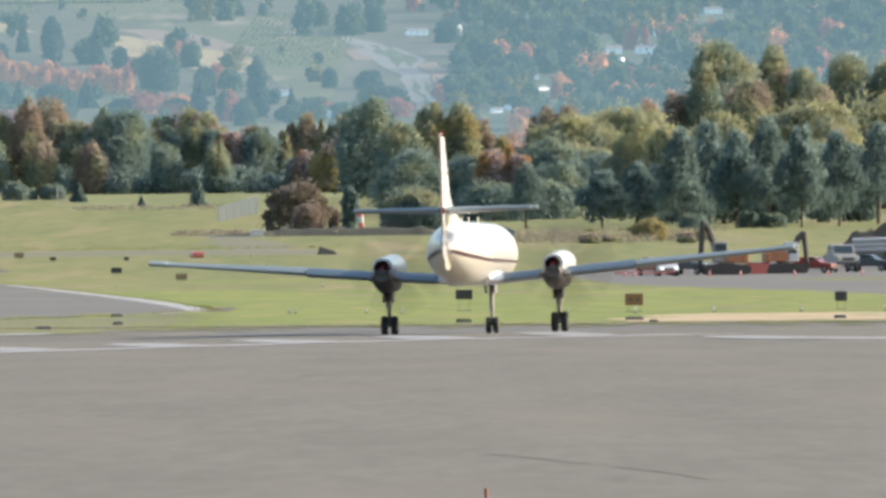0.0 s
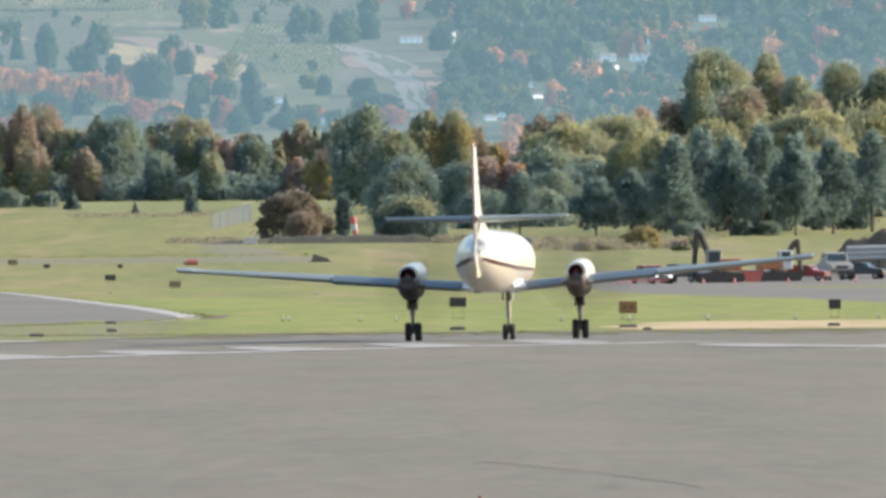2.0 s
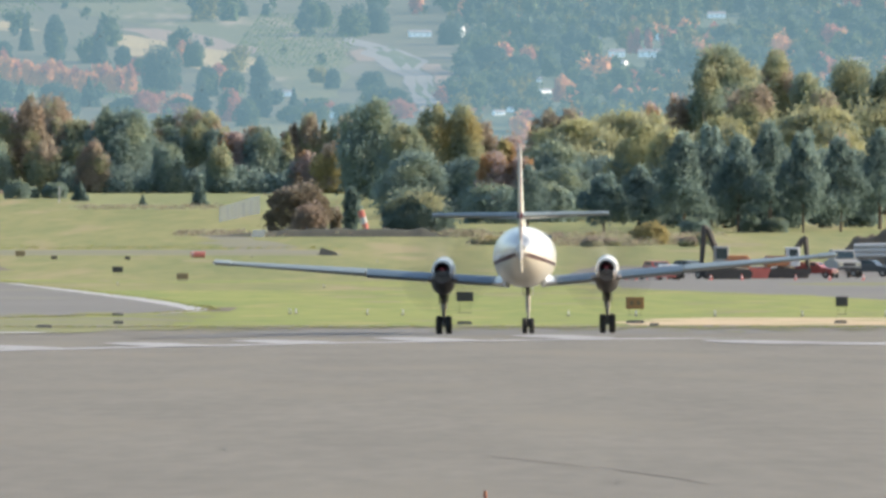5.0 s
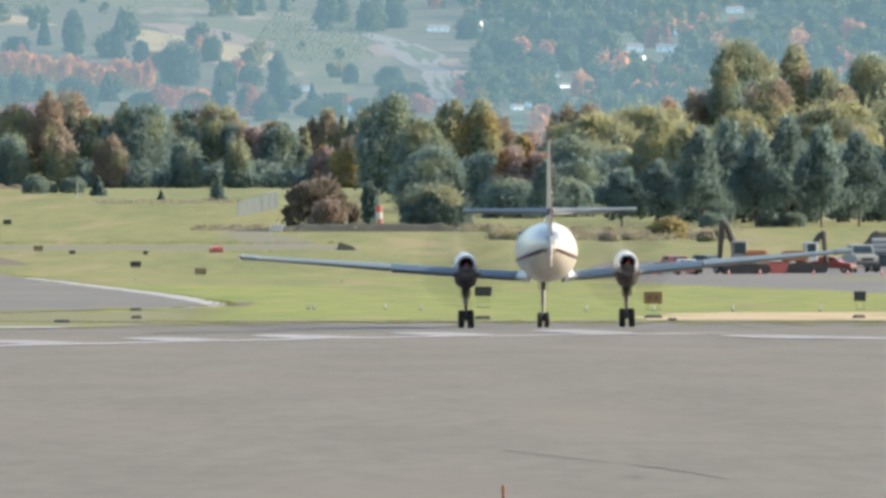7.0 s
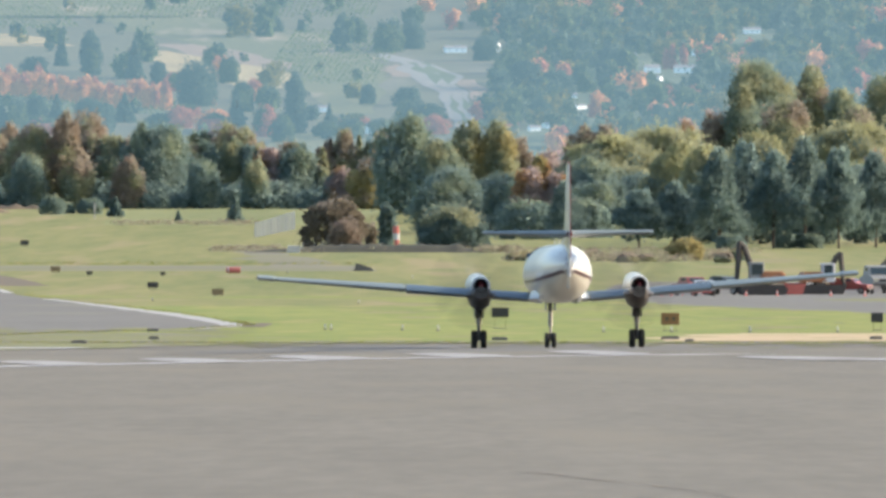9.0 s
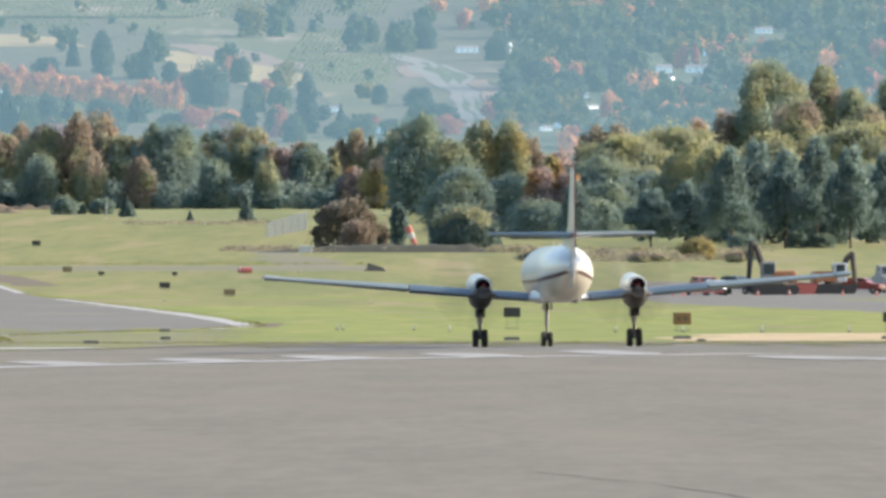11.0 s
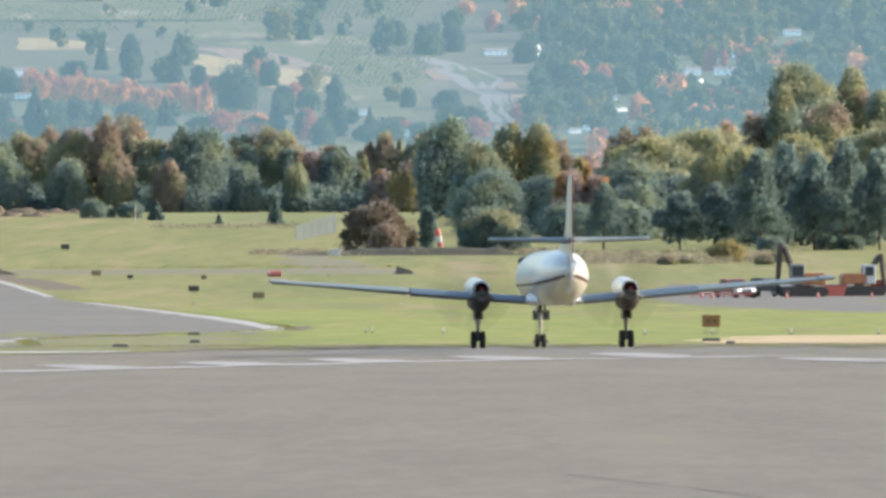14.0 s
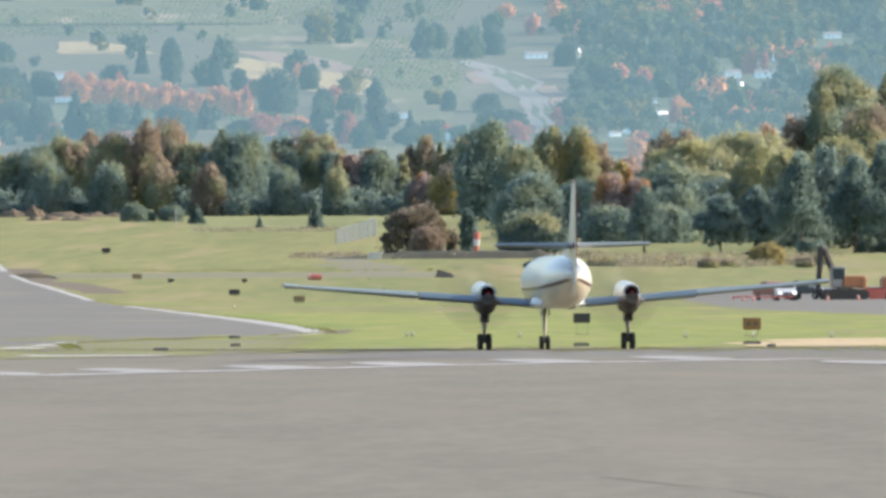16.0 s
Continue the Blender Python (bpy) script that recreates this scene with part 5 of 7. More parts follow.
# bushes beside the windsock
for kind, b, d, h, w, mats, seed, nm, label in [
        ("bush", -6.75, 2316.95, 6.2, 8.6, [LEAF_UMBER, LEAF_BROWN, LEAF_UMBER], 41, "bush", "large rounded russet-green bush on the grass"),
        ("bush", -6.18, 2291.55, 3.82, 4.58, [LEAF_RUST, LEAF_PINK], 42, "bush", "small rounded reddish-brown bush"),
        # golden top: sunlight put into the leaf colour
        ("bush", -0.40, 2291.55, 5.4, 9.4, [LEAF_PINE, LEAF_OLIVE], 43, "bush", "broad dark green bush with a painted sunlit golden top"),
        ("column", -3.95, 2330, 5.5, 2.1, [LEAF_PINE], 44, "conifer", "narrow dark upright conifer beside the bushes"),
        ("bush", -0.9, 2396, 5.2, 6.8, DG, 45, "bush", "dark green bush behind the others"),
        ("bush", -4.78, 2370, 3.1, 1.7, [LEAF_UMBER, LEAF_BROWN], 46, "bush", "narrow dark bush beside a dark conifer"),
        ("bush", 3.67, 2476, 5.25, 9, DG, 45, "bush", "dark green bush at the edge of the grove"),
        ("bush", 6.55, 2503, 5.31, 9.86, DG, 45, "bush", "dark green bush at the edge of the grove"),
        ("bush", 12.12, 2160.27, 2.7, 4.3, [LEAF_GOLD], 147, "bush", "bright golden-yellow bush on the grass"),
        ("bush", 11.39, 2174.79, 1.85, 2.64, [LEAF_GOLD], 147, "bush", "low golden-yellow bush on the grass"),
        ("bush", -21.88, 2930.4, 3.02, 4.97, DG, 45, "bush", "dark green bush on the meadow"),
        ("bush", -21.09, 2941.94, 1.78, 2.67, GR, 48, "bush", "small green bush on the meadow"),
        ("bush", -19.82, 2941.94, 2.5, 4.46, DG, 45, "bush", "dark green bush on the meadow"),
        ("cone", -18.48, 2885.15, 2.97, 2.45, PN, 49, "conifer", "small dark conifer on the meadow"),
        ("cone", -12.09, 2788.27, 3.72, 2.53, PN, 49, "conifer", "young dark conifer on the meadow"),
        ("cone", -15.12, 2788.27, 1.69, 1.18, PN, 49, "conifer", "very small conifer on the meadow"),
        ("bush", 14.48, 2299.95, 2.09, 4.18, DG, 45, "bush", "low dark bush under the grove"),
        ("bush", 17.45, 2334.2, 2.12, 3.25, DG, 45, "bush", "low dark bush under the grove"),
        ("bush", 18.82, 2334.2, 1.84, 3.54, DG, 45, "bush", "low dark bush under the grove"),
        ("bush", 8.97, 2131.8, 1.03, 2.84, BR, 42, "bush", "low brown shrub on the grass"),
        ("bush", 14.12, 2131.8, 1.16, 2.58, BR, 42, "bush", "low brown shrub on the grass"),
        ("bush", 9.88, 2145.94, 0.78, 3.25, BR, 42, "bush", "low brown shrub on the grass")]:
    plant(kind, b, d, h, w, mats, seed, nm, label, "shrubs on the airfield")

HB = np.random.default_rng(44)
for k in range(7):
    b = 2.91 + k * 2.1 + HB.normal() * 0.3
    plant("bush", b, 2170 + HB.uniform(-25, 25), HB.uniform(0.6, 1.2), HB.uniform(1.8, 4.0), OL if k % 3 == 0 else BR, 47 if k % 3 == 0 else 42, "bush", "low golden scrub on the grass" if k % 3 == 0 else "low brown shrub on the grass", "shrubs on the airfield")

# low dark hedge lines and dry weeds
rng = np.random.default_rng(9)
lob = []
for y, a, b, h in ((2736, -18.61, -10.88, 0.6), (2290, -13.3, -9.52, 0.5), (2274, -9.0, 1.2, 0.5), (2266.7, 1.0, 3.21, 0.7), (2268, 2.2, 16.0, 0.5), (2160, 2.6, 9.0, 0.9), (2166, 8.0, 14.4, 0.8), (2150, 4.0, 12.5, 0.6)):
    for k in range(70):
        p = at(a + (b - a) * (k + rng.random()) / 70, y + rng.normal() * 5)
        lob.append((p.x, p.y, p.z + h * 0.3, 0.8, 0.8, h * (0.5 + 0.6 * rng.random())))
v, f = leaf_cloud(rng, lob, 60, 0.22, core=0)
tagged(cards("weeds", v, f, [LEAF_BROWN, LEAF_UMBER, LEAF_OLIVE], None, np.random.default_rng(3).integers(0, 3, len(f))), "dry brown weeds and low hedge along the grass", "weeds", kind="stuff")


# ---- airfield furniture ----
def taxi_sign(bearing, dist, w, h, mat, label, marks=0, lift=0.22):
    e = thing("taxiway_sign", label, "sign", Matrix.Translation(at(bearing, dist)), "taxiway signs")
    box_part("panel", (0, 0, lift + h / 2), (w, 0.12, h), mat, e, 0.015)
    box_part("frame", (0, 0.02, lift + h / 2), (w + 0.03, 0.10, h + 0.03), BLACK if mat is BLACK else SIGNBROWN, e, 0.012, "sign housing")
    for s in (-0.32, 0.32):
        tube_part("leg", (s * w, 0, -0.05), (s * w, 0, lift), 0.009, 0.009, OLIVE_DRAB, e, n=8)
    box_part("slab", (0, 0, 0.0), (w * 0.9, 0.5, 0.06), GRAVEL, e, 0.01, "concrete base slab")
    for k in range(marks):
        box_part("legend", ((k - (marks - 1) / 2) * w / (marks + 0.6), -0.066, lift + h / 2), (w / (marks + 3.6), 0.012, h * 0.32), SOIL, e, 0, "unreadable dark legend bar")
    return e


taxi_sign(11.27, 836.84, 0.79, 0.51, SIGNY, "amber taxiway sign with dark legend on the grass", 2, 0.3)
taxi_sign(22.36, 850.6, 0.52, 0.41, BLACK, "black back of a taxiway sign on the grass", 0, 0.4)
taxi_sign(2.15, 873.19, 0.76, 0.42, BLACK, "black back of a wide taxiway sign", 0, 0.56)
taxi_sign(-16.48, 1769.68, 0.97, 0.48, BLACK, "small black back of a taxiway sign", 0, 0.2)
taxi_sign(-23.36, 2351.71, 1, 0.57, BLACK, "small black back of a far taxiway sign", 0, 0.2)
taxi_sign(-21.7, 2012.47, 1.0, 0.5, SIGNBROWN, "small brown sign in dry grass", 0, 0.15)
taxi_sign(-13, 1654.35, 1, 0.5, SIGNBROWN, "small brown weathered sign in the grass", 0, 0.15)
taxi_sign(-15.94, 1963.53, 0.48, 0.3, BLACK, "tiny dark marker board in the grass", 0, 0.12)
taxi_sign(-19.88, 1972.54, 0.6, 0.3, BLACK, "tiny dark marker board in the grass", 0, 0.12)
# Low dark slabs added where the signs' mirage reflections lie, no real covers.
for b, d, w in ((11.27, 670, 0.64), (22.3, 670, 0.44), (2.12, 655, 0.55), (-16.42, 660, 0.36), (-16.48, 820, 0.5), (-20.42, 596, 0.5), (12.3, 622, 0.3)):
    e = thing("drain_cover", "low dark slab standing in for a sign's mirage", "drain cover", Matrix.Translation(at(b, d)), "drain covers")
    box_part("kerb", (0, 0, 0.05), (w, 0.8, 0.10), GRAVEL, e, 0.015)
    box_part("grate", (0, 0, 0.10), (w * 0.8, 0.6, 0.04), BLACK, e, 0.005, "dark plate of the mirage slab")


def edge_light(bearing, dist, h=0.26):
    e = thing("edge_light", "small pale taxiway edge light on a short post", "edge light", Matrix.Translation(at(bearing, dist)), "taxiway edge lights")
    tube_part("post", (0, 0, 0), (0, 0, h * 0.65), 0.03, 0.025, POST, e, n=8)
    tube_part("lamp_head", (0, 0, h * 0.65), (0, 0, h), 0.055, 0.03, POST, e, n=10)
    tube_part("base", (0, 0, 0), (0, 0, 0.05), 0.1, 0.09, GRAVEL, e, n=10)


for b, d in ((-7.24, 858), (-6.91, 858), (-3.09, 850.6), (-1.18, 836.84), (7.7, 809.51), (11.33, 809.51), (15.55, 809.51), (20.24, 809.51), (24.73, 809.51),
             (-8.45, 1869.67), (-9.27, 2012.47), (-24.82, 2424.44), (-16.48, 1496.42), (-2.55, 1937.01), (-5.42, 1428.25)):
    edge_light(b, d)

# pale concrete blocks where the pull-out ends beside the bushes
e = thing("block_wall", "short low wall of pale concrete blocks beside a bush", "wall", Matrix.Translation(at(-8.95, 2262)))
for k in range(3):
    for j in range(2):
        box_part("block", (-0.52 + 0.52 * k + 0.12 * j, 0, 0.22 + 0.43 * j), (0.5, 0.5, 0.41), FENCE, e, 0.03)

# red and white marker on the grass
e = thing("marker_drum", "red-orange marker drum lying on the grass", "marker", Matrix.Translation(at(-12.18, 2006.23)))
tube_part("drum", (-0.61, 0, 0.32), (0.79, 0, 0.32), 0.33, 0.33, CLOTHRED, e, n=18)
tube_part("band", (-0.56, 0, 0.32), (-0.46, 0, 0.32), 0.35, 0.35, CLOTHWHITE, e, "white band", 18)
tube_part("end_cap", (-0.70, 0, 0.32), (-0.61, 0, 0.32), 0.3, 0.34, CLOTHRED, e, "dark end", 18)
box_part("cradle", (0.05, 0, 0.06), (0.5, 0.3, 0.16), BLACK, e, 0.01)

# low dark hut roof in a dip of the grass
e = thing("equipment_cabinet", "low dark grey equipment cover on the grass", "cabinet", Matrix.Translation(at(-5.21, 2031.42)))
bm = bmesh.new()
add_loft(bm, [[(-0.98, y, 0), (1.11, y, 0), (0.86, y, 0.37), (-0.74, y, 0.86)] for y in (-0.6, 0.6)])
part("cover", bm, GRAVEL, e)
box_part("plinth", (0, 0, 0.03), (2.34, 1.5, 0.08), GRAVEL, e, 0.01)

# low weedy bank that runs in front of the bushes
n, verts, faces = 90, [], []
for k in range(n + 1):
    u = k / n
    top = 1.05 * min(1.0, u * 2.6) * min(1.0, (1 - u) * 9.0) * (0.85 + 0.3 * noise.noise((u * 14, 2.0, 0)))
    for dy, q in ((-7.0, -0.1), (-4.0, 0.55), (-1.5, 0.95), (1.0, 1.0), (5.0, 0.4), (9.0, -0.1)):
        p = at(-11.6 + 12.9 * u, 2272 + dy)
        verts.append((p.x, p.y, p.z + (top * q if q > 0 else -0.15) + (0.06 * noise.noise((p.x * 0.9, p.y * 0.9, 1.0)) if q > 0 else 0)))
    if k:
        faces += [(6 * k - 6 + i, 6 * k + i, 6 * k + 1 + i, 6 * k - 5 + i) for i in range(5)]
tagged(obj("bank", verts, faces, BANK, smooth=True), "low weedy earth bank in front of the bushes", kind="structure")

# the windsock on its mast
WS = at(-3.45, 2283.21)
e = thing("windsock", "limp red and white windsock on a thin mast", "windsock", Matrix.Translation(WS))
tube_part("mast", (0, 0, 0), (0, 0, 3.18), 0.05, 0.04, POST, e)


def cone_ring(bm, z0, z1, r0, r1, n=16):
    rows = [[bm.verts.new((r * math.cos(6.2832 * i / n) * 1.25, r * math.sin(6.2832 * i / n) * 0.7, z)) for i in range(n)] for z, r in ((z0, r0), (z1, r1), (z1, r1 * 0.93), (z0, r0 * 0.93))]
    for p, q in zip(rows, rows[1:] + rows[:1]):
        for i in range(n):
            bm.faces.new((p[i], p[(i + 1) % n], q[(i + 1) % n], q[i]))


WS_TOP = 3.04
LEN = 2.49
bm = bmesh.new()
cone_ring(bm, 0, -LEN * 0.34, 0.30, 0.32)
sock = part("sock", bm, CLOTHRED, e, "red cloth sock", True)
for k, (z0, z1, mat) in enumerate(((0.34, 0.66, CLOTHWHITE), (0.66, 1.0, CLOTHRED))):
    bm = bmesh.new()
    cone_ring(bm, -LEN * z0, -LEN * z1, 0.32 - 0.05 * k, 0.28 - 0.06 * k)
    part("band", bm, mat, sock, "", True)
tube_part("hoop", (-0.28, 0, 0.02), (0.28, 0, 0.02), 0.03, 0.03, STEEL, sock)
SOCK_AT = Vector((0, -0.12, WS_TOP))
sock.location = SOCK_AT

# weathered board fence that runs away towards the meadow
f0, f1 = at(-11, 2503), at(-8.85, 2663)
e = thing("fence", "weathered white board fence beside a gravel pull-out", "fence")
N = 26
for k in range(N):
    p = f0.lerp(f1, (k + 0.5) / N)
    p.z = gz(p.y)
    hgt = 2.0 + 0.6 * k / N
    box_part("board", (p.x, p.y, p.z + hgt / 2), ((f1.x - f0.x) / N * 1.0 - 0.004, 0.25, hgt), FENCE, e, 0.01)
for k in range(0, N + 1, 5):
    p = f0.lerp(f1, k / N)
    box_part("post", (p.x, p.y + 0.3, gz(p.y) + 1.0), (0.14, 0.14, 2.0), POST, e, 0.01)
e = thing("fence", "low wire fence on pale posts before the bushes", "fence")
for k in range(7):
    p = at(-8.45 + k * 1.05, 2274.92)
    tube_part("post", p - Vector((0, 0, 0.1)), p + Vector((0, 0, 1.15)), 0.045, 0.04, POST, e, n=8)
for h in (0.4, 0.75, 1.1):
    tube_part("wire", at(-8.45, 2274.92, h), at(-8.45 + 6.3, 2274.92, h), 0.012, 0.012, STEEL, e, n=5)
e = thing("post", "thin pale post on the meadow", "post", Matrix.Translation(at(-19.61, 2852.12)))
tube_part("pole", (0, 0, -0.1), (0, 0, 2.25), 0.09, 0.08, POST, e)
tube_part("cap", (0, 0, 2.25), (0, 0, 2.42), 0.11, 0.06, POST, e)


def heap(bearing, dist, w, h, mat, label, seed):
    """A heap of loose soil or gravel with a lumpy surface."""
    n, verts, faces = 26, [], []
    o = at(bearing, dist)
    for j in range(n + 1):
        for i in range(n + 1):
            u, v = 2 * i / n - 1, 2 * j / n - 1
            r = math.hypot(u, v)
            z = max(0.0, 1 - r ** 1.5) * h * (0.75 + 0.6 * noise.noise((u * 2.2 + seed, v * 2.2, seed))) + 0.12 * h * noise.noise((u * 7, v * 7, seed))
            verts.append((u * w / 2, v * w * 0.35, max(z, 0) - (0.1 if r > 0.98 else 0)))
        if j:
            a = (j - 1) * (n + 1)
            faces += [(a + i, a + i + 1, a + n + 2 + i, a + n + 1 + i) for i in range(n)]
    ob = obj("earth_mound", verts, faces, mat, smooth=True)
    ob.location = o
    return tagged(ob, label, "earth mound", "mounds of soil")


for b, y, w, h, mat, sd in ((-28.3, 318, 60, 20, SOIL, 1), (-27.24, 320, 50, 22, SOIL, 2), (-25.58, 320, 90, 12, SOIL, 3), (-24.06, 322, 80, 10, SOIL, 4), (-26.33, 340, 40, 10, SOIL, 5), (-24.97, 341, 60, 10, SOIL, 6), (-27.24, 341, 30, 9, SOIL, 7), (-22.85, 331, 60, 8, SOIL, 8)):
    d = max(2400, min(3040, 2650 + (370 - y) * 10.8))
    heap(b, d, w * d / 33000, h * d / 33000, mat, "brown heap of loose soil at the meadow's edge", sd)
heap(24.97, 1860, 12.12, 5.19, SOIL, "large grey-brown gravel heap beside the works site", 11)
heap(16.55, 1790, 8.14, 0.87, SOIL, "low dark soil heap behind the machines", 13)
heap(21.7, 1770, 6.44, 1.07, GRAVEL, "low dark rubble heap behind the machines", 14)
heap(19.88, 1780, 4.85, 1.19, SOIL, "low brown soil heap on the works site", 12)


# ---- the works site ----
def excavator(bearing, dist, s, turn, mat, label, cab_paint=None, hand=1, lift=1.0):
    e = thing("excavator", label, "excavator", Matrix.Translation(at(bearing, dist)) @ pose(0, 0, 0, 0, 0, turn))
    for sy in (-0.8, 0.8):
        bm = bmesh.new()
        pts = [(-1.45 + 0.36 * math.cos(a), 0.38 + 0.36 * math.sin(a)) for a in [math.pi * (0.5 + i / 8) for i in range(9)]] + [(1.45 + 0.36 * math.cos(a), 0.38 + 0.36 * math.sin(a)) for a in [math.pi * (-0.5 + i / 8) for i in range(9)]]
        add_loft(bm, [[(x * s, (sy + d) * s, z * s) for x, z in pts] for d in (-0.24, 0.24)])
        tr = part("track", bm, TRACK, e, "muddy steel crawler track")
        for k in range(6):
            tube_part("roller", ((-1.25 + 0.5 * k) * s, (sy - 0.28) * s, 0.3 * s), ((-1.25 + 0.5 * k) * s, (sy + 0.28) * s, 0.3 * s), 0.16 * s, 0.16 * s, TRACK, tr, n=10)
        for k in range(14):
            box_part("track_shoe", ((-1.5 + 0.23 * k) * s, sy * s, 0.755 * s), (0.17 * s, 0.5 * s, 0.05 * s), TRACK, tr, 0.008)
    box_part("chassis", (0, 0, 0.62 * s), (1.6 * s, 1.2 * s, 0.4 * s), TRACK, e, 0.03)
    tube_part("slew_ring", (0, 0, 0.8 * s), (0, 0, 0.98 * s), 0.6 * s, 0.6 * s, STEEL, e, n=20)
    bm = bmesh.new()
    add_box(bm, (0.55 * s, 0, 1.4 * s), (1.9 * s, 1.9 * s, 0.85 * s), 0.1)
    add_box(bm, (1.4 * s, 0, 1.3 * s), (0.5 * s, 2.0 * s, 0.8 * s), 0.15)
    part("house", bm, mat, e, "painted engine housing")
    cab = box_part("cab", (-0.55 * s, -0.5 * s * hand, 1.75 * s), (1.1 * s, 0.9 * s, 1.55 * s), cab_paint or mat, e, 0.08, "operator's cab")
    for c, q in (((-0.55 * s, (-0.5 * hand - 0.46) * s, 1.95 * s), (0.85 * s, 0.03, 0.8 * s)), ((-0.55 * s, (-0.5 * hand + 0.46) * s, 2.0 * s), (0.7 * s, 0.03, 0.75 * s)), ((-1.11 * s, -0.5 * s * hand, 1.9 * s), (0.03, 0.7 * s, 1.0 * s)), ((0.01 * s, -0.5 * s * hand, 2.1 * s), (0.03, 0.6 * s, 0.5 * s))):
        box_part("cab_window", c, q, GLASS, cab, 0.005, "dark glass")
    bm = bmesh.new()
    for p, q, a, b in (((-0.5, 0.25 * hand, 1.3), (-1.35, 0.25 * hand, 3.0 * lift), 0.26, 0.24), ((-1.35, 0.25 * hand, 3.0 * lift), (-1.75, 0.25 * hand, 3.3 * lift), 0.24, 0.2)):
        add_tube(bm, Vector(p) * s, Vector(q) * s, a * s, b * s, 8)
    part("boom", bm, TRACK, e, "dark raised boom")
    tube_part("stick", Vector((-1.7, 0.25 * hand, 3.35 * lift)) * s, Vector((-1.95, 0.25 * hand, 0.9)) * s, 0.24 * s, 0.17 * s, TRACK, e, "dark stick", 8)
    tube_part("cylinder", Vector((-0.75, 0.25 * hand, 1.45)) * s, Vector((-1.2, 0.25 * hand, 2.5 * lift)) * s, 0.06 * s, 0.05 * s, CHROME, e, n=8)
    bm = bmesh.new()
    add_loft(bm, [[(x * s, (0.25 * hand + d) * s, z * s) for x, z in ((-1.95, 1.0), (-2.2, 0.75), (-2.05, 0.35), (-1.65, 0.3), (-1.6, 0.5), (-1.85, 0.6))] for d in (-0.35, 0.35)])
    part("bucket", bm, TRACK, e, "muddy bucket")
    return e


def vehicle(bearing, dist, length, width, height, turn, mat, label, name="car", category="car", lit=False, pickup=False):
    """Nose towards -y."""
    e = thing(name, label, category, Matrix.Translation(at(bearing, dist)) @ pose(0, 0, 0, 0, 0, turn))
    l, w, h = length, width, height
    prof = [(-0.5, 0.30), (-0.5, 0.52), (-0.46, 0.58), (-0.2, 0.64), (-0.08, 0.97), (0.12, 1.0), (0.2, 0.97), (0.27, 0.62), (0.5, 0.60), (0.5, 0.28)] if pickup else [(-0.5, 0.30), (-0.5, 0.50), (-0.47, 0.58), (-0.22, 0.66), (-0.08, 0.96), (0.1, 1.0), (0.32, 0.97), (0.46, 0.66), (0.5, 0.58), (0.5, 0.28)]
    bm = bmesh.new()
    add_loft(bm, [[(x * w * (1 - 0.18 * max(0.0, z - 0.6)), y * l, z * h) for y, z in prof] for x in (-0.5, -0.42, 0.42, 0.5)])
    body = part("body", bm, mat, e, "painted body")
    box_part("windscreen", (0, -0.145 * l, 0.81 * h), (w * 0.78, 0.03, h * 0.30), GLASS, body, 0.005, "dark windscreen", pose(0, 0, 0, -38))
    for sx in (-1, 1):
        box_part("side_window", (sx * w * 0.475, 0.03 * l, 0.8 * h), (0.03, l * 0.2, h * 0.24), GLASS, body, 0.005, "dark side window")
        box_part("headlight", (sx * w * 0.36, -0.5 * l, 0.48 * h), (w * 0.17, 0.05, h * 0.10), LAMPLENS if lit else CHROME, body, 0.01, "lit headlamp" if lit else "headlamp")
        for y in (-0.33, 0.32):
            bm = bmesh.new()
            add_tube(bm, (sx * w * 0.40, y * l, 0.33), (sx * w * 0.5, y * l, 0.33), 0.33, 0.33, 18)
            wl = part("wheel", bm, RUBBER, e, "black tyre", True)
            tube_part("rim", (sx * w * 0.5, y * l, 0.33), (sx * w * 0.512, y * l, 0.33), 0.19, 0.18, STEEL, wl, n=14)
    box_part("bumper", (0, -0.5 * l, 0.32 * h), (w * 0.96, 0.12, 0.16), BLACK, e, 0.02, "dark bumper")
    box_part("grille", (0, -0.502 * l, 0.47 * h), (w * 0.48, 0.05, h * 0.10), BLACK, body, 0.01, "dark grille")
    return e


excavator(16.2, 1705, 1.2, 8, ORANGE, "orange crawler excavator with its boom raised", DUSTYWHITE, 1, 1.22)
excavator(19.3, 1715, 1.14, 188, ORANGE, "small orange crawler digger with a white cab", CARWHITE, -1)
vehicle(13.08, 1690, 4.6, 1.78, 1.4, 3, CARWHITE, "white car with lit headlamps at the works site", lit=True)
vehicle(12.48, 1702, 5.2, 1.85, 1.7, 25, CARRED, "red pickup truck beside the road", "pickup_truck", "truck", True, True)
vehicle(14.2, 1712, 5.2, 1.85, 1.7, 50, CARDARK, "dark pickup truck beside an excavator", "pickup_truck", "truck", False, True)
vehicle(22.4, 1725, 5.4, 2.2, 2.6, 12, DUSTYWHITE, "white pickup truck parked beside the gravel heap", "pickup_truck", "truck", False, True)
vehicle(23.9, 1735, 4.4, 1.8, 1.6, 70, CARDARK, "dark car parked at the works site")
vehicle(20.95, 1718, 3.8, 1.7, 1.5, 70, CARRED, "red car parked beside a white truck")
e = thing("skip", "red-orange metal skip on the works site", "skip", Matrix.Translation(at(17.95, 1708)))
bm = bmesh.new()
add_loft(bm, [[(x, y, z) for x, z in ((-0.7, 0.05), (0.7, 0.05), (1.0, 1.0), (-1.0, 1.0))] for y in (-0.8, 0.8)])
part("body", bm, CLOTHRED, e)
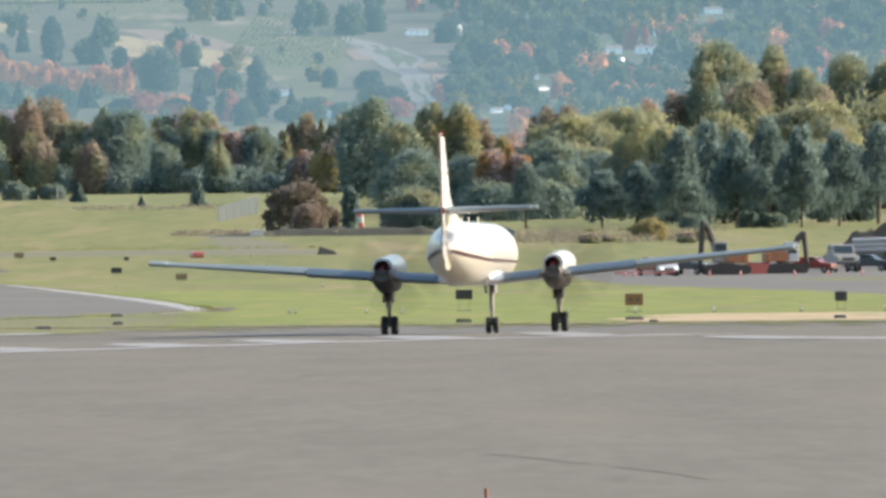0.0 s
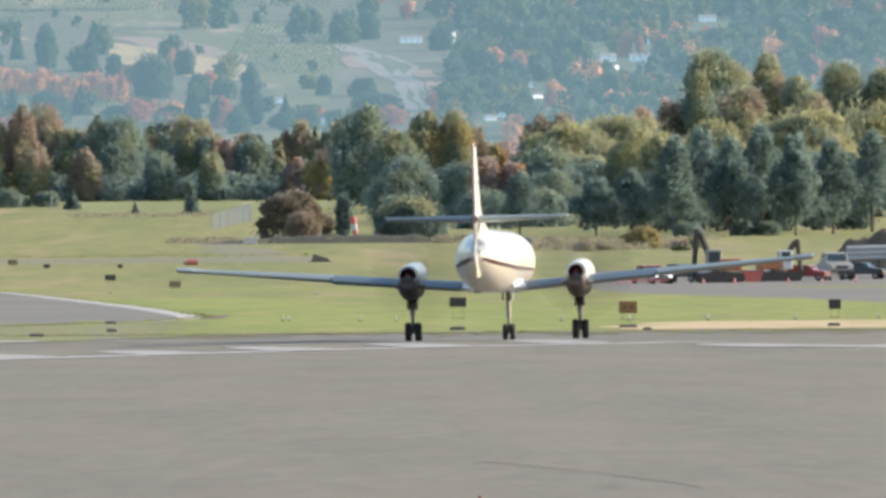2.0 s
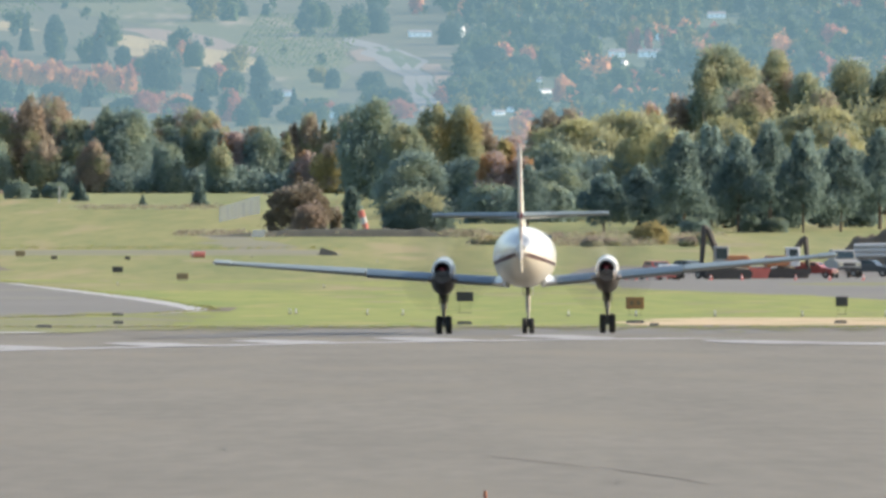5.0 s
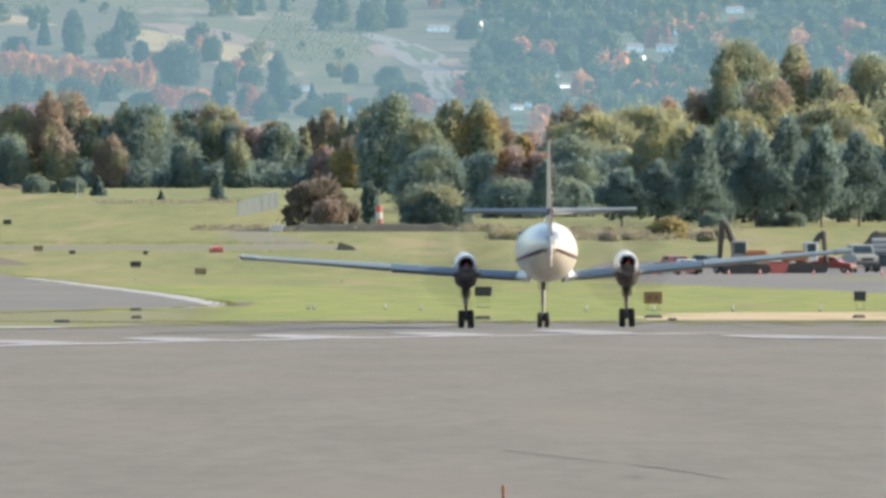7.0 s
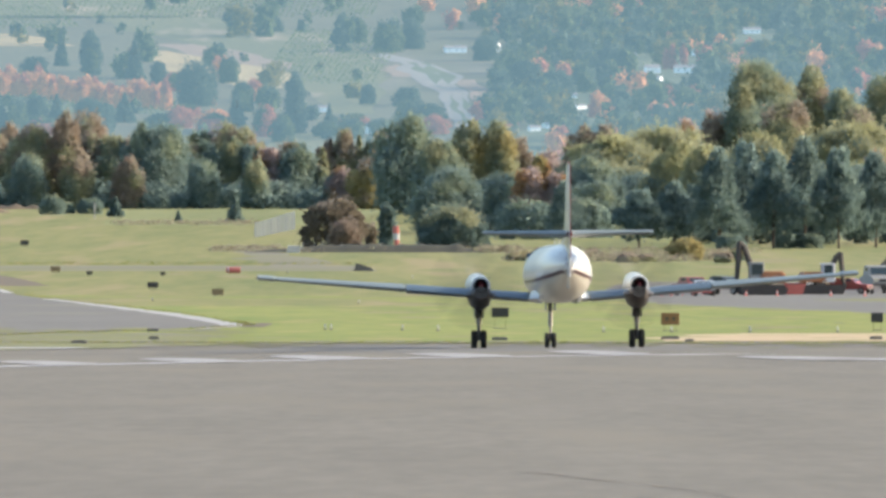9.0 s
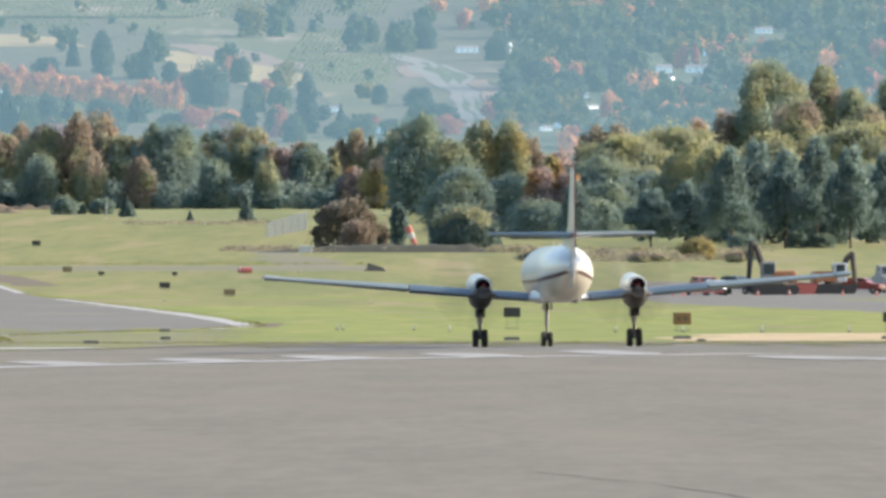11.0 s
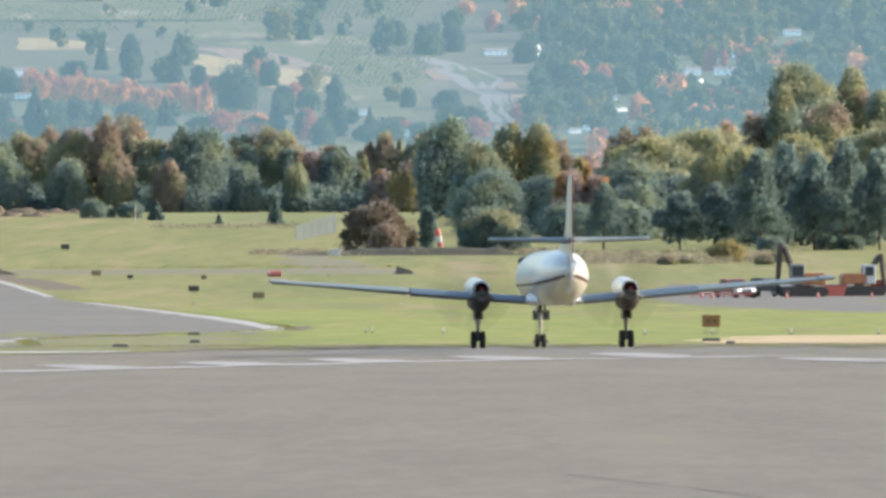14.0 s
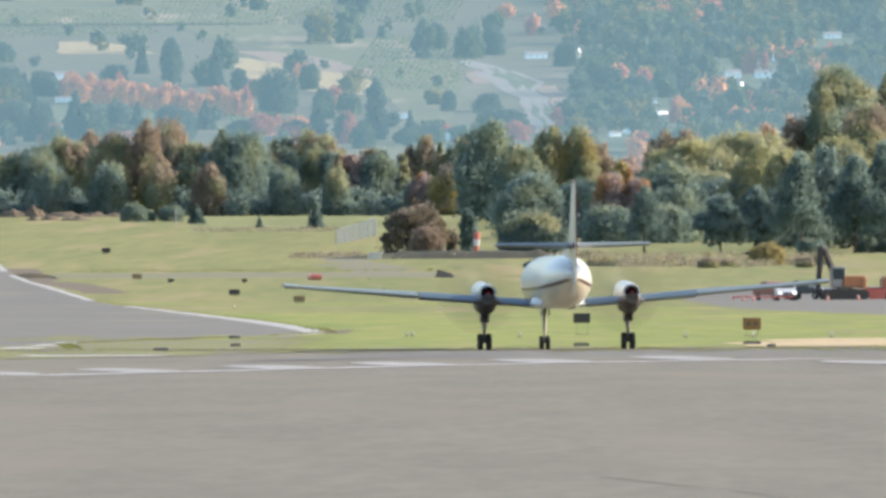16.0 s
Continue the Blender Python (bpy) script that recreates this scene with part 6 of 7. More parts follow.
box_part("rim", (0, 0, 1.02), (2.1, 1.75, 0.08), CARRED, e, 0.01, "red rim")
for sx in (-0.6, 0.6):
    box_part("skid", (sx, 0, 0.03), (0.1, 1.6, 0.1), BLACK, e, 0.005)
e = thing("pipe_stack", "stack of long pale pipes beside the gravel heap", "pipes")
for k in range(12):
    tube_part("pipe", at(23.0, 1755 + 0.5 * (k % 4), 1.85 + 0.45 * (k // 4)), at(27.15, 1755 + 0.5 * (k % 4), 2.0 + 0.45 * (k // 4)), 0.22, 0.22, POST, e, n=12)
for b in (23.06, 24.73, 26.55):
    box_part("trestle", at(b, 1755.7, 0.8), (0.2, 2.2, 1.7), BLACK, e, 0.01)
for k, b in enumerate((10.79, 11.33, 15.33, 17, 19.88, 21.7, 23.52)):
    e = thing("traffic_cone", "orange-red traffic cone at the edge of the works", "traffic cone", Matrix.Translation(at(b, 1680)), "traffic cones")
    tube_part("cone", (0, 0, 0.03), (0, 0, 0.55), 0.14, 0.03, CLOTHRED, e, n=12)
    tube_part("collar", (0, 0, 0.25), (0, 0, 0.36), 0.10, 0.08, CLOTHWHITE, e, "white collar", 12)
    box_part("foot", (0, 0, 0.02), (0.38, 0.38, 0.04), CLOTHRED, e, 0.005)
e = thing("barrier", "low red plastic barrier beside the road", "barrier")
for k in range(6):
    p = at(10.48 + k * 0.55, 1686)
    box_part("rail", p + Vector((0, 0, 0.35)), (0.86, 0.1, 0.16), CLOTHRED, e, 0.01)
    box_part("foot", p + Vector((-0.35, 0, 0.14)), (0.08, 0.4, 0.28), CLOTHRED, e, 0.01)

# orange stake in front, at the near edge of the apron
e = thing("marker_stake", "thin rusty orange marker stake standing on the apron", "stake", Matrix.Translation((0.324, 100, 0.02)))
tube_part("rod", (0, 0, 0), (0, 0, 0.21), 0.008, 0.008, RUST, e)
tube_part("cap", (0, 0, 0.20), (0, 0, 0.235), 0.011, 0.009, RUST, e, "dark rusty cap")
tube_part("foot", (0, 0, 0), (0, 0, 0.02), 0.05, 0.04, GRAVEL, e)


# ---- the hillside backdrop with its fields, orchards, houses and trees ----
def hill_patch(rows, mat, label, lift, wave=1.1, name="field"):
    return sheet(name, rows, mat, lift, label, wave=wave)


hill_patch([(3637.68, -44.97, -14.97), (3708.71, -44.97, -17.39), (3765.08, -44.97, -21.94)], HILL_PADDOCK, "far green pasture below an orange orchard", 0.06)
hill_patch([(3745.28, -11.03, -9.36), (3800.23, -14.67, -9.39), (3830.89, -16.18, -10.42), (3883.11, -16.91, -13.76), (3915.13, -16.91, -15.58)], HILL_TAN, "far pale stubble field", 0.08)
hill_patch([(3936.77, -25.58, -20.36), (3964.16, -26.03, -21.94), (3997.53, -25.85, -24.06)], HILL_TAN, "far pale stubble field", 0.08)
hill_patch([(3830.89, -10.42, -8), (3867.3, -13.76, -8.91), (3925.92, -15.58, -11.03), (3947.68, -16.18, -12.85)], HILL_RED, "far russet field", 0.05)
hill_patch([(3637.68, -6.79, -4.06), (3745.28, -8.61, -4.12), (3820.62, -8.61, -4.36), (3893.72, -10.73, -4.61), (3980.78, -16.18, -6.79), (4051.54, -19.21, -11.03), (4124.87, -20.73, -14.67)], HILL_MEADOW, "far green orchard slope", 0.07)
hill_patch([(3580.53, -0.42, 2), (3637.68, -0.58, 1.45), (3720.82, -1.27, 0.36), (3795.17, -2.55, -0.42), (3859.44, -3.91, -1.94), (3907.07, -4.52, -4.06)], HILL_ROAD, "far grey gravel cutting with a track", 0.08)
for da, db in ((0.42, 0.47), (0.75, 0.82)):
    hill_patch([(3580.53, -0.42 + da * 2.42, -0.42 + db * 2.42), (3637.68, -0.58 + da * 2.03, -0.58 + db * 2.03), (3720.82, -1.27 + da * 1.64, -1.27 + db * 1.64), (3795.17, -2.55 + da * 2.12, -2.55 + db * 2.12), (3859.44, -3.91 + da * 1.97, -3.91 + db * 1.97)], HILL_PADDOCK, "dark bank along the far track", 0.12)
hill_patch([(3626.1, 1.45, 2.61), (3720.82, 0.36, 2.48), (3782.57, -0.24, 0.48)], HILL_RED, "far bare russet slope beside the cutting", 0.07)
hill_patch([(3795.17, -4.06, -2.55), (3859.44, -4.12, -3.76)], HILL_RED, "far bare russet slope beside the cutting", 0.07)
hill_patch([(3450.43, -11.03, -2.55), (3503.47, -10.42, -4.36), (3562.62, -9.52, -5.58)], HILL_MEADOW, "far grey-green pasture behind the windbreak", 0.05)
hill_patch([(4080.56, -35.88, -14.67), (4247.88, -38.91, -8.61)], HILL_MEADOW, "far green slope high on the hill", 0.4)

hill_patch([(3380, 3, 60), (3700, 3.4, 60), (3900, 2.4, 60), (4240, 4.5, 60)], HILL_PADDOCK, "dark floor of the far hillside woods", 0.05, wave=2.0, name="wood_floor")

HG, HP, HO, HK = [HILL_GREEN, HILL_PINE], [HILL_PINE], [HILL_ORANGE, HILL_PINK], [HILL_PINK, HILL_GREEN]


# bearing, distance, height, width of the trees that stand out on the hillside
HILL_TREES = [
    ('column', -8.82, 3559, 12.9, 4.4, HP, 351, 'tall dark columnar poplar on the far hillside'),
    ('round', -14.12, 3670, 9.9, 9.9, HP, 321, 'large dark tree on the far hillside'),
    ('cone', -17.45, 3787, 9.4, 5.0, HP, 361, 'dark conifer on the far hillside'),
    ('cone', -21.39, 3845, 8.4, 3.2, HP, 362, 'slim dark conifer on the far hillside'),
    ('round', -19.82, 3818, 9.9, 5.8, HP, 322, 'dark tree on the far hillside'),
    ('cone', -12.00, 3559, 9.7, 4.9, HP, 360, 'dark conifer on the far hillside'),
    ('round', -11.64, 3647, 6.7, 5.5, HG, 321, 'green tree on the far hillside'),
    ('cone', -7.00, 3559, 6.5, 3.7, HP, 361, 'dark conifer on the far hillside'),
    ('round', -22.70, 3580, 7.0, 6.0, HP, 320, 'dark tree below the far orchard'),
    ('cone', -21.64, 3591, 6.6, 4.3, HP, 362, 'dark conifer below the far orchard'),
    ('round', -19.97, 3602, 5.4, 6.6, HP, 321, 'dark tree below the far orchard'),
    ('round', -5.88, 3538, 4.2, 6.5, HG, 322, 'green tree on the far hillside'),
    ('round', -1.64, 3591, 4.9, 7.6, HP, 322, 'dark tree beside the far cutting'),
    ('round', -2.85, 3602, 4.3, 6.6, HG, 320, 'green tree beside the far cutting'),
    ('cone', -24.97, 3580, 9.8, 6.4, HP, 360, 'dark conifer below the far orchard'),
    ('round', -26.79, 3559, 8.6, 6.5, HP, 320, 'dark tree below the far orchard'),
    ('round', -6.33, 3956, 7.2, 4.3, HP, 321, 'dark tree high on the hillside'),
    ('round', -5.58, 3956, 6.0, 5.5, HG, 321, 'green tree high on the hillside'),
    ('round', -11.64, 4010, 3.7, 6.1, HP, 322, 'dark trees high on the hillside'),
    ('round', -9.97, 4010, 3.7, 4.9, HP, 320, 'dark trees high on the hillside'),
    ('round', 7.39, 3624, 5.4, 5.3, HO, 311, 'bright orange autumn tree on the far hillside'),
    ('round', 8.36, 3602, 3.8, 4.3, HO, 312, 'orange autumn tree on the far hillside'),
    ('round', 11.09, 3670, 4.4, 5.5, HK, 361, 'russet autumn tree on the far hillside'),
    ('column', 11.39, 3831, 5.8, 1.6, HK, 301, 'slim russet poplar on the far hillside'),
    ('column', 12.00, 3831, 6.1, 1.6, HK, 302, 'slim russet poplar on the far hillside'),
    ('column', 11.03, 3831, 4.9, 1.4, HK, 300, 'slim russet poplar on the far hillside'),
    ('round', -11.03, 3693, 4.5, 5.1, HO, 310, 'orange autumn tree on the far hillside'),
    ('round', -3.76, 3913, 7.1, 8.3, HG, 322, 'green tree on the far hillside'),
    ('round', -2.55, 3927, 7.2, 7.2, HP, 321, 'dark tree on the far hillside'),
    ('round', 3.52, 3742, 6.8, 9.0, HP, 322, 'dark tree on the far hillside'),
    ('round', 5.03, 3693, 6.7, 9.0, HP, 320, 'dark tree on the far hillside'),
    ('round', 1.39, 3872, 5.9, 7.0, HP, 321, 'dark tree on the far hillside'),
    ('round', 6.55, 3845, 7.0, 9.3, HG, 320, 'green tree on the far hillside'),
    ('round', 9.27, 3718, 5.6, 9.1, HP, 322, 'dark tree on the far hillside'),
    ('round', 13.52, 3742, 6.8, 9.0, HP, 320, 'dark tree on the far hillside'),
    ('round', -13.15, 3569, 4.3, 9.7, HO, 311, 'orange autumn tree on the far hillside'),
    ('round', -14.97, 3580, 4.3, 6.4, HK, 362, 'russet autumn tree on the far hillside'),
    ('round', 2.15, 3742, 3.8, 3.4, HO, 312, 'orange autumn tree on the far hillside'),
    ('round', 14.73, 3845, 4.7, 5.8, HK, 360, 'russet autumn tree on the far hillside'),
    ('round', 21.70, 3845, 5.8, 7.0, HK, 361, 'russet autumn tree on the far hillside'),
    ('round', 12.61, 3693, 3.3, 4.5, HO, 310, 'orange autumn tree on the far hillside'),
    ('round', -4.36, 3559, 3.2, 6.5, HG, 321, 'green tree beside far houses'),
    ('round', -28.30, 3718, 5.6, 6.7, HP, 321, 'dark tree on the far hillside'),
    ('cone', -24.82, 3547.09, 9.67, 6.45, HP, 320, 'dark conifer below the far orchard'),
    ('round', -23.76, 3547.09, 7.52, 5.37, HG, 322, 'green tree below the far orchard'),
    ('round', -22.39, 3525.15, 5.34, 7.48, HK, 360, 'russet tree below the far orchard'),
    ('cone', -21.64, 3580.53, 7.05, 4.34, HP, 322, 'dark conifer below the far orchard'),
    ('round', -19.21, 3562.62, 6.48, 6.48, HP, 321, 'dark tree below the far orchard'),
    ('cone', -18, 3603.17, 6.55, 4.8, HP, 321, 'dark conifer below the far orchard'),
    ('round', -16.18, 3580.53, 3.26, 6.51, HG, 321, 'low green tree on the far hillside'),
    ('round', -14.67, 3630.72, 2.42, 6.6, HK, 360, 'russet tree on the far hillside'),
    ('round', -13.61, 3672.85, 5.12, 4.45, HK, 360, 'russet tree on the far hillside'),
    ('round', -13.15, 3558.17, 4.31, 7.55, HK, 360, 'russet tree on the far hillside'),
    ('round', -10.42, 3547.09, 6.45, 6.45, HK, 361, 'russet tree on the far hillside'),
    ('round', -9.52, 3525.15, 5.88, 5.34, HG, 323, 'green tree on the far hillside'),
    ('round', -12.39, 3770.06, 5.71, 5.26, HG, 322, 'green tree beside the far stubble'),
    ('round', -22.85, 3795.17, 4.6, 6.9, HP, 320, 'dark trees above the far orchard'),
    ('column', -19.82, 3807.85, 5.77, 2.77, HG, 323, 'green tree above the far orchard'),
    ('round', -16.18, 3765.08, 5.25, 4.11, HP, 322, 'dark tree behind the far orchard'),
    ('column', -17.55, 3795.17, 6.9, 2.76, HK, 361, 'russet tree above the far orchard'),
    ('round', -15.42, 3733.01, 4.07, 4.98, HK, 361, 'russet tree above the far orchard'),
    ('round', -7.24, 3547.09, 3.22, 6.45, HG, 321, 'green bush on the far slope'),
    ('round', -5.58, 3580.53, 3.04, 6.51, HK, 360, 'russet bush on the far slope'),
    ('round', -3.91, 3547.09, 3.22, 7.52, HG, 322, 'green bush on the far slope'),
    ('round', -2.85, 3672.85, 4.01, 6.68, HP, 320, 'dark tree beside the far cutting'),
    ('round', -4.97, 3677.59, 4.46, 3.79, HP, 320, 'dark tree on the far slope'),
    ('round', -1.48, 3558.17, 3.67, 7.55, HK, 362, 'russet bush beside the far cutting'),
    ('round', -26.64, 3745.28, 5.67, 7.94, HP, 320, 'dark tree beside the far orchard'),
    ('cone', -27.7, 3720.82, 6.77, 4.51, HP, 361, 'dark conifer beside the far orchard'),
    ('round', -28.61, 3770.06, 5.26, 8, HG, 322, 'green tree beside the far orchard'),
    ('round', -28.3, 3580.53, 7.6, 8.68, HP, 321, 'dark tree below the far orchard'),
    ('cone', -27.09, 3558.17, 9.7, 6.04, HP, 360, 'dark conifer below the far orchard'),
    ('round', -26.18, 3525.15, 5.34, 6.41, HK, 361, 'russet tree below the far orchard'),
    ('round', -29.21, 3899.05, 4.73, 9.45, HG, 320, 'green tree high on the hillside'),
    ('tall', -25.66, 3747, 3.4, 3.5, HO, 310, 'bright orange autumn tree in a far orchard row'),
    ('tall', -25.42, 3726, 4.3, 3.5, HO, 311, 'bright orange autumn tree in a far orchard row'),
    ('tall', -25.24, 3742, 6.1, 4.0, HO, 312, 'bright orange autumn tree in a far orchard row'),
    ('tall', -25.00, 3720, 5.9, 4.0, HO, 310, 'bright orange autumn tree in a far orchard row'),
    ('tall', -24.82, 3735, 5.5, 4.1, HO, 311, 'bright orange autumn tree in a far orchard row'),
    ('tall', -24.58, 3713, 5.4, 4.1, HO, 312, 'bright orange autumn tree in a far orchard row'),
    ('tall', -24.26, 3737, 5.3, 3.5, HO, 310, 'bright orange autumn tree in a far orchard row'),
    ('tall', -24.02, 3716, 6.5, 3.5, HO, 311, 'bright orange autumn tree in a far orchard row'),
    ('tall', -23.68, 3732, 4.0, 4.1, HO, 312, 'bright orange autumn tree in a far orchard row'),
    ('tall', -23.44, 3710, 4.9, 4.1, HO, 310, 'bright orange autumn tree in a far orchard row'),
    ('tall', -23.16, 3737, 4.3, 3.7, HO, 311, 'bright orange autumn tree in a far orchard row'),
    ('tall', -22.92, 3715, 5.4, 3.7, HO, 312, 'bright orange autumn tree in a far orchard row'),
    ('tall', -22.60, 3730, 5.8, 3.5, HO, 310, 'bright orange autumn tree in a far orchard row'),
    ('tall', -22.36, 3709, 5.6, 3.5, HO, 311, 'bright orange autumn tree in a far orchard row'),
    ('tall', -22.04, 3718, 4.9, 3.7, HO, 312, 'bright orange autumn tree in a far orchard row'),
    ('tall', -21.80, 3696, 4.7, 3.7, HO, 310, 'bright orange autumn tree in a far orchard row'),
    ('tall', -21.48, 3715, 4.7, 3.4, HO, 311, 'bright orange autumn tree in a far orchard row'),
    ('tall', -21.24, 3693, 5.6, 3.4, HO, 312, 'bright orange autumn tree in a far orchard row'),
    ('tall', -21.03, 3711, 3.8, 4.2, HO, 310, 'bright orange autumn tree in a far orchard row'),
    ('tall', -20.79, 3690, 4.8, 4.2, HO, 311, 'bright orange autumn tree in a far orchard row'),
    ('tall', -20.59, 3703, 3.8, 4.2, HO, 312, 'bright orange autumn tree in a far orchard row'),
    ('tall', -20.35, 3682, 4.9, 4.2, HO, 310, 'bright orange autumn tree in a far orchard row'),
    ('tall', -20.07, 3706, 5.2, 4.0, HO, 311, 'bright orange autumn tree in a far orchard row'),
    ('tall', -19.83, 3684, 4.9, 4.0, HO, 312, 'bright orange autumn tree in a far orchard row'),
    ('tall', -19.56, 3705, 4.3, 3.7, HO, 310, 'bright orange autumn tree in a far orchard row'),
    ('tall', -19.32, 3683, 4.2, 3.7, HO, 311, 'bright orange autumn tree in a far orchard row'),
    ('tall', -19.00, 3693, 3.8, 4.1, HO, 312, 'bright orange autumn tree in a far orchard row'),
    ('tall', -18.76, 3672, 4.8, 4.1, HO, 310, 'bright orange autumn tree in a far orchard row'),
    ('tall', -18.47, 3683, 3.8, 4.0, HO, 311, 'bright orange autumn tree in a far orchard row'),
    ('tall', -18.23, 3661, 4.8, 4.0, HO, 312, 'bright orange autumn tree in a far orchard row'),
    ('tall', -18.07, 3683, 3.7, 3.4, HO, 310, 'bright orange autumn tree in a far orchard row'),
    ('tall', -17.83, 3662, 4.7, 3.4, HO, 311, 'bright orange autumn tree in a far orchard row'),
    ('tall', -17.52, 3689, 5.2, 4.1, HO, 312, 'bright orange autumn tree in a far orchard row'),
    ('tall', -17.28, 3667, 4.9, 4.1, HO, 310, 'bright orange autumn tree in a far orchard row'),
    ('tall', -17.08, 3683, 5.6, 3.5, HO, 311, 'bright orange autumn tree in a far orchard row'),
    ('tall', -16.84, 3661, 5.4, 3.6, HO, 312, 'bright orange autumn tree in a far orchard row'),
    ('tall', -16.55, 3681, 4.3, 3.3, HO, 310, 'bright orange autumn tree in a far orchard row'),
    ('tall', -16.31, 3659, 5.4, 3.3, HO, 311, 'bright orange autumn tree in a far orchard row'),
    ('tall', -16.04, 3675, 5.2, 3.1, HO, 312, 'bright orange autumn tree in a far orchard row'),
    ('tall', -15.80, 3654, 6.4, 3.1, HO, 310, 'bright orange autumn tree in a far orchard row'),
]
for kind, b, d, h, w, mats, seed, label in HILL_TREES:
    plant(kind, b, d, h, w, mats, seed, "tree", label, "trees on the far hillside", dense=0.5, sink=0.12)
# woods, scrub and orchard rows too many to count, with clearings round some houses
CLEARINGS = ((-0.27, 3910), (1.75, 3910), (10.3, 3815), (12.1, 3815), (9.12, 3885), (15.64, 4001), (4.2, 3575), (23.06, 3779), (6.6, 3700), (17.6, 3720))
rng = np.random.default_rng(21)
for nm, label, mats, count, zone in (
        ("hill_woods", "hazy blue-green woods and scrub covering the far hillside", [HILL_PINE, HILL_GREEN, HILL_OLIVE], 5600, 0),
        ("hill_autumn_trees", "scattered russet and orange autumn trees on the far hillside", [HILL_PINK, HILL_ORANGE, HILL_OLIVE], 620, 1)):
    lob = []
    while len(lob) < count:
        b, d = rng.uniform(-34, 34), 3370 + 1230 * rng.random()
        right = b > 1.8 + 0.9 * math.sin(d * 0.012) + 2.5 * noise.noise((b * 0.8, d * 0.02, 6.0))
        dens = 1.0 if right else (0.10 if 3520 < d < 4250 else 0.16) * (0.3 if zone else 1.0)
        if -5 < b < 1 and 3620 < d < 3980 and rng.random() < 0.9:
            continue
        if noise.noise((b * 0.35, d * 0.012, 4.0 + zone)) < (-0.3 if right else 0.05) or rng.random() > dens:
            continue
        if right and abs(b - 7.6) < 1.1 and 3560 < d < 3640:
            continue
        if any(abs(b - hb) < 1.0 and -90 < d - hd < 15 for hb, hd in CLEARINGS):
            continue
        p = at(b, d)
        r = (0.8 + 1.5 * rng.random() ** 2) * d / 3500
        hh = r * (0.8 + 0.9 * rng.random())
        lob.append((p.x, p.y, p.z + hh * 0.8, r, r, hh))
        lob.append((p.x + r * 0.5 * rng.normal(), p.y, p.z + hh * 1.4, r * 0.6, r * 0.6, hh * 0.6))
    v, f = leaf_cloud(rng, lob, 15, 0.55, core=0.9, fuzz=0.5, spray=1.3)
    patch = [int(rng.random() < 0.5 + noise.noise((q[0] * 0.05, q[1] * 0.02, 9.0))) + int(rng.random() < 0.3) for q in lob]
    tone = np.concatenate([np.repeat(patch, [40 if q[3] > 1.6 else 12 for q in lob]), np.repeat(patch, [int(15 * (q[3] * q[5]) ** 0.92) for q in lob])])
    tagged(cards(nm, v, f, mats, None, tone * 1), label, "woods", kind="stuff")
lob = []
for b0, b1, d0, d1, skew in ((-10.73, -4.21, 3765.08, 4008.78, 5.0), (-23.76, -15.27, 3637.68, 3696.68, 5.0), (-20.73, -4.36, 4077.64, 4232.1, 2.0), (-29.82, -20.12, 4022.93, 4154.95, -4.0)):
    for i in range(int((b1 - b0) / 0.30)):
        for d in np.arange(d0, d1, 9.0):
            p = at(b0 + i * 0.30 + skew * (d - d0) / (d1 - d0) * 0.4, d + rng.normal())
            lob.append((p.x, p.y, p.z + 0.35, 0.35, 3.5, 0.4 + 0.2 * rng.random()))
v, f = leaf_cloud(rng, lob, 22, 0.42, core=0)
tagged(cards("orchard_rows", v, f, [HILL_VINE], None), "green rows of orchard trees on the far slope", "orchard", kind="stuff")


def house(bearing, dist, w, h, turn, label):
    e = thing("house", label, "house", Matrix.Translation(at(bearing, dist)) @ pose(0, 0, 0, 0, 0, turn), "houses on the far hillside")
    d = w * 0.7
    bm = bmesh.new()
    add_loft(bm, [[(x, y, z) for y, z in ((-d / 2, -1.0), (d / 2, -1.0), (d / 2, h), (0, h * 1.5), (-d / 2, h))] for x in (-w / 2, w / 2)])
    part("wall", bm, HILL_WHITE, e, "white wall")
    bm = bmesh.new()
    for s in (-1, 1):
        add_loft(bm, [[(x, s * d * 0.56, h * 0.93), (x, s * d * 0.56, h * 0.98), (x, 0, h * 1.56), (x, 0, h * 1.5)] for x in (-w * 0.54, w * 0.54)])
    part("roof", bm, HILL_ROOF, e, "grey pitched roof")
    for k in range(3):
        box_part("window", ((k - 1) * w * 0.3, -d / 2 - 0.02, h * 0.5), (w * 0.06, 0.06, h * 0.26), HILL_PANE, e, 0.0, "dark window")
    box_part("chimney", (w * 0.2, 0.1 * d, h * 1.55), (w * 0.07, w * 0.07, h * 0.4), HILL_ROOF, e)


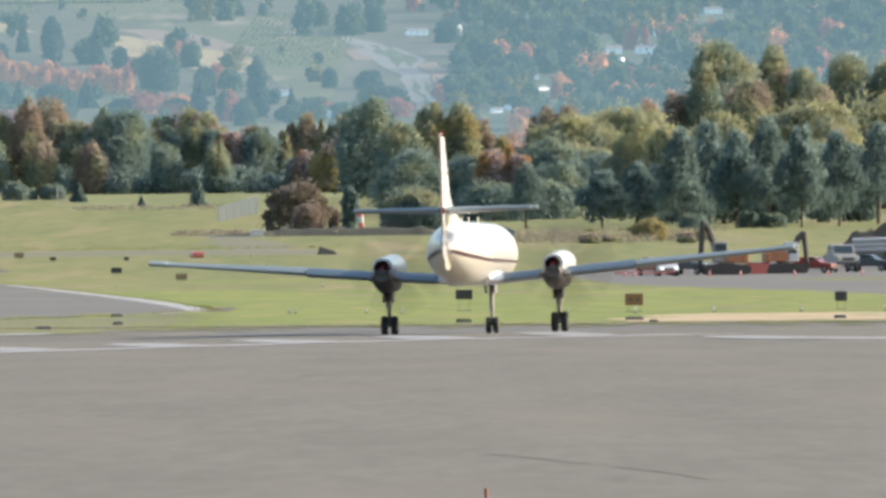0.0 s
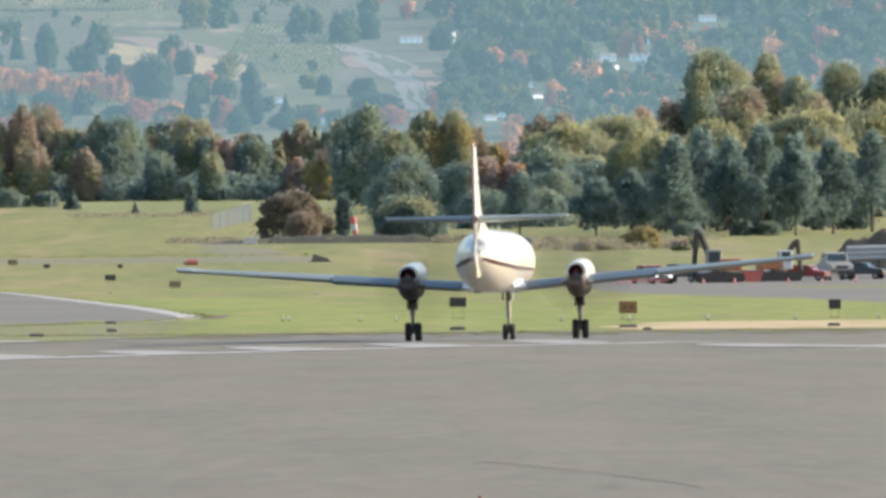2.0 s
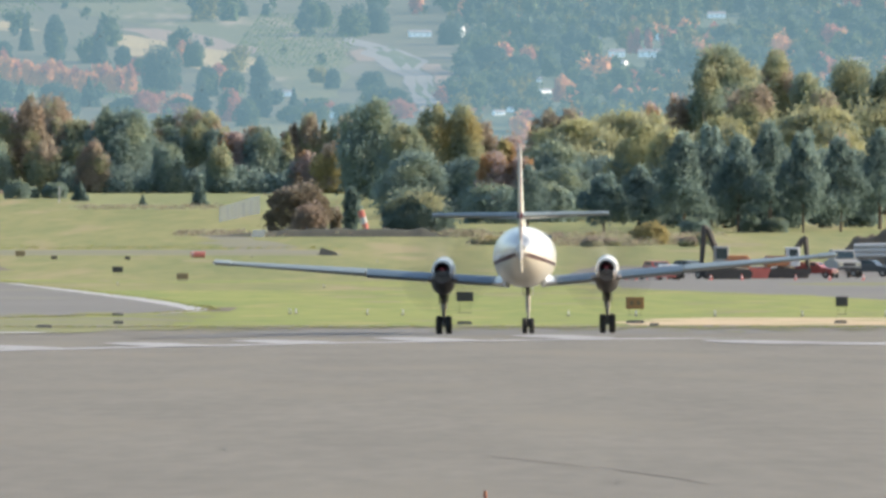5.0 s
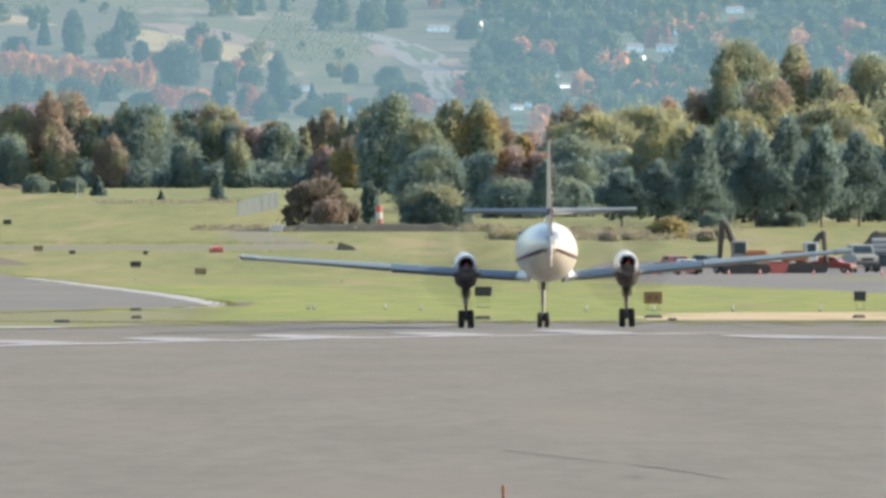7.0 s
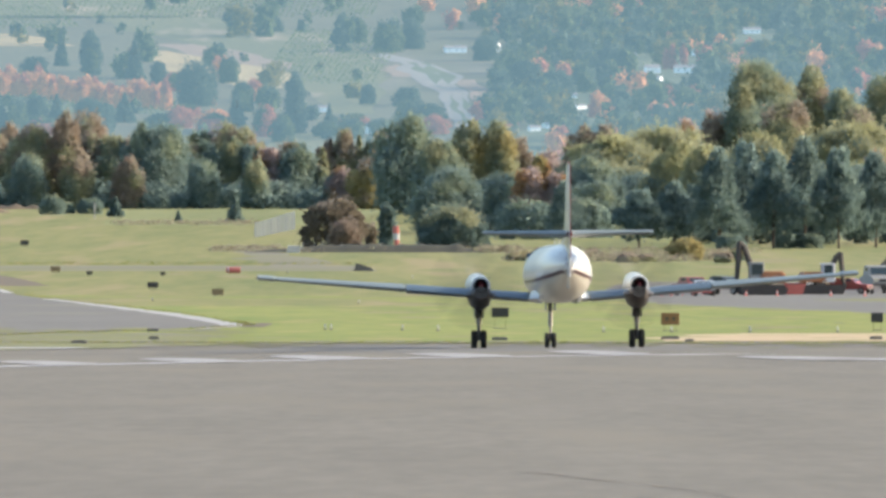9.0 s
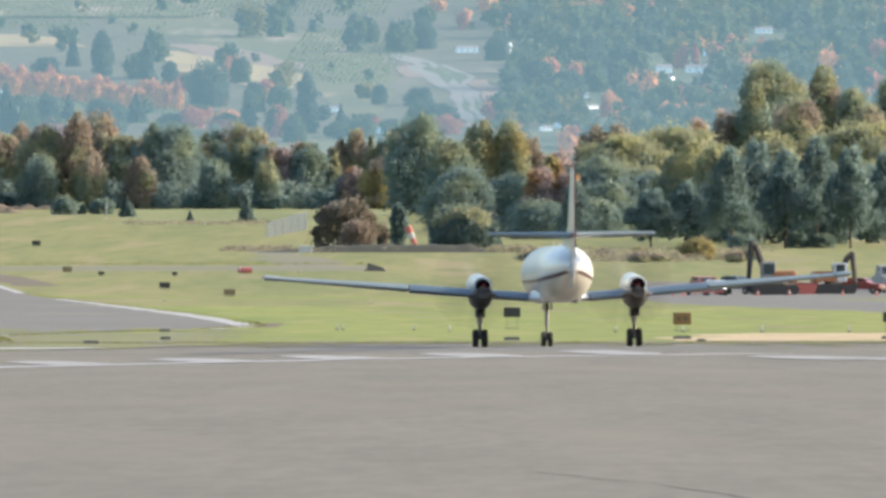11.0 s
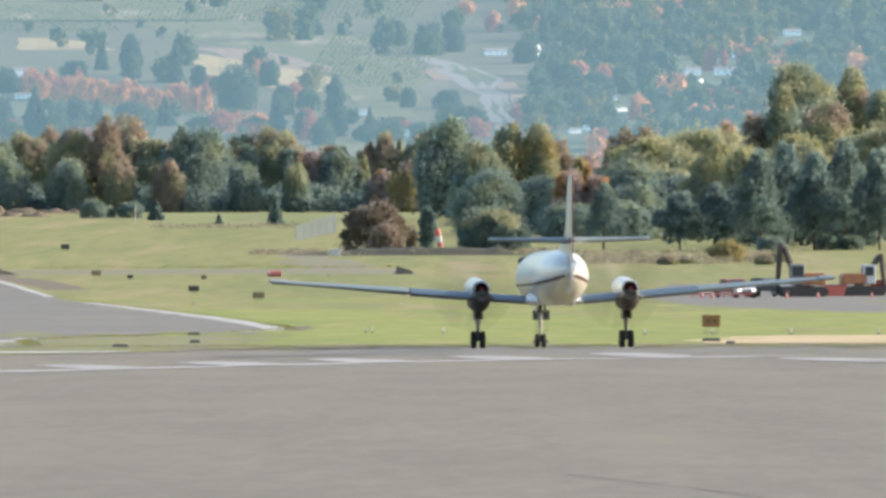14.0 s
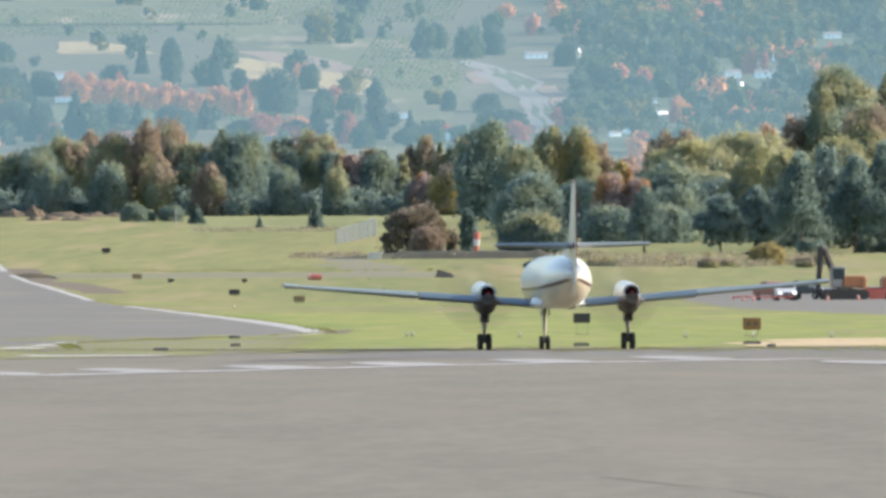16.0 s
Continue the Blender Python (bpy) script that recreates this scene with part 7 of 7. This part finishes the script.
for b, d, w, h, turn, label in [
        (-0.27, 3910, 4.4, 0.9, 8, 'small white house with a grey roof on the far hillside'),
        (1.75, 3910, 2.6, 1.5, -30, 'small white house with a grey roof on the far hillside'),
        (10.3, 3815, 3.0, 1.1, 10, 'small white house with a grey roof on the far hillside'),
        (12.1, 3815, 4.6, 1.1, -8, 'small white house with a grey roof on the far hillside'),
        (-4.61, 3559, 3.2, 1.3, 12, 'small white house with a grey roof on the far hillside'),
        (9.12, 3885, 2.4, 0.7, 0, 'small white house with a grey roof on the far hillside'),
        (15.64, 4001, 3.6, 0.9, 5, 'small white house with a grey roof on the far hillside'),
        (23.06, 3779, 2.7, 1.1, 0, 'small white house with a grey roof on the far hillside'),
        (2.00, 3559, 2.8, 0.7, 0, 'small white house with a grey roof on the far hillside'),
        (3.97, 3569, 2.1, 0.7, 20, 'small white house with a grey roof on the far hillside'),
        (7.76, 3569, 2.1, 0.7, -10, 'small white house with a grey roof on the far hillside'),
        (-23.15, 3766, 3.0, 0.7, 0, 'small white house with a grey roof on the far hillside'),
        (-25.88, 3818, 3.5, 1.1, 10, 'small white house with a grey roof on the far hillside'),
        (-25.58, 3718, 3.4, 0.8, 0, 'small white house with a grey roof on the far hillside'),
        (-7.39, 3647, 2.9, 0.8, 0, 'small white house with a grey roof on the far hillside'),
        (5.79, 3705, 3.4, 0.7, 5, 'small white house with a grey roof on the far hillside'),
        (4.42, 3818, 3.5, 0.7, 0, 'small white house with a grey roof on the far hillside'),
        (14.12, 3647, 3.3, 0.8, 0, 'small white house with a grey roof on the far hillside'),
]:
    house(b, d, w, h, turn, label)
rng = np.random.default_rng(77)
for k in range(26):
    house(rng.uniform(3, 25), rng.uniform(3560, 4180), rng.uniform(1.8, 3.6), rng.uniform(0.6, 1.1), rng.uniform(-40, 40), "small pale house among trees on the far hillside")


# ---- what moves ----
# seconds, place, heading to the right of the view's axis and bank in degrees
PLANE = [(0, 1.36, 499.7, 4.85, -1.0), (1, 1.8, 504.1, 4.22, -0.9), (2, 2.16, 508.3, 3.48, -0.85), (3, 2.45, 512.4, 2.68, -0.8), (4, 2.67, 516.5, 1.84, -0.75),
         (5, 2.82, 520.7, 1.01, -0.7), (6, 2.91, 525.0, 0.21, -0.65), (7, 2.94, 529.5, -0.55, -0.6), (8, 2.91, 534.3, -1.23, -0.55), (9, 2.83, 539.4, -1.83, -0.5),
         (10, 2.7, 545.1, -2.34, -0.45), (11, 2.52, 551.2, -2.75, -0.4), (12, 2.27, 557.9, -3.07, -0.35), (13, 1.96, 565.3, -3.3, -0.35), (14, 1.57, 573.5, -3.46, -0.3),
         (15, 1.07, 582.4, -3.55, -0.3), (16, 0.46, 592.3, -3.6, -0.3)]


def motions():
    walk(plane, [(t, pose(x, y, 0.022, 0, bank, -head)) for t, x, y, head, bank in PLANE])
    walk(sock, [(k * 0.5, pose(*SOCK_AT, 6 * math.sin(k * 0.7), -8 - 12 * math.sin(k * 0.9) - 6 * math.sin(k * 2.1), 0)) for k in range(33)])
    turned = 0.0
    roll = []
    last = None
    for k in range(0, 16 * FPS + 1):
        t = k / FPS
        x = np.interp(t, [p[0] for p in PLANE], [p[1] for p in PLANE])
        y = np.interp(t, [p[0] for p in PLANE], [p[2] for p in PLANE])
        if last:
            turned += math.hypot(x - last[0], y - last[1])
        last = (x, y)
        roll.append((t, turned))
    for hub, place, r in WHEELS:
        walk(hub, [(t, pose(*place, -math.degrees(s / r), 0, 0)) for t, s in roll[::2]])
    for prop, place, side in PROPS:
        walk(prop, [(k / FPS, pose(*place, 0, 82 * k, 0)) for k in range(0, 16 * FPS + 1)])


motions()
